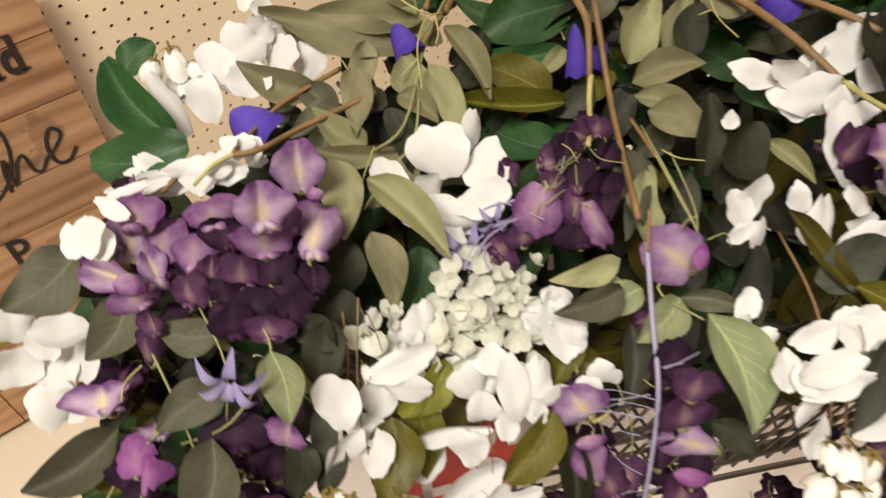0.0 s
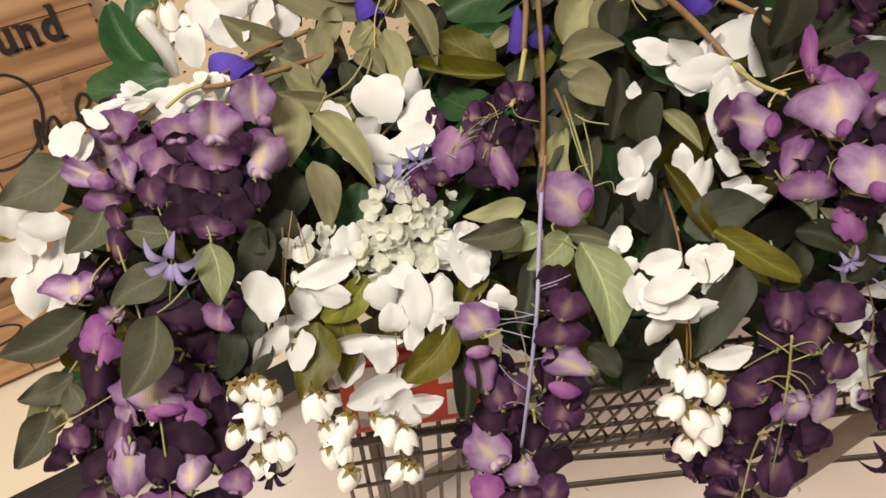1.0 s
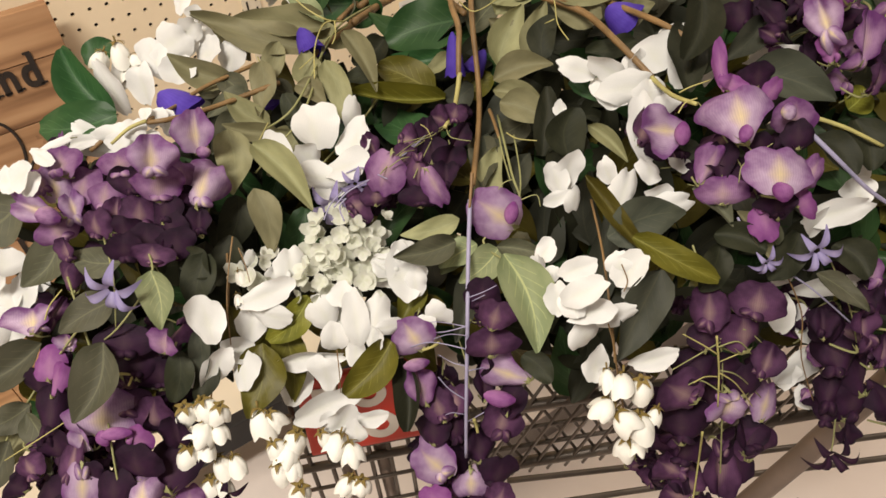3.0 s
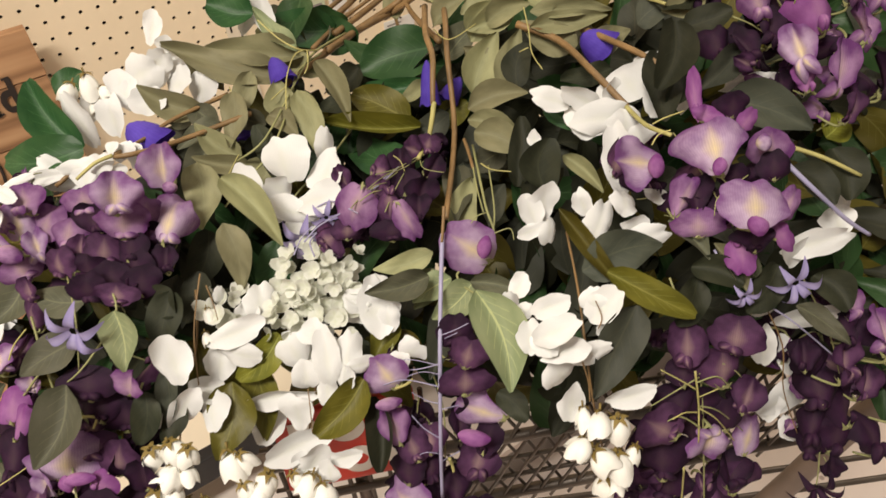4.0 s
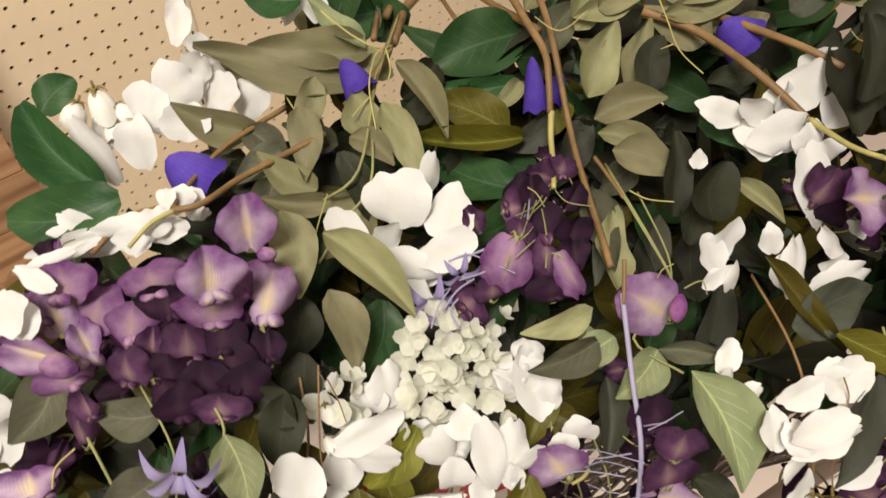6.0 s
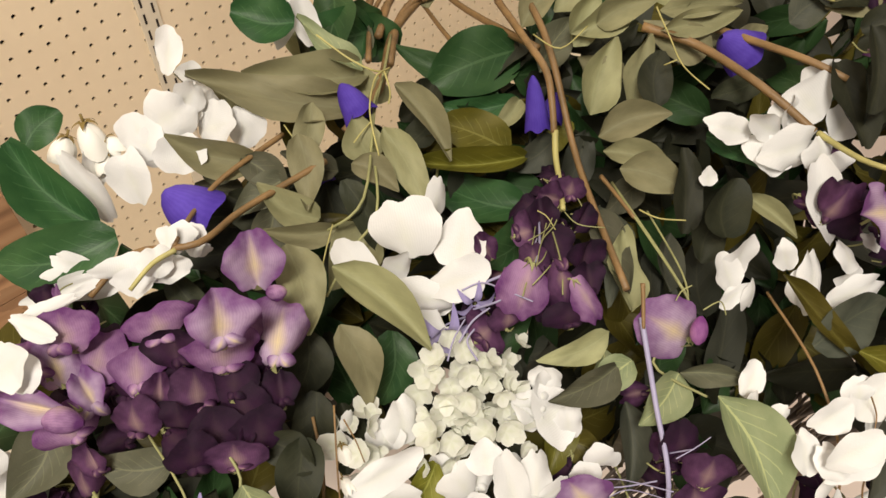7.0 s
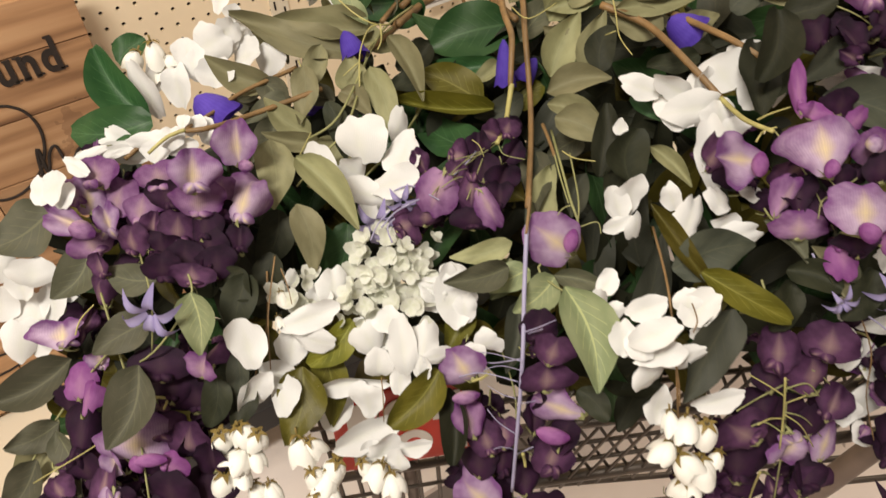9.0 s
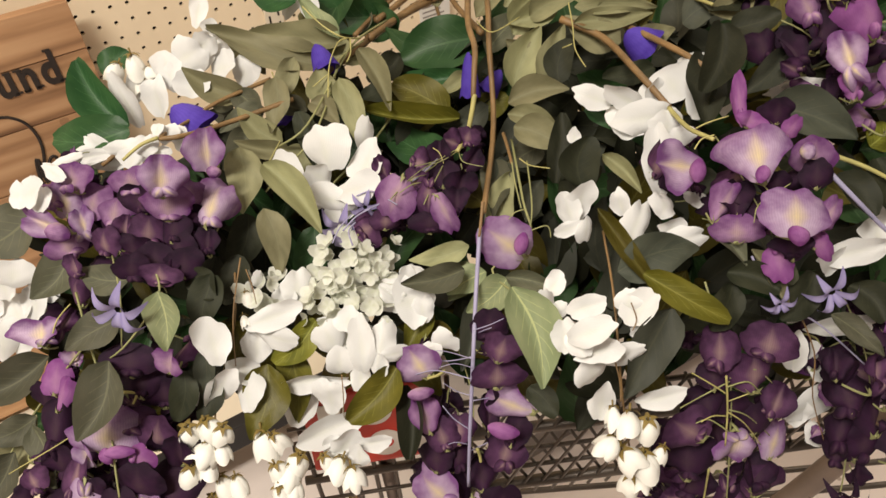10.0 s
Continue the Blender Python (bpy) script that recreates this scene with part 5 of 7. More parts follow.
spray = thing("white_wisteria_spray", "white artificial wisteria buds and florets beside dark green leaves", "artificial flower")
stem(spray, [(0.061, -0.700, 1.229), (0.007, -0.698, 1.228), (-0.028, -0.715, 1.242), (-0.051, -0.692, 1.235), (-0.078, -0.695, 1.228)], 0.0020, "brown")
petal(spray, (-0.0226, -0.6376, 1.2291), 0.0273, 0.0265, -0, "white")
petal(spray, (-0.0438, -0.6333, 1.2318), 0.0135, 0.0405, 32, "white")
petal(spray, (0.0089, -0.6357, 1.2533), 0.0271, 0.0212, -60, "white")
petal(spray, (-0.0068, -0.6299, 1.2451), 0.0213, 0.0230, 20, "white")
petal(spray, (0.0234, -0.6328, 1.2564), 0.0214, 0.0154, -40, "white")
petal(spray, (-0.0033, -0.6367, 1.2383), 0.0265, 0.0188, -20, "white")
petal(spray, (0.0042, -0.6471, 1.2355), 0.0264, 0.0188, -0, "white")
petal(spray, (0.0299, -0.6446, 1.2394), 0.0320, 0.0199, -80, "white")
petal(spray, (0.0420, -0.6514, 1.2342), 0.0235, 0.0192, -0, "white")
petal(spray, (-0.0328, -0.6182, 1.2320), 0.0147, 0.0190, -0, "white")
petal(spray, (0.0328, -0.6212, 1.2616), 0.0138, 0.0121, -0, "white")
petal(spray, (0.0155, -0.6312, 1.2434), 0.0242, 0.0199, -0, "white")
petal(spray, (0.0304, -0.6280, 1.2464), 0.0245, 0.0192, -20, "white")
petal(spray, (0.0317, -0.6063, 1.2700), 0.0139, 0.0226, -10, "white")
petal(spray, (0.1086, -0.6100, 1.2657), 0.0182, 0.0420, -12, "white")
petal(spray, (0.1144, -0.6202, 1.2591), 0.0155, 0.0274, 20, "white")
bud(spray, (-0.0417, -0.6097, 1.2450), 0.0137, "white", 1.06)
bud(spray, (-0.0271, -0.6122, 1.2465), 0.0146, "white", 1.18)
bud(spray, (-0.0192, -0.6190, 1.2400), 0.0103, "white", 1.08)
bud(spray, (-0.0279, -0.6206, 1.2328), 0.0104, "white", 1.17)

spray = thing("white_wisteria_spray", "white artificial wisteria florets crowded against purple raceme", "artificial flower")
petal(spray, (-0.1207, -0.7205, 1.2440), 0.0212, 0.0156, -60, "white")
petal(spray, (-0.1299, -0.7137, 1.2401), 0.0192, 0.0100, -80, "white")
petal(spray, (-0.1200, -0.7238, 1.2390), 0.0156, 0.0149, -0, "white")
petal(spray, (-0.0999, -0.7063, 1.2459), 0.0088, 0.0270, -70, "white")
petal(spray, (-0.1065, -0.7117, 1.2467), 0.0086, 0.0223, 65, "white")
petal(spray, (-0.0856, -0.6886, 1.2338), 0.0092, 0.0345, -75, "white")
petal(spray, (-0.0721, -0.6775, 1.2310), 0.0095, 0.0252, 60, "white")
petal(spray, (-0.0605, -0.6986, 1.2358), 0.0269, 0.0115, -0, "white")
petal(spray, (-0.0481, -0.7110, 1.2419), 0.0159, 0.0129, -0, "white")
petal(spray, (-0.0328, -0.7041, 1.2409), 0.0170, 0.0124, -0, "white")
petal(spray, (-0.0255, -0.7012, 1.2329), 0.0166, 0.0166, -0, "white")
petal(spray, (-0.0372, -0.7040, 1.2444), 0.0100, 0.0115, -0, "white")
petal(spray, (-0.0728, -0.6856, 1.2244), 0.0323, 0.0126, -0, "white")
petal(spray, (-0.0593, -0.7057, 1.2319), 0.0207, 0.0130, -0, "white")
petal(spray, (-0.0254, -0.7035, 1.2252), 0.0087, 0.0135, -80, "white")
petal(spray, (-0.0790, -0.6762, 1.2276), 0.0237, 0.0103, -0, "white")
petal(spray, (-0.0452, -0.7098, 1.2331), 0.0231, 0.0115, -0, "white")
petal(spray, (-0.1604, -0.6964, 1.1718), 0.0314, 0.0165, -0, "white")
petal(spray, (-0.1725, -0.6821, 1.1526), 0.0252, 0.0187, -0, "white")
petal(spray, (-0.1752, -0.6836, 1.1277), 0.0310, 0.0260, 30, "white")
petal(spray, (-0.1597, -0.6937, 1.1364), 0.0256, 0.0248, -10, "white")
petal(spray, (-0.1882, -0.7036, 1.1264), 0.0260, 0.0293, -0, "white")
petal(spray, (-0.1791, -0.7042, 1.1205), 0.0255, 0.0214, -30, "white")
petal(spray, (-0.1933, -0.6695, 1.1369), 0.0291, 0.0249, -0, "white")
petal(spray, (-0.1830, -0.6631, 1.1608), 0.0245, 0.0204, -0, "white")
petal(spray, (-0.1493, -0.6929, 1.1473), 0.0205, 0.0205, -0, "white")

spray = thing("white_wisteria_spray", "large white artificial wisteria florets at the heart of the bunch", "artificial flower")
stem(spray, [(0.136, -0.715, 1.197), (0.089, -0.753, 1.201), (0.060, -0.761, 1.193), (0.034, -0.773, 1.183)], 0.0009, "green")
petal(spray, (0.0728, -0.7930, 1.2239), 0.0268, 0.0237, -10, "white")
petal(spray, (0.0583, -0.8056, 1.2174), 0.0203, 0.0286, -75, "white")
petal(spray, (0.0409, -0.7976, 1.2111), 0.0189, 0.0295, 75, "white")
petal(spray, (0.0525, -0.7727, 1.2325), 0.0329, 0.0298, 5, "white")
petal(spray, (0.0275, -0.7674, 1.2153), 0.0178, 0.0387, 25, "white")
petal(spray, (0.0436, -0.7752, 1.2154), 0.0209, 0.0171, 60, "white")
petal(spray, (0.0407, -0.8006, 1.1995), 0.0238, 0.0123, -60, "white")
petal(spray, (0.0331, -0.7830, 1.2037), 0.0209, 0.0171, -0, "white")
petal(spray, (0.0870, -0.7612, 1.2210), 0.0137, 0.0218, -0, "white")
petal(spray, (0.0512, -0.7977, 1.2003), 0.0194, 0.0155, -0, "white")
petal(spray, (0.0328, -0.7706, 1.2045), 0.0196, 0.0157, -0, "white")

spray = thing("creamy_blossom_spray", "cluster of small creamy white artificial blossoms", "artificial flower")
stem(spray, [(0.057, -0.800, 1.189), (0.043, -0.821, 1.175), (0.028, -0.845, 1.159)], 0.0006, "green")
blossoms(spray, (0.036, -0.837, 1.183), 0.025, 0.022, 52)
blossoms(spray, (0.012, -0.845, 1.170), 0.019, 0.013, 18)
bloom(spray, (0.047, -0.864, 1.177), 0.0221, 20, 10, 60, "white")
bloom(spray, (0.062, -0.862, 1.182), 0.0192, 15, 25, -30, "white")
blossoms(spray, (0.036, -0.864, 1.170), 0.010, 0.008, 6)
bloom(spray, (0.011, -0.863, 1.153), 0.0245, -10, 20, 30, "white")
bloom(spray, (0.023, -0.879, 1.151), 0.0339, 5, 5, 0, "white")
bloom(spray, (0.002, -0.851, 1.154), 0.0224, -20, 10, 80, "white")
bloom(spray, (0.022, -0.862, 1.155), 0.0187, 0, 30, -60, "white")
blossoms(spray, (-0.023, -0.817, 1.173), 0.013, 0.019, 12)
crowd(spray, 2, ["white"])

spray = thing("white_wisteria_spray", "white artificial wisteria raceme with round buds dangling over the cart", "artificial flower")
stem(spray, [(-0.032, -0.795, 1.182), (-0.046, -0.817, 1.161), (-0.068, -0.830, 1.130), (-0.084, -0.846, 1.110), (-0.102, -0.863, 1.056)], 0.0008, "brown")
petal(spray, (-0.0243, -0.8387, 1.1752), 0.0159, 0.0332, -68, "white")
petal(spray, (-0.0279, -0.8461, 1.1637), 0.0152, 0.0268, 75, "white")
petal(spray, (-0.0637, -0.8380, 1.1774), 0.0217, 0.0273, 15, "white")
petal(spray, (-0.0704, -0.8442, 1.1421), 0.0196, 0.0284, -20, "white")
petal(spray, (-0.0574, -0.8531, 1.1368), 0.0220, 0.0227, 20, "white")
petal(spray, (-0.0535, -0.8427, 1.1443), 0.0199, 0.0155, -0, "white")
petal(spray, (-0.0391, -0.8363, 1.1554), 0.0192, 0.0199, -0, "white")
petal(spray, (-0.0949, -0.8257, 1.1214), 0.0113, 0.0347, -72, "white")
petal(spray, (-0.0018, -0.8262, 1.1772), 0.0193, 0.0208, -0, "white")
petal(spray, (-0.0282, -0.8133, 1.1784), 0.0089, 0.0104, -0, "white")
petal(spray, (-0.0216, -0.8090, 1.1815), 0.0082, 0.0097, -0, "white")
petal(spray, (-0.0100, -0.8225, 1.1694), 0.0188, 0.0150, -0, "white")
bud(spray, (-0.0990, -0.8515, 1.1232), 0.0145, "white", 1.05)
bud(spray, (-0.0872, -0.8567, 1.1245), 0.0145, "white", 1.05)
bud(spray, (-0.0812, -0.8637, 1.1226), 0.0130, "white", 1.11)
bud(spray, (-0.0961, -0.8640, 1.1129), 0.0160, "white", 0.95)
bud(spray, (-0.0866, -0.8676, 1.1114), 0.0109, "white", 1.27)
bud(spray, (-0.1086, -0.8645, 1.1008), 0.0154, "white", 0.95)
bud(spray, (-0.0979, -0.8685, 1.1029), 0.0110, "white", 1.13)
bud(spray, (-0.0942, -0.8728, 1.0854), 0.0127, "white", 1.06)
bud(spray, (-0.0861, -0.8782, 1.0849), 0.0120, "white", 1.06)
bud(spray, (-0.1053, -0.8752, 1.0722), 0.0136, "white", 1.11)
bud(spray, (-0.0984, -0.8803, 1.0725), 0.0105, "white", 1.14)
bud(spray, (-0.0333, -0.8194, 1.1813), 0.0066, "white", 1.22)
bud(spray, (-0.0406, -0.8293, 1.1722), 0.0065, "white", 1.33)
stem(spray, [(-0.0275, -0.8154, 1.2002), (-0.0285, -0.8240, 1.1925), (-0.0307, -0.8318, 1.1849)], 0.0004, "brown")
stem(spray, [(-0.0275, -0.8094, 1.2055), (-0.0462, -0.8317, 1.1843), (-0.0571, -0.8454, 1.1555)], 0.0005, "brown")

spray = thing("white_wisteria_spray", "white artificial wisteria raceme with buds hanging before a red plate", "artificial flower")
stem(spray, [(0.023, -0.853, 1.158), (0.006, -0.868, 1.126), (-0.010, -0.882, 1.103), (-0.020, -0.908, 1.076), (-0.023, -0.922, 1.062)], 0.0008, "brown")
petal(spray, (0.0140, -0.8839, 1.1677), 0.0177, 0.0305, 8, "white")
petal(spray, (0.0238, -0.8912, 1.1673), 0.0149, 0.0297, -10, "white")
petal(spray, (0.0196, -0.8961, 1.1573), 0.0114, 0.0135, -170, "white")
petal(spray, (0.0298, -0.8980, 1.1619), 0.0099, 0.0192, -80, "white")
petal(spray, (0.0006, -0.8650, 1.1630), 0.0217, 0.0210, 30, "white")
petal(spray, (0.0006, -0.8749, 1.1500), 0.0160, 0.0197, -0, "white")
petal(spray, (0.0147, -0.8663, 1.1721), 0.0187, 0.0130, -0, "white")
petal(spray, (-0.0158, -0.8660, 1.1330), 0.0157, 0.0388, -80, "white")
petal(spray, (-0.0125, -0.8793, 1.1263), 0.0201, 0.0230, -0, "white")
petal(spray, (0.0085, -0.8864, 1.1419), 0.0124, 0.0190, -0, "white")
petal(spray, (-0.0309, -0.8607, 1.1076), 0.0239, 0.0254, -0, "white")
petal(spray, (-0.0216, -0.8890, 1.1081), 0.0187, 0.0397, -70, "white")
petal(spray, (-0.0157, -0.9023, 1.1047), 0.0215, 0.0215, -20, "white")
petal(spray, (-0.0113, -0.9110, 1.0983), 0.0156, 0.0156, -0, "white")
petal(spray, (-0.0232, -0.8992, 1.1008), 0.0164, 0.0164, -0, "white")
petal(spray, (0.0006, -0.9106, 1.1019), 0.0105, 0.0202, -80, "white")
petal(spray, (0.0611, -0.9045, 1.1574), 0.0181, 0.0160, -60, "white")
petal(spray, (0.0508, -0.9030, 1.1519), 0.0145, 0.0145, -0, "white")
petal(spray, (0.0557, -0.8742, 1.1721), 0.0331, 0.0199, -70, "white")
petal(spray, (0.0590, -0.8823, 1.1694), 0.0139, 0.0161, -0, "white")
petal(spray, (0.0594, -0.8626, 1.1814), 0.0126, 0.0133, -0, "white")
petal(spray, (0.0438, -0.8646, 1.1688), 0.0185, 0.0148, 60, "white")
bud(spray, (-0.0609, -0.8754, 1.1101), 0.0148, "white", 1.25)
bud(spray, (-0.0525, -0.8796, 1.1091), 0.0118, "white", 1.38)
bud(spray, (-0.0471, -0.8926, 1.0980), 0.0141, "white", 1.05)
bud(spray, (-0.0602, -0.8901, 1.0946), 0.0126, "white", 1.24)
bud(spray, (-0.0555, -0.8953, 1.0916), 0.0141, "white", 1.21)
bud(spray, (-0.0639, -0.8986, 1.0831), 0.0134, "white", 1.11)
bud(spray, (-0.0562, -0.9023, 1.0849), 0.0104, "white", 1.29)
bud(spray, (-0.0596, -0.9137, 1.0729), 0.0148, "white", 1.00)
bud(spray, (-0.0267, -0.9106, 1.0958), 0.0140, "white", 1.11)
bud(spray, (-0.0213, -0.9197, 1.0919), 0.0140, "white", 1.11)
bud(spray, (-0.0324, -0.9295, 1.0769), 0.0133, "white", 1.00)
bud(spray, (-0.0251, -0.9346, 1.0769), 0.0125, "white", 0.94)
bud(spray, (-0.0311, -0.9039, 1.0985), 0.0111, "white", 1.13)
stem(spray, [(-0.0027, -0.8837, 1.1486), (-0.0075, -0.8924, 1.1380), (-0.0117, -0.8980, 1.1257)], 0.0004, "brown")

spray = thing("white_wisteria_spray", "white artificial wisteria raceme with brown calyxes and closed buds", "artificial flower")
stem(spray, [(0.174, -0.917, 1.203), (0.148, -0.956, 1.203), (0.131, -0.984, 1.184), (0.127, -0.999, 1.149), (0.134, -1.014, 1.078)], 0.0008, "brown")
stem(spray, [(0.173, -0.809, 1.215), (0.166, -0.824, 1.216), (0.156, -0.843, 1.218)], 0.0014, "brown")
stem(spray, [(0.158, -0.840, 1.218), (0.145, -0.862, 1.220), (0.134, -0.884, 1.219)], 0.0006, "green")
stem(spray, [(0.164, -0.841, 1.217), (0.164, -0.853, 1.219), (0.171, -0.865, 1.221)], 0.0005, "yellow")
petal(spray, (0.1037, -0.9871, 1.2239), 0.0156, 0.0231, -65, "white")
petal(spray, (0.1074, -0.9905, 1.2082), 0.0145, 0.0221, -70, "white")
petal(spray, (0.0998, -0.9838, 1.2145), 0.0128, 0.0159, 20, "white")
petal(spray, (0.1122, -0.9730, 1.2243), 0.0123, 0.0201, -70, "white")
petal(spray, (0.1062, -0.9899, 1.1890), 0.0203, 0.0168, 40, "white")
petal(spray, (0.1221, -0.9942, 1.1977), 0.0123, 0.0227, -70, "white")
petal(spray, (0.1441, -0.9822, 1.2114), 0.0173, 0.0205, -40, "white")
petal(spray, (0.1432, -0.9889, 1.2000), 0.0097, 0.0177, -75, "white")
petal(spray, (0.1405, -0.9766, 1.2136), 0.0144, 0.0128, -0, "white")
petal(spray, (0.0980, -0.9733, 1.2099), 0.0156, 0.0165, -0, "white")
petal(spray, (0.1099, -0.9967, 1.1652), 0.0171, 0.0174, -0, "white")
petal(spray, (0.1439, -1.0108, 1.1595), 0.0114, 0.0277, -75, "white")
petal(spray, (0.1064, -0.9457, 1.2044), 0.0129, 0.0149, 20, "white")
petal(spray, (0.1188, -0.9378, 1.2057), 0.0115, 0.0155, -30, "white")
petal(spray, (0.1076, -0.9562, 1.2086), 0.0081, 0.0110, -60, "white")
petal(spray, (0.1696, -0.8982, 1.2162), 0.0189, 0.0244, -0, "white")
petal(spray, (0.1610, -0.8974, 1.2143), 0.0152, 0.0192, 20, "white")
petal(spray, (0.1635, -0.9130, 1.2055), 0.0126, 0.0162, -170, "white")
petal(spray, (0.1551, -0.9062, 1.2071), 0.0090, 0.0191, -70, "white")
petal(spray, (0.2005, -0.9376, 1.2277), 0.0191, 0.0149, -10, "white")
petal(spray, (0.1875, -0.9311, 1.2138), 0.0156, 0.0298, -25, "white")
petal(spray, (0.1886, -0.9142, 1.2170), 0.0133, 0.0162, 20, "white")
petal(spray, (0.1830, -0.9294, 1.2104), 0.0125, 0.0189, -30, "white")
petal(spray, (0.2068, -0.9504, 1.2039), 0.0149, 0.0295, -75, "white")
petal(spray, (0.2227, -0.9424, 1.2236), 0.0155, 0.0099, -0, "white")
petal(spray, (0.2061, -0.9428, 1.2085), 0.0178, 0.0121, -0, "white")
bud(spray, (0.1166, -1.0132, 1.1584), 0.0150, "white", 1.04)
bud(spray, (0.1260, -1.0196, 1.1547), 0.0131, "white", 1.25)
bud(spray, (0.1115, -1.0061, 1.1606), 0.0098, "white", 1.33)
bud(spray, (0.1054, -1.0124, 1.1442), 0.0159, "white", 0.88)
bud(spray, (0.1141, -1.0218, 1.1350), 0.0154, "white", 1.09)
bud(spray, (0.1225, -1.0264, 1.1291), 0.0142, "white", 1.10)
bud(spray, (0.1322, -1.0277, 1.1300), 0.0095, "white", 1.36)
bud(spray, (0.1224, -1.0194, 1.0947), 0.0129, "white", 1.28)
bud(spray, (0.1268, -1.0248, 1.1005), 0.0099, "white", 1.36)
stem(spray, [(0.1371, -0.9810, 1.2193), (0.1371, -0.9868, 1.2114), (0.1322, -0.9898, 1.2078)], 0.0004, "brown")
stem(spray, [(0.1150, -0.9970, 1.1995), (0.1170, -1.0008, 1.1851), (0.1136, -1.0069, 1.1759)], 0.0005, "brown")

spray = thing("white_wisteria_spray", "white artificial wisteria florets lying across green leaves and brown stem", "artificial flower")
petal(spray, (0.2101, -0.8571, 1.2558), 0.0171, 0.0231, 75, "white")
petal(spray, (0.2259, -0.8690, 1.2554), 0.0156, 0.0312, 70, "white")
petal(spray, (0.2208, -0.8784, 1.2440), 0.0260, 0.0201, -20, "white")
petal(spray, (0.2299, -0.8868, 1.2489), 0.0213, 0.0383, -80, "white")
petal(spray, (0.2373, -0.8979, 1.2472), 0.0227, 0.0168, -0, "white")
petal(spray, (0.2603, -0.8752, 1.2565), 0.0347, 0.0211, 35, "white")
petal(spray, (0.2529, -0.8723, 1.2511), 0.0228, 0.0190, -0, "white")
petal(spray, (0.2706, -0.8941, 1.2474), 0.0233, 0.0188, -30, "white")
petal(spray, (0.1935, -0.8606, 1.2346), 0.0091, 0.0083, -0, "white")
petal(spray, (0.2169, -0.9136, 1.2361), 0.0208, 0.0387, 5, "white")
petal(spray, (0.2401, -0.9051, 1.2399), 0.0220, 0.0147, -0, "white")
petal(spray, (0.2823, -0.8707, 1.2568), 0.0193, 0.0231, -30, "white")
petal(spray, (0.2907, -0.8995, 1.2410), 0.0191, 0.0115, -60, "white")

spray = thing("white_wisteria_spray", "greyish white artificial wisteria florets in shade behind purple ones", "artificial flower")
stem(spray, [(0.238, -1.013, 1.190), (0.252, -1.033, 1.148), (0.254, -1.044, 1.110), (0.265, -1.060, 1.067)], 0.0005, "brown")
petal(spray, (0.2944, -1.0114, 1.1936), 0.0192, 0.0356, -75, "white")
petal(spray, (0.2842, -1.0067, 1.1881), 0.0215, 0.0179, -0, "white")
petal(spray, (0.3159, -1.0106, 1.1979), 0.0216, 0.0180, -0, "white")
petal(spray, (0.2873, -1.0284, 1.1448), 0.0134, 0.0410, -80, "white")
petal(spray, (0.2684, -1.0077, 1.1521), 0.0261, 0.0202, -20, "white")
petal(spray, (0.2603, -1.0186, 1.1250), 0.0190, 0.0228, -0, "white")
petal(spray, (0.2700, -1.0397, 1.0803), 0.0215, 0.0318, -60, "white")
petal(spray, (0.2618, -1.0367, 1.0736), 0.0200, 0.0176, -0, "white")
petal(spray, (0.2749, -1.0285, 1.1155), 0.0169, 0.0231, -0, "white")
petal(spray, (0.2780, -1.0505, 1.0519), 0.0180, 0.0180, -0, "white")
petal(spray, (0.3351, -1.0018, 1.1967), 0.0111, 0.0333, -0, "white")
petal(spray, (0.3313, -0.9191, 1.2495), 0.0114, 0.0349, -80, "white")
petal(spray, (0.3237, -0.9148, 1.2478), 0.0152, 0.0160, -0, "white")
petal(spray, (0.3604, -0.9330, 1.2477), 0.0153, 0.0229, -0, "white")

spray = thing("bellflower_spray", "blue violet artificial bellflowers on brown stems among sage leaves", "artificial flower")
stem(spray, [(0.258, -0.574, 1.199), (0.193, -0.612, 1.212), (0.120, -0.680, 1.237), (0.085, -0.688, 1.229)], 0.0034, "brown")
bell(spray, (0.093, -0.687, 1.246), 0.0205, 0.0250, 205)
bell(spray, (0.184, -0.749, 1.229), 0.0155, 0.0362, 185)
bell(spray, (-0.012, -0.671, 1.225), 0.0340, 0.0290, 230)
bell(spray, (0.060, -0.684, 1.212), 0.0219, 0.0219, 200)
bell(spray, (0.284, -0.817, 1.254), 0.0290, 0.0230, 240)
bell(spray, (0.207, -0.748, 1.214), 0.0178, 0.0223, 150)

spray = thing("star_flower_spray", "pale lilac artificial star flower with narrow curling petals", "artificial flower")
stem(spray, [(-0.095, -0.767, 1.211), (-0.100, -0.806, 1.211), (-0.112, -0.813, 1.180)], 0.0006, "green")
star(spray, (-0.103, -0.818, 1.214), 0.0361)

spray = thing("star_flower_spray", "pale lilac artificial star flower tucked among white blossoms", "artificial flower")
stem(spray, [(0.054, -0.816, 1.201), (0.044, -0.808, 1.193), (0.028, -0.811, 1.186)], 0.0006, "lilac")
star(spray, (0.041, -0.813, 1.199), 0.0340)
star(spray, (0.057, -0.818, 1.211), 0.0224)

spray = thing("star_flower_spray", "withered plum coloured artificial star flower hanging at raceme end", "artificial flower")
star(spray, (0.252, -1.088, 1.052), 0.0370, "plum")
stem(spray, [(0.270, -1.071, 1.076), (0.262, -1.082, 1.055), (0.257, -1.087, 1.045)], 0.0006, "green")

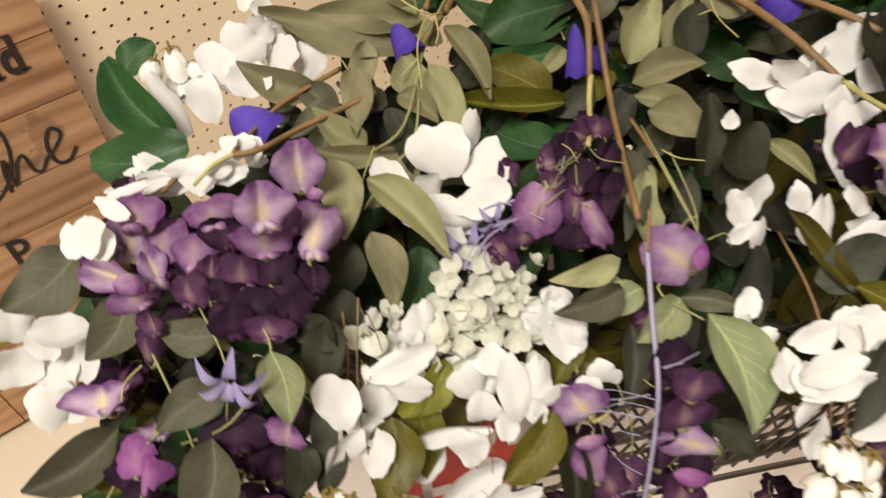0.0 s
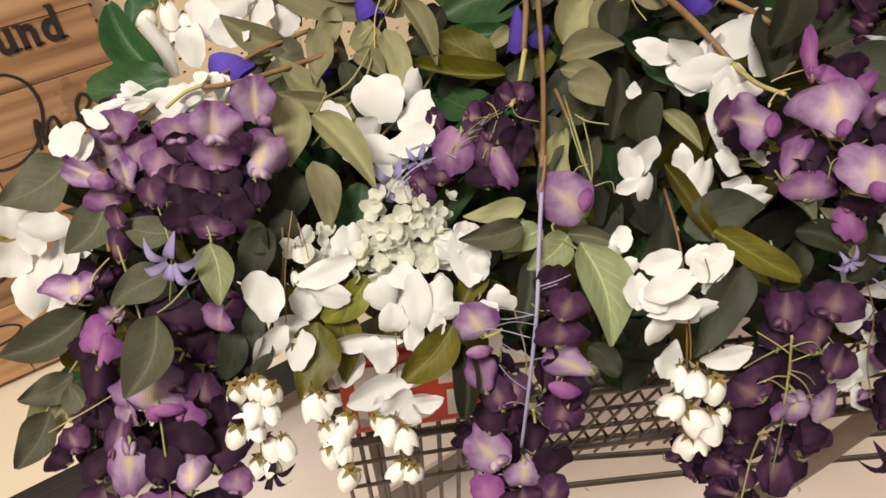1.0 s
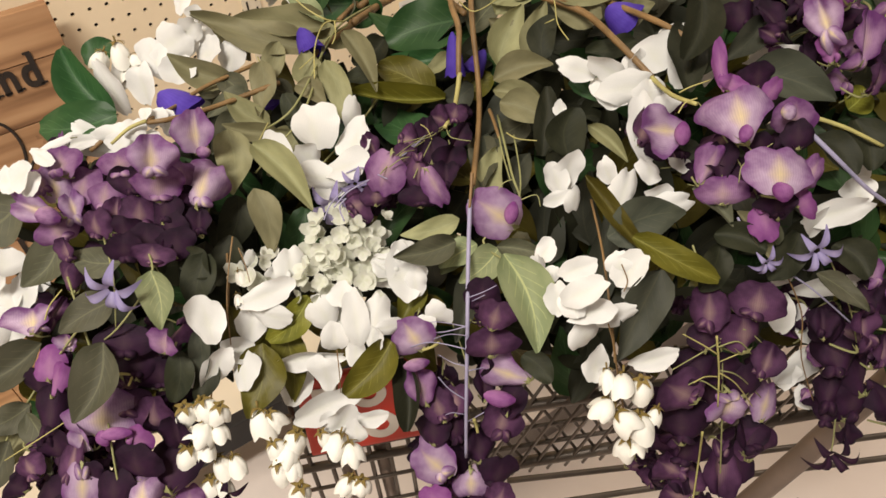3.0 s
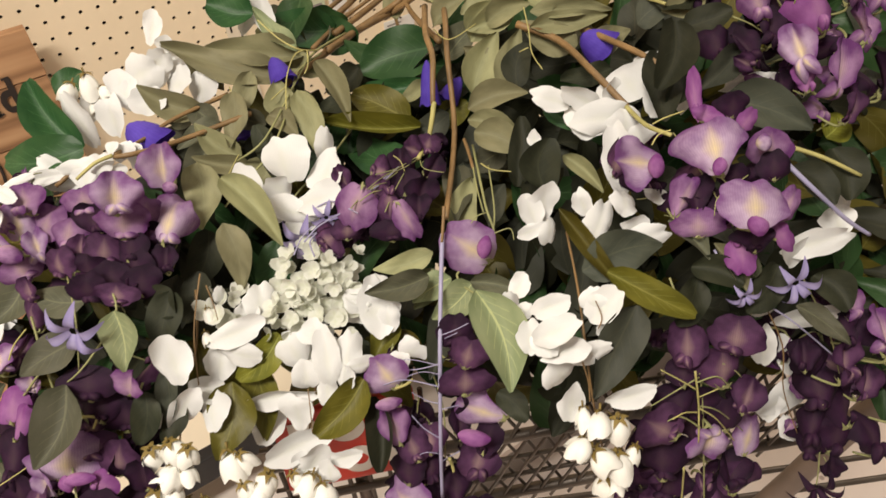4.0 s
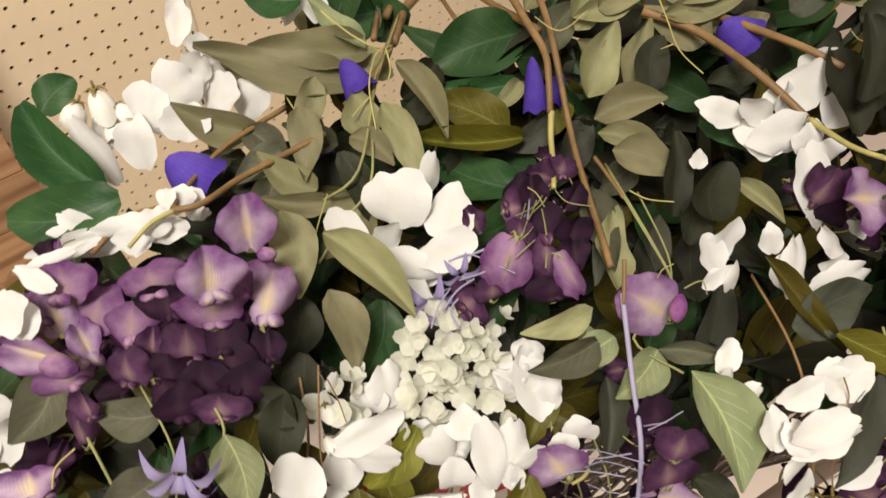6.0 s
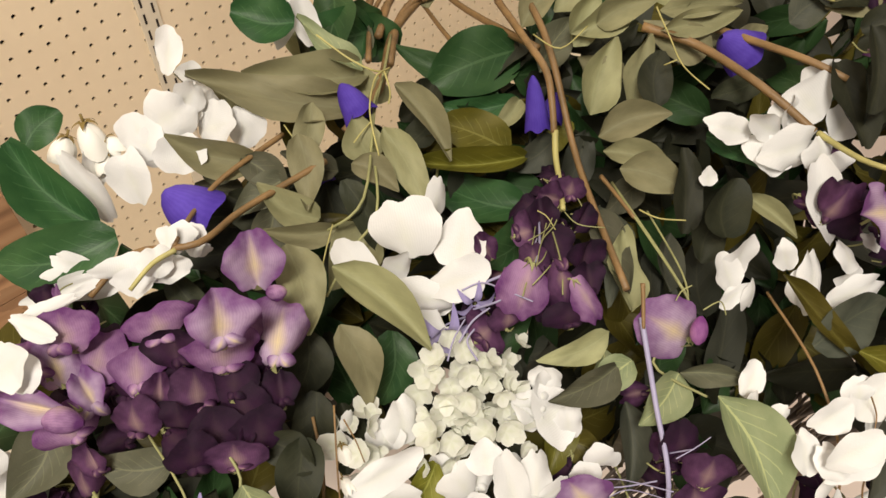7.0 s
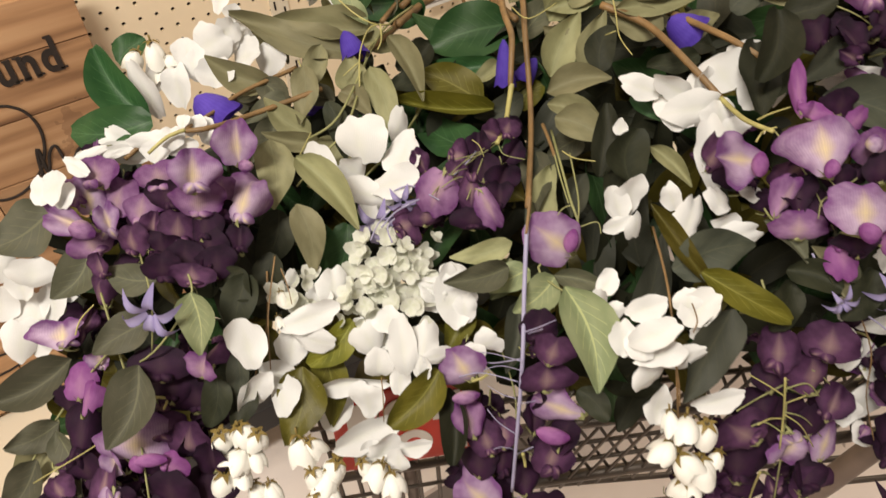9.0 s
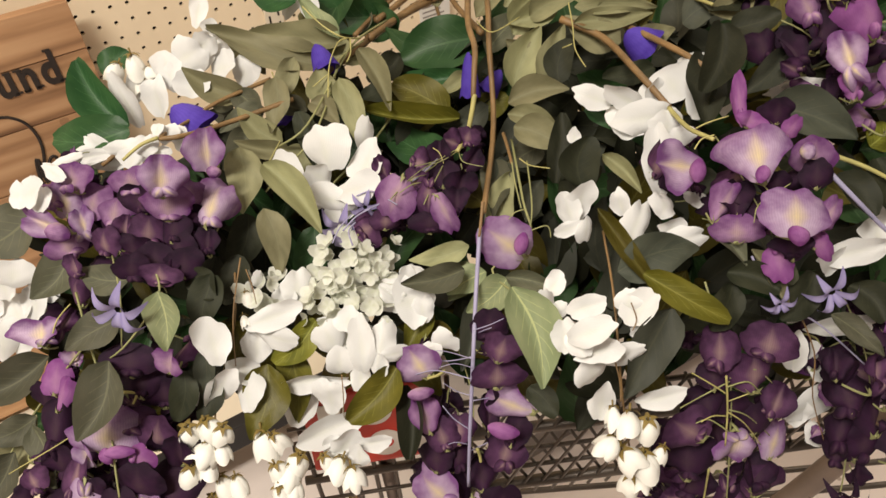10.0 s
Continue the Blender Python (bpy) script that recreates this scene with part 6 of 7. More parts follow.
spray = thing("star_flower_spray", "small plum coloured artificial star blossom below white buds", "artificial flower")
star(spray, (-0.100, -0.881, 1.067), 0.0303, "plum")
stem(spray, [(-0.097, -0.864, 1.090), (-0.098, -0.868, 1.068), (-0.100, -0.876, 1.060)], 0.0006, "green")

spray = thing("star_flower_spray", "pale lilac artificial star flowers on a long lilac stem", "artificial flower")
stem(spray, [(0.278, -0.986, 1.248), (0.281, -1.002, 1.240), (0.298, -1.021, 1.218), (0.312, -1.032, 1.205)], 0.0016, "lilac")
stem(spray, [(0.222, -0.990, 1.214), (0.226, -1.009, 1.194), (0.253, -1.029, 1.169), (0.275, -1.055, 1.141)], 0.0007, "lilac")
star(spray, (0.255, -1.026, 1.195), 0.0304)
star(spray, (0.222, -1.016, 1.197), 0.0200)

spray = thing("leaf_sprig", "sprig of dusty sage green artificial leaves on a yellowish stem", "artificial foliage")
leaf(spray, (0.1744, -0.5834, 1.2214), (0.1024, -0.6264, 1.2134), 0.036, "grey", 0)
leaf(spray, (0.1233, -0.5834, 1.2354), (0.1383, -0.6344, 1.2014), 0.034, "sage", 0)
leaf(spray, (0.1463, -0.5861, 1.2417), (0.1143, -0.6121, 1.2287), 0.025, "grey", 10)
stem(spray, [(0.135, -0.672, 1.239), (0.105, -0.693, 1.243), (0.090, -0.707, 1.231), (0.055, -0.749, 1.228), (0.034, -0.750, 1.214), (0.010, -0.759, 1.206)], 0.0009, "green")
stem(spray, [(0.130, -0.679, 1.246), (0.112, -0.688, 1.257), (0.102, -0.677, 1.265), (0.097, -0.656, 1.273)], 0.0007, "yellow")
stem(spray, [(0.116, -0.688, 1.255), (0.105, -0.694, 1.257), (0.092, -0.704, 1.248), (0.079, -0.725, 1.237)], 0.0006, "yellow")
stem(spray, [(0.118, -0.688, 1.254), (0.112, -0.699, 1.249), (0.106, -0.704, 1.246)], 0.0006, "yellow")
stem(spray, [(0.090, -0.707, 1.244), (0.083, -0.707, 1.241), (0.075, -0.709, 1.239)], 0.0005, "yellow")
stem(spray, [(0.060, -0.665, 1.235), (0.057, -0.682, 1.233), (0.060, -0.693, 1.234)], 0.0005, "yellow")
stem(spray, [(0.001, -0.766, 1.213), (0.015, -0.751, 1.217), (0.034, -0.738, 1.226)], 0.0005, "yellow")
stem(spray, [(0.250, -0.779, 1.278), (0.241, -0.796, 1.270), (0.229, -0.814, 1.265), (0.220, -0.836, 1.265)], 0.0005, "yellow")
stem(spray, [(0.230, -0.809, 1.266), (0.226, -0.804, 1.262)], 0.0005, "yellow")
stem(spray, [(0.207, -0.725, 1.255), (0.207, -0.746, 1.255), (0.231, -0.747, 1.260)], 0.0005, "yellow")
leaf(spray, (0.0640, -0.6288, 1.2132), (0.0410, -0.5818, 1.2382), 0.024, "sage", 20)
leaf(spray, (0.1274, -0.6815, 1.2263), (0.1014, -0.6515, 1.2553), 0.020, "sage", 20)
stem(spray, [(0.181, -0.623, 1.221), (0.127, -0.677, 1.244), (0.102, -0.696, 1.239), (0.055, -0.739, 1.231), (0.033, -0.734, 1.219)], 0.0010, "green")
leaf(spray, (0.0660, -0.6347, 1.2243), (0.0370, -0.6007, 1.2483), 0.022, "sage", 10)
leaf(spray, (0.0560, -0.7344, 1.2089), (0.0220, -0.7444, 1.1879), 0.030, "sage", 0)
leaf(spray, (0.0364, -0.6707, 1.2257), (0.0022, -0.6385, 1.2466), 0.0220, "sage", 0)
leaf(spray, (0.0569, -0.6834, 1.2411), (0.0361, -0.7122, 1.2153), 0.0198, "sage", 0)
leaf(spray, (0.0845, -0.7119, 1.2230), (0.0868, -0.6974, 1.2468), 0.0243, "sage", 0)
leaf(spray, (0.0694, -0.7129, 1.2303), (0.0785, -0.7407, 1.2205), 0.0170, "sage", 0)
leaf(spray, (0.0941, -0.7123, 1.2406), (0.0856, -0.7566, 1.2075), 0.0196, "sage", 0)
leaf(spray, (0.1209, -0.6926, 1.2460), (0.1198, -0.7391, 1.2147), 0.0176, "sage", 0)
leaf(spray, (0.0413, -0.7147, 1.2075), (0.0220, -0.6888, 1.2304), 0.0198, "sage", 0)
leaf(spray, (0.0425, -0.7288, 1.2087), (0.0091, -0.7090, 1.2191), 0.0144, "sage", 0)
leaf(spray, (0.0054, -0.7374, 1.2325), (-0.0115, -0.7705, 1.2049), 0.0252, "sage", 0)
leaf(spray, (0.0118, -0.7656, 1.2336), (0.0248, -0.8183, 1.2040), 0.0206, "sage", 0)
leaf(spray, (0.0014, -0.7803, 1.2108), (-0.0089, -0.8152, 1.1851), 0.0208, "sage", 0)
leaf(spray, (0.1020, -0.6806, 1.2313), (0.0312, -0.6190, 1.2594), 0.0279, "sage", 0)
leaf(spray, (0.1220, -0.6680, 1.2394), (0.0598, -0.6289, 1.2521), 0.0265, "sage", 0)
leaf(spray, (0.0413, -0.6905, 1.2236), (0.0046, -0.6878, 1.2175), 0.0190, "grey", 0)
leaf(spray, (0.0238, -0.6995, 1.2167), (-0.0050, -0.7120, 1.2011), 0.0222, "grey", 0)
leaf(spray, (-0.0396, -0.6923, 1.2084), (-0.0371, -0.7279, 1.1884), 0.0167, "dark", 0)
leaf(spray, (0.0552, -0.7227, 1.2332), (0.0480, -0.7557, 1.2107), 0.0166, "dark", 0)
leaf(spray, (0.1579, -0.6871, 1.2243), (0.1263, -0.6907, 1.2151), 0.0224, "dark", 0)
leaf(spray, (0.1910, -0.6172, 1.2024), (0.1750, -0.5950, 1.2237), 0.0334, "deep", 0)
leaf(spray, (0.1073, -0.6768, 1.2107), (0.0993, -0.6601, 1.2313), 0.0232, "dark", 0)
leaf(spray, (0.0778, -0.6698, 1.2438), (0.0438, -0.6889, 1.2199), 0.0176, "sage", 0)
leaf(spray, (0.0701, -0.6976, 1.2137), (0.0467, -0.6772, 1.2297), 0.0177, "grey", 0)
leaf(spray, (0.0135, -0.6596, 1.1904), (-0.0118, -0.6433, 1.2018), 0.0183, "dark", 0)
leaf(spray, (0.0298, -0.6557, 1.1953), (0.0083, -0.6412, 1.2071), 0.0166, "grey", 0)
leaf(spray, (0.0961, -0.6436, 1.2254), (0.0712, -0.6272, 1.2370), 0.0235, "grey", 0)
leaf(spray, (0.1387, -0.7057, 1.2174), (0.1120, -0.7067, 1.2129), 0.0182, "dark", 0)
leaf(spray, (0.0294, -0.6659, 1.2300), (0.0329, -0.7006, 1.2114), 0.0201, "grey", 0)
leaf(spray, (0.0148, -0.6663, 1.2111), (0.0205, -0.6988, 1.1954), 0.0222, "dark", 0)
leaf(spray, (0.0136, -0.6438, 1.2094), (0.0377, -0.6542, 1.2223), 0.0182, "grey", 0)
# gap leaf in the dark kind, shade of the hollow in its colour
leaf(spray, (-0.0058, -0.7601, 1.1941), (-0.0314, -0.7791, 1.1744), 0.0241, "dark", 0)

spray = thing("leaf_sprig", "sprig of dusty sage green artificial leaves with raised pale veins", "artificial foliage")
stem(spray, [(0.176, -0.815, 1.212), (0.142, -0.875, 1.215), (0.132, -0.896, 1.205), (0.103, -0.897, 1.193), (0.102, -0.927, 1.197)], 0.0009, "green")
leaf(spray, (0.1057, -0.8858, 1.1796), (0.0777, -0.8818, 1.1726), 0.019, "pale", 10)
leaf(spray, (0.1006, -0.8718, 1.1806), (0.0786, -0.8818, 1.1646), 0.019, "pale", 0)
leaf(spray, (0.122, -0.871, 1.193), (0.160, -0.836, 1.202), 0.022, "sage", 0)
leaf(spray, (0.167, -0.816, 1.200), (0.126, -0.860, 1.199), 0.021, "deepgrey", 0)
leaf(spray, (0.141, -0.880, 1.200), (0.169, -0.859, 1.206), 0.017, "deepgrey", 0)
leaf(spray, (0.0923, -0.9325, 1.2161), (0.0824, -0.9761, 1.1772), 0.0289, "pale", 0)
leaf(spray, (0.1056, -0.9099, 1.1945), (0.0750, -0.9101, 1.1831), 0.0211, "pale", 0)
leaf(spray, (0.0899, -0.8852, 1.1904), (0.0505, -0.8733, 1.1910), 0.0185, "grey", 0)
leaf(spray, (0.1030, -0.8705, 1.1922), (0.0658, -0.8597, 1.1928), 0.0152, "sage", 0)
leaf(spray, (0.1036, -0.9107, 1.1982), (0.1250, -0.9365, 1.1963), 0.0121, "grey", 0)

spray = thing("leaf_sprig", "sprig of grey green artificial leaves with yellow midribs", "artificial foliage")
stem(spray, [(-0.076, -0.797, 1.214), (-0.081, -0.813, 1.206), (-0.111, -0.818, 1.184), (-0.136, -0.794, 1.155)], 0.0007, "green")
# dark leaves plug the gaps here, shade between racemes painted into them
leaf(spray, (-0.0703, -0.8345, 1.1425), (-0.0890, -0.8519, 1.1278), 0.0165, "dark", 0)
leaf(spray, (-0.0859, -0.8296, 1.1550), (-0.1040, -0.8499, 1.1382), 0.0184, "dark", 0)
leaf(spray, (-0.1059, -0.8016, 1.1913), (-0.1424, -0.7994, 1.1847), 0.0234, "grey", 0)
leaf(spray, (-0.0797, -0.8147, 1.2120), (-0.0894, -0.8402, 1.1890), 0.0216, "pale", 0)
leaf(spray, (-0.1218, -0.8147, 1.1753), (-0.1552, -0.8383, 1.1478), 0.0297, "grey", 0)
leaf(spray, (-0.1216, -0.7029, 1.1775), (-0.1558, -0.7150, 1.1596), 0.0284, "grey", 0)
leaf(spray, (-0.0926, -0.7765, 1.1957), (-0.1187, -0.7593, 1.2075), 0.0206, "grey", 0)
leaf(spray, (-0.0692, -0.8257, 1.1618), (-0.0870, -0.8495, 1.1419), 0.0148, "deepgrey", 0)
# dark fill below the purple raceme; its colour stands for shade
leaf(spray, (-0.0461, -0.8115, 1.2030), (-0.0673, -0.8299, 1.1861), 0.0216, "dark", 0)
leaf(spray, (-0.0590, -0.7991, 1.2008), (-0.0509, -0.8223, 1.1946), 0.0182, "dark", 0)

spray = thing("leaf_sprig", "sprig of large grey green artificial leaves low at cart side", "artificial foliage")
stem(spray, [(-0.132, -0.788, 1.170), (-0.166, -0.769, 1.128), (-0.195, -0.775, 1.107), (-0.221, -0.784, 1.086)], 0.0008, "green")
leaf(spray, (-0.1847, -0.7646, 1.1049), (-0.2337, -0.7826, 1.0719), 0.026, "sage", 0)
leaf(spray, (-0.1718, -0.7653, 1.1025), (-0.1818, -0.7413, 1.1095), 0.014, "olive", 0)
leaf(spray, (-0.1780, -0.6514, 1.1430), (-0.2050, -0.6264, 1.1540), 0.028, "olive", 10)
leaf(spray, (-0.1834, -0.7748, 1.1138), (-0.2180, -0.7709, 1.1097), 0.0210, "grey", 0)
leaf(spray, (-0.1858, -0.7824, 1.1170), (-0.1865, -0.8203, 1.0934), 0.0192, "grey", 0)
leaf(spray, (-0.2037, -0.7846, 1.1020), (-0.2359, -0.7993, 1.0828), 0.0239, "grey", 0)
leaf(spray, (-0.1602, -0.7525, 1.1396), (-0.2160, -0.7460, 1.1270), 0.0283, "grey", 0)
leaf(spray, (-0.1317, -0.6746, 1.1979), (-0.1791, -0.6737, 1.1847), 0.0373, "grey", 0)

spray = thing("leaf_sprig", "cluster of dark green glossy artificial leaves with pale veins", "artificial foliage")
leaf(spray, (-0.0478, -0.5498, 1.2152), (-0.0218, -0.5538, 1.2282), 0.024, "deep", 0)
leaf(spray, (-0.0501, -0.6431, 1.2176), (-0.0616, -0.6017, 1.2579), 0.0286, "deep", 0)
leaf(spray, (-0.0519, -0.6794, 1.2376), (-0.1039, -0.6563, 1.2415), 0.0331, "deep", 0)

spray = thing("leaf_sprig", "deep green rounded artificial leaves among brown stems", "artificial foliage")
stem(spray, [(0.201, -0.701, 1.213), (0.233, -0.632, 1.196), (0.258, -0.574, 1.194)], 0.0022, "brown")
leaf(spray, (0.180, -0.605, 1.219), (0.127, -0.622, 1.254), 0.037, "deep", 10)
leaf(spray, (0.105, -0.623, 1.263), (0.078, -0.599, 1.272), 0.029, "deep", 10)
leaf(spray, (0.162, -0.588, 1.249), (0.117, -0.628, 1.244), 0.028, "deep", 0)
leaf(spray, (0.194, -0.594, 1.204), (0.166, -0.597, 1.237), 0.026, "deep", 20)
leaf(spray, (0.236, -0.541, 1.209), (0.187, -0.564, 1.258), 0.031, "deep", 20)
leaf(spray, (0.229, -0.706, 1.238), (0.265, -0.694, 1.251), 0.023, "deep", 0)
leaf(spray, (0.1448, -0.7812, 1.1871), (0.1268, -0.7192, 1.1821), 0.030, "deep", 0)
leaf(spray, (0.135, -0.789, 1.191), (0.096, -0.799, 1.200), 0.029, "deep", 0)
leaf(spray, (0.0641, -0.8280, 1.1570), (0.0951, -0.8270, 1.1870), 0.020, "deep", 0)
leaf(spray, (0.2231, -0.7002, 1.2246), (0.1628, -0.6817, 1.2203), 0.0440, "deep", 0)
leaf(spray, (0.1947, -0.7277, 1.2139), (0.1499, -0.7066, 1.2197), 0.0166, "deep", 0)
leaf(spray, (0.1927, -0.7309, 1.2170), (0.1614, -0.7336, 1.2088), 0.0128, "sage", 0)
leaf(spray, (0.2162, -0.8440, 1.2395), (0.2480, -0.8910, 1.2244), 0.0255, "deep", 0)
leaf(spray, (0.0305, -0.7842, 1.1803), (0.0034, -0.8040, 1.1593), 0.0245, "deep", 0)

spray = thing("leaf_sprig", "olive yellow artificial leaves with darker veins between stems", "artificial foliage")
leaf(spray, (0.1911, -0.7545, 1.1905), (0.2151, -0.7555, 1.2015), 0.023, "olive", 0)
leaf(spray, (0.0017, -0.8184, 1.1300), (0.0367, -0.8644, 1.1160), 0.031, "darkolive", 0)
leaf(spray, (-0.0166, -0.8148, 1.1258), (-0.0546, -0.8168, 1.1118), 0.032, "darkolive", 0)
leaf(spray, (0.0555, -0.8482, 1.1207), (0.0595, -0.8962, 1.0887), 0.031, "darkolive", 0)
leaf(spray, (0.0289, -0.8196, 1.1288), (0.0329, -0.8716, 1.0888), 0.031, "dark", 0)
leaf(spray, (0.0193, -0.8486, 1.1206), (-0.0097, -0.8426, 1.0856), 0.028, "darkolive", 0)
leaf(spray, (0.0620, -0.8742, 1.1399), (0.0740, -0.9032, 1.1369), 0.020, "darkolive", 0)
leaf(spray, (-0.0217, -0.8386, 1.1431), (-0.0395, -0.8758, 1.1115), 0.0232, "darkolive", 0)
leaf(spray, (-0.0457, -0.8118, 1.1554), (-0.0653, -0.8361, 1.1343), 0.0178, "darkolive", 0)
leaf(spray, (-0.0132, -0.7920, 1.1685), (-0.0321, -0.8148, 1.1490), 0.0175, "dark", 0)
leaf(spray, (0.0661, -0.8704, 1.1625), (0.0403, -0.8875, 1.1444), 0.0193, "darkolive", 0)
leaf(spray, (0.0442, -0.8575, 1.1370), (0.0357, -0.8835, 1.1198), 0.0176, "dark", 0)
leaf(spray, (0.1650, -0.7469, 1.2017), (0.1357, -0.7158, 1.2241), 0.0298, "olive", 0)
leaf(spray, (0.1687, -0.7569, 1.2001), (0.1069, -0.7207, 1.2106), 0.0161, "olive", 0)
leaf(spray, (0.1618, -0.9219, 1.2322), (0.1696, -0.9762, 1.1986), 0.0119, "darkolive", 0)
leaf(spray, (0.1597, -0.9670, 1.2166), (0.1869, -1.0122, 1.2008), 0.0174, "olive", 0)
leaf(spray, (0.1717, -0.6868, 1.1998), (0.1590, -0.6710, 1.2172), 0.0242, "dark", 0)
leaf(spray, (-0.0380, -0.8449, 1.1421), (-0.0666, -0.8722, 1.1138), 0.0319, "darkolive", 0)
leaf(spray, (0.0275, -0.9015, 1.1526), (-0.0125, -0.9085, 1.1362), 0.0241, "olive", 0)
leaf(spray, (-0.0011, -0.8486, 1.1657), (-0.0368, -0.8547, 1.1523), 0.0203, "olive", 0)
leaf(spray, (0.0300, -0.9059, 1.1377), (0.0124, -0.9382, 1.1105), 0.0171, "dark", 0)
leaf(spray, (-0.0235, -0.7884, 1.1875), (-0.0496, -0.8026, 1.1719), 0.0216, "dark", 0)
leaf(spray, (0.0904, -0.8949, 1.1679), (0.0638, -0.9201, 1.1424), 0.0166, "deepgrey", 0)

spray = thing("leaf_sprig", "sage artificial leaves fanning from a thick brown branch", "artificial foliage")
stem(spray, [(0.264, -0.638, 1.301), (0.261, -0.651, 1.260), (0.228, -0.709, 1.254), (0.206, -0.743, 1.244), (0.177, -0.791, 1.209), (0.117, -0.867, 1.212)], 0.0026, "brown")
leaf(spray, (0.1728, -0.8789, 1.1976), (0.2088, -0.8699, 1.2086), 0.022, "dark", 0)
leaf(spray, (0.160, -0.813, 1.199), (0.126, -0.865, 1.197), 0.021, "grey", 0)
leaf(spray, (0.1992, -0.8212, 1.2009), (0.1692, -0.8202, 1.1939), 0.021, "grey", 0)
leaf(spray, (0.1928, -0.7610, 1.2038), (0.1554, -0.7562, 1.1990), 0.0217, "deepgrey", 0)
leaf(spray, (0.1878, -0.7940, 1.2265), (0.2246, -0.8165, 1.2352), 0.0211, "sage", 0)
leaf(spray, (0.1818, -0.8021, 1.2243), (0.2046, -0.8372, 1.2150), 0.0167, "sage", 0)
leaf(spray, (0.1759, -0.8179, 1.2253), (0.1958, -0.8514, 1.2159), 0.0236, "sage", 0)
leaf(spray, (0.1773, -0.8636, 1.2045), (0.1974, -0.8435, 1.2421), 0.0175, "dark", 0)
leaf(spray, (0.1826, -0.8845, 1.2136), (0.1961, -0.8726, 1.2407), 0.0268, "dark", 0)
leaf(spray, (0.2035, -0.8783, 1.2264), (0.2106, -0.9106, 1.2117), 0.0115, "sage", 0)
leaf(spray, (0.2062, -0.7745, 1.2219), (0.2378, -0.7637, 1.2571), 0.0263, "sage", 0)
leaf(spray, (0.2774, -0.8075, 1.2500), (0.2503, -0.7802, 1.2702), 0.0256, "sage", 0)
leaf(spray, (0.2345, -0.7759, 1.2333), (0.2127, -0.7550, 1.2506), 0.0237, "sage", 0)

spray = thing("leaf_sprig", "dark grey green artificial leaves overlapping purple florets", "artificial foliage")
leaf(spray, (0.2892, -0.8741, 1.2676), (0.2532, -0.9151, 1.2556), 0.027, "dark", 0)
leaf(spray, (0.2943, -0.8902, 1.2646), (0.2643, -0.9062, 1.2506), 0.019, "dark", 0)
leaf(spray, (0.267, -0.787, 1.267), (0.305, -0.802, 1.269), 0.021, "sage", 20)
leaf(spray, (0.263, -0.766, 1.273), (0.306, -0.784, 1.279), 0.023, "sage", 10)
leaf(spray, (0.262, -0.756, 1.274), (0.230, -0.736, 1.251), 0.022, "sage", 0)
leaf(spray, (0.315, -0.786, 1.273), (0.332, -0.830, 1.295), 0.021, "sage", 0)
leaf(spray, (0.333, -0.866, 1.300), (0.315, -0.849, 1.280), 0.023, "sage", 0)
leaf(spray, (0.326, -0.856, 1.290), (0.338, -0.884, 1.301), 0.019, "sage", 0)
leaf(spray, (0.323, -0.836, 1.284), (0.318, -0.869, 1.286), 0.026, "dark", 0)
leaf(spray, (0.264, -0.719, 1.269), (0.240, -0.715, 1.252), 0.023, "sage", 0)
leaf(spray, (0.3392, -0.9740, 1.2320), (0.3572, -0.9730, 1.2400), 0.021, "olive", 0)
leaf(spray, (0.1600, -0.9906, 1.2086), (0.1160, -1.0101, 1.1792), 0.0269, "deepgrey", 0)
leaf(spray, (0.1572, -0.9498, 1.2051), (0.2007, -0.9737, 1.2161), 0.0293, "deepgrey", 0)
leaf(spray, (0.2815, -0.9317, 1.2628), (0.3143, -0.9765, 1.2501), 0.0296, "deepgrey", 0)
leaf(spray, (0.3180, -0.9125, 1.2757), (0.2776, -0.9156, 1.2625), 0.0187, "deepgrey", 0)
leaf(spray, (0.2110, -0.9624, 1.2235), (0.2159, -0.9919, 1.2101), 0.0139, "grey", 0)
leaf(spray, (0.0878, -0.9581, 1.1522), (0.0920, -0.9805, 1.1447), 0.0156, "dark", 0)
# shade at the right is put into these grey and dark leaves
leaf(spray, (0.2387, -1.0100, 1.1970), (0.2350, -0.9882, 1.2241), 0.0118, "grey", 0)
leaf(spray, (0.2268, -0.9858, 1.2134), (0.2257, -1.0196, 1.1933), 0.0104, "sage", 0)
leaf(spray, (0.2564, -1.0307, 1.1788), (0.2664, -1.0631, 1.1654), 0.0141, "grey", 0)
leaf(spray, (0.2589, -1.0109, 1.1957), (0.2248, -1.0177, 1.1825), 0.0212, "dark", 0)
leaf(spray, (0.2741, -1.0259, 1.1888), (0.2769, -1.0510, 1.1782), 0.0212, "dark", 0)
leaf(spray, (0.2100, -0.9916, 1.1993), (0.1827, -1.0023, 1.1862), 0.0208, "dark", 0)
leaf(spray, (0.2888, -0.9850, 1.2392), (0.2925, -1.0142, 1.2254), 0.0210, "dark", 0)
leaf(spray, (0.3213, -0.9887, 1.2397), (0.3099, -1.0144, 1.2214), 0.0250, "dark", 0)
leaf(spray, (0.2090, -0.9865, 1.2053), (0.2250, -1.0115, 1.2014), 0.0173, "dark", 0)

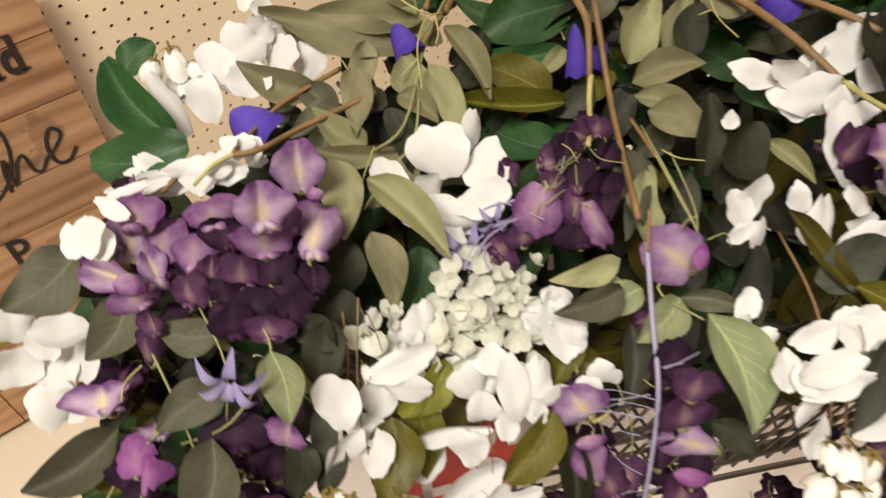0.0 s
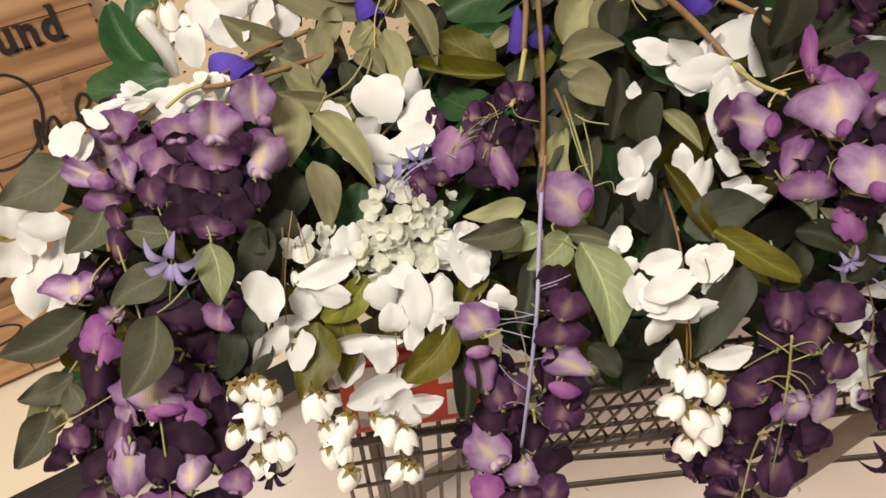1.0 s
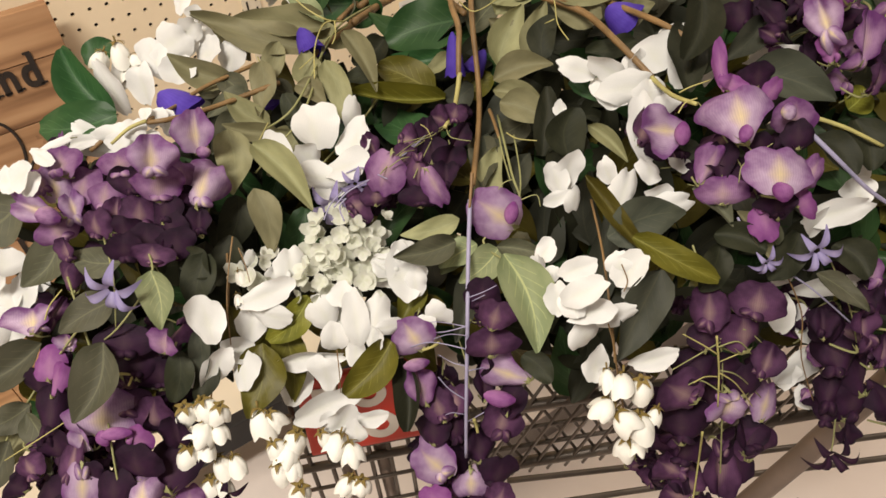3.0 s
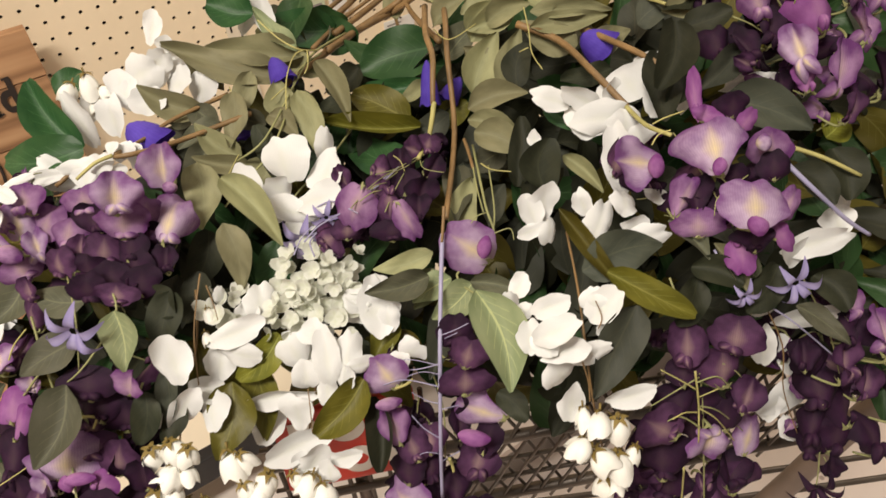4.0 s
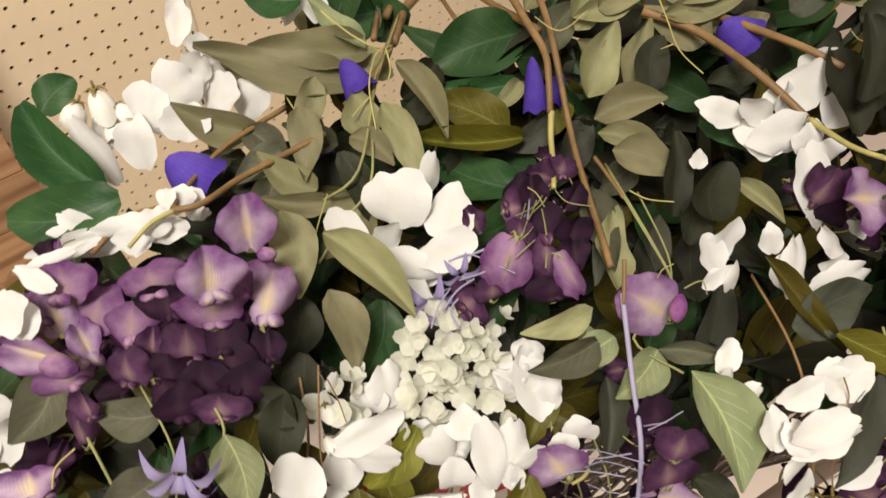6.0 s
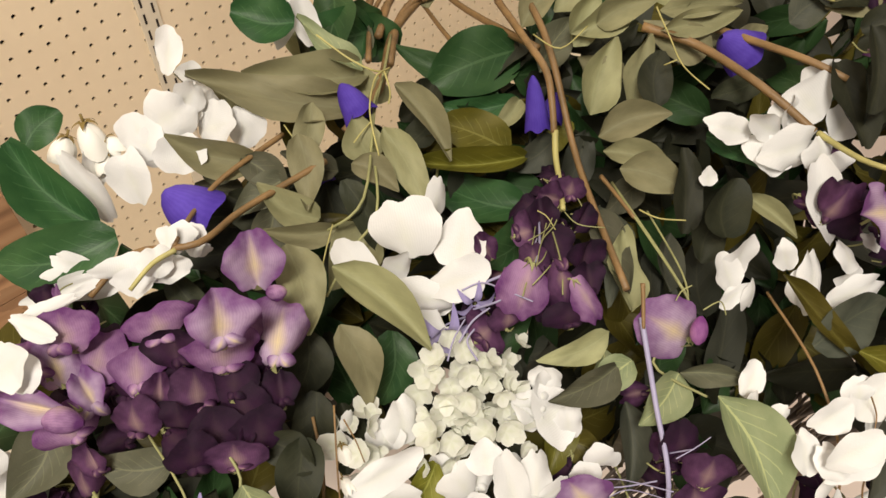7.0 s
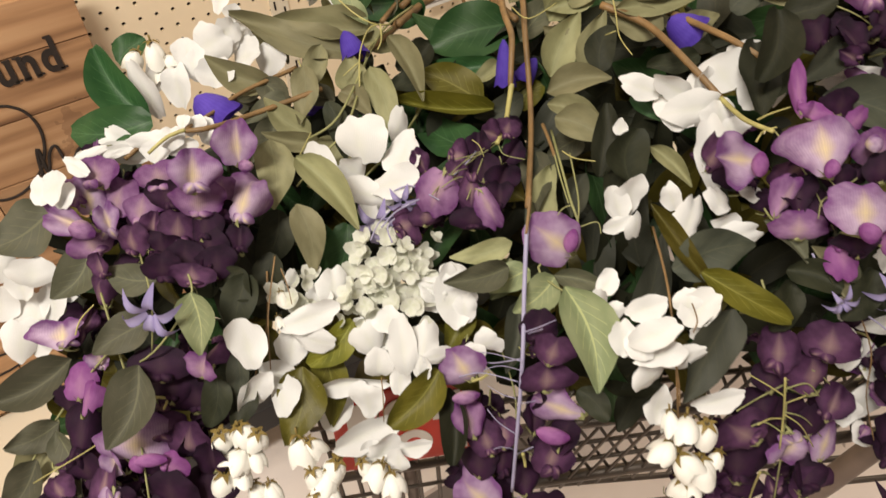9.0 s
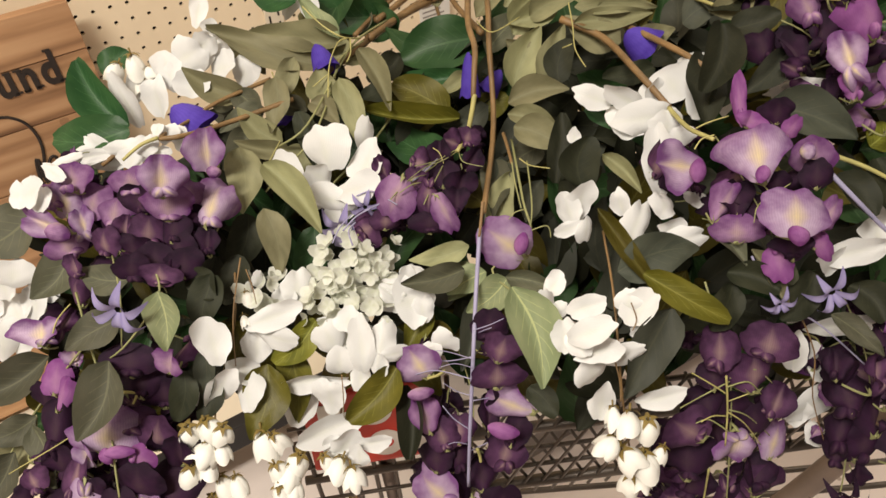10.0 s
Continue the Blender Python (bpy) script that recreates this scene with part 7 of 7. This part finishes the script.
spray = thing("leaf_sprig", "sage artificial leaves arching over the crown of the bunch", "artificial foliage")
leaf(spray, (0.219, -0.706, 1.246), (0.255, -0.708, 1.261), 0.020, "sage", 0)
leaf(spray, (0.231, -0.739, 1.242), (0.259, -0.733, 1.264), 0.024, "sage", 10)
leaf(spray, (0.241, -0.747, 1.257), (0.263, -0.772, 1.275), 0.019, "sage", 20)
leaf(spray, (0.256, -0.779, 1.273), (0.306, -0.815, 1.273), 0.016, "sage", 10)
leaf(spray, (0.305, -0.837, 1.269), (0.322, -0.854, 1.287), 0.023, "deepgrey", 0)
leaf(spray, (0.309, -0.874, 1.279), (0.326, -0.895, 1.294), 0.021, "dark", 0)
leaf(spray, (0.238, -0.694, 1.250), (0.265, -0.626, 1.240), 0.021, "sage", 0)
leaf(spray, (0.254, -0.585, 1.195), (0.268, -0.552, 1.217), 0.024, "sage", 0)
leaf(spray, (0.2984, -0.7830, 1.2472), (0.2854, -0.8220, 1.2512), 0.018, "grey", 0)
leaf(spray, (0.1163, -0.6701, 1.2466), (0.1043, -0.6271, 1.2686), 0.016, "pale", 20)
leaf(spray, (0.0670, -0.6277, 1.2243), (0.0320, -0.6027, 1.2453), 0.020, "sage", 0)
leaf(spray, (0.2137, -0.7279, 1.2263), (0.2537, -0.7229, 1.2453), 0.025, "grey", 0)
leaf(spray, (0.251, -0.785, 1.265), (0.304, -0.811, 1.268), 0.017, "sage", 10)
leaf(spray, (0.2873, -0.8828, 1.2942), (0.2529, -0.9054, 1.2670), 0.0251, "dark", 0)
leaf(spray, (0.2194, -0.7950, 1.2283), (0.2449, -0.7808, 1.2635), 0.0206, "sage", 0)
leaf(spray, (0.2785, -0.8190, 1.2453), (0.3096, -0.8299, 1.2614), 0.0212, "sage", 0)
leaf(spray, (0.2807, -0.8399, 1.2443), (0.2423, -0.8291, 1.2443), 0.0166, "dark", 0)
leaf(spray, (0.2214, -0.8082, 1.2381), (0.2358, -0.7980, 1.2643), 0.0209, "dark", 0)

spray = thing("brown_stem_bundle", "bundle of brown artificial flower stems tied together at the top", "artificial stem")
stem(spray, [(0.145, -0.661, 1.233), (0.219, -0.592, 1.206), (0.266, -0.585, 1.215), (0.267, -0.646, 1.266)], 0.0034, "brown")
stem(spray, [(0.173, -0.619, 1.222), (0.255, -0.550, 1.201), (0.275, -0.585, 1.239)], 0.0029, "brown")
stem(spray, [(0.215, -0.578, 1.207), (0.268, -0.551, 1.208), (0.275, -0.595, 1.248)], 0.0032, "brown")
stem(spray, [(0.188, -0.590, 1.221), (0.242, -0.543, 1.213), (0.266, -0.550, 1.236)], 0.0031, "brown")
stem(spray, [(0.210, -0.727, 1.245), (0.255, -0.612, 1.212), (0.267, -0.567, 1.225), (0.257, -0.578, 1.258)], 0.0026, "brown")
stem(spray, [(0.248, -0.571, 1.194), (0.271, -0.609, 1.228), (0.277, -0.640, 1.266)], 0.0033, "brown")
stem(spray, [(0.169, -0.599, 1.231), (0.240, -0.537, 1.217), (0.265, -0.542, 1.239)], 0.0022, "brown")
stem(spray, [(0.139, -0.648, 1.232), (0.204, -0.579, 1.212), (0.273, -0.542, 1.209)], 0.0021, "brown")
stem(spray, [(0.288, -0.800, 1.257), (0.278, -0.858, 1.268), (0.280, -0.885, 1.266)], 0.0025, "brown")
stem(spray, [(0.312, -0.799, 1.280), (0.314, -0.824, 1.283), (0.311, -0.854, 1.288)], 0.0015, "yellow")
stem(spray, [(0.329, -0.893, 1.307), (0.336, -0.912, 1.308), (0.346, -0.924, 1.308)], 0.0013, "yellow")
stem(spray, [(0.292, -0.976, 1.248), (0.305, -0.993, 1.243), (0.320, -1.011, 1.233)], 0.0015, "yellow")
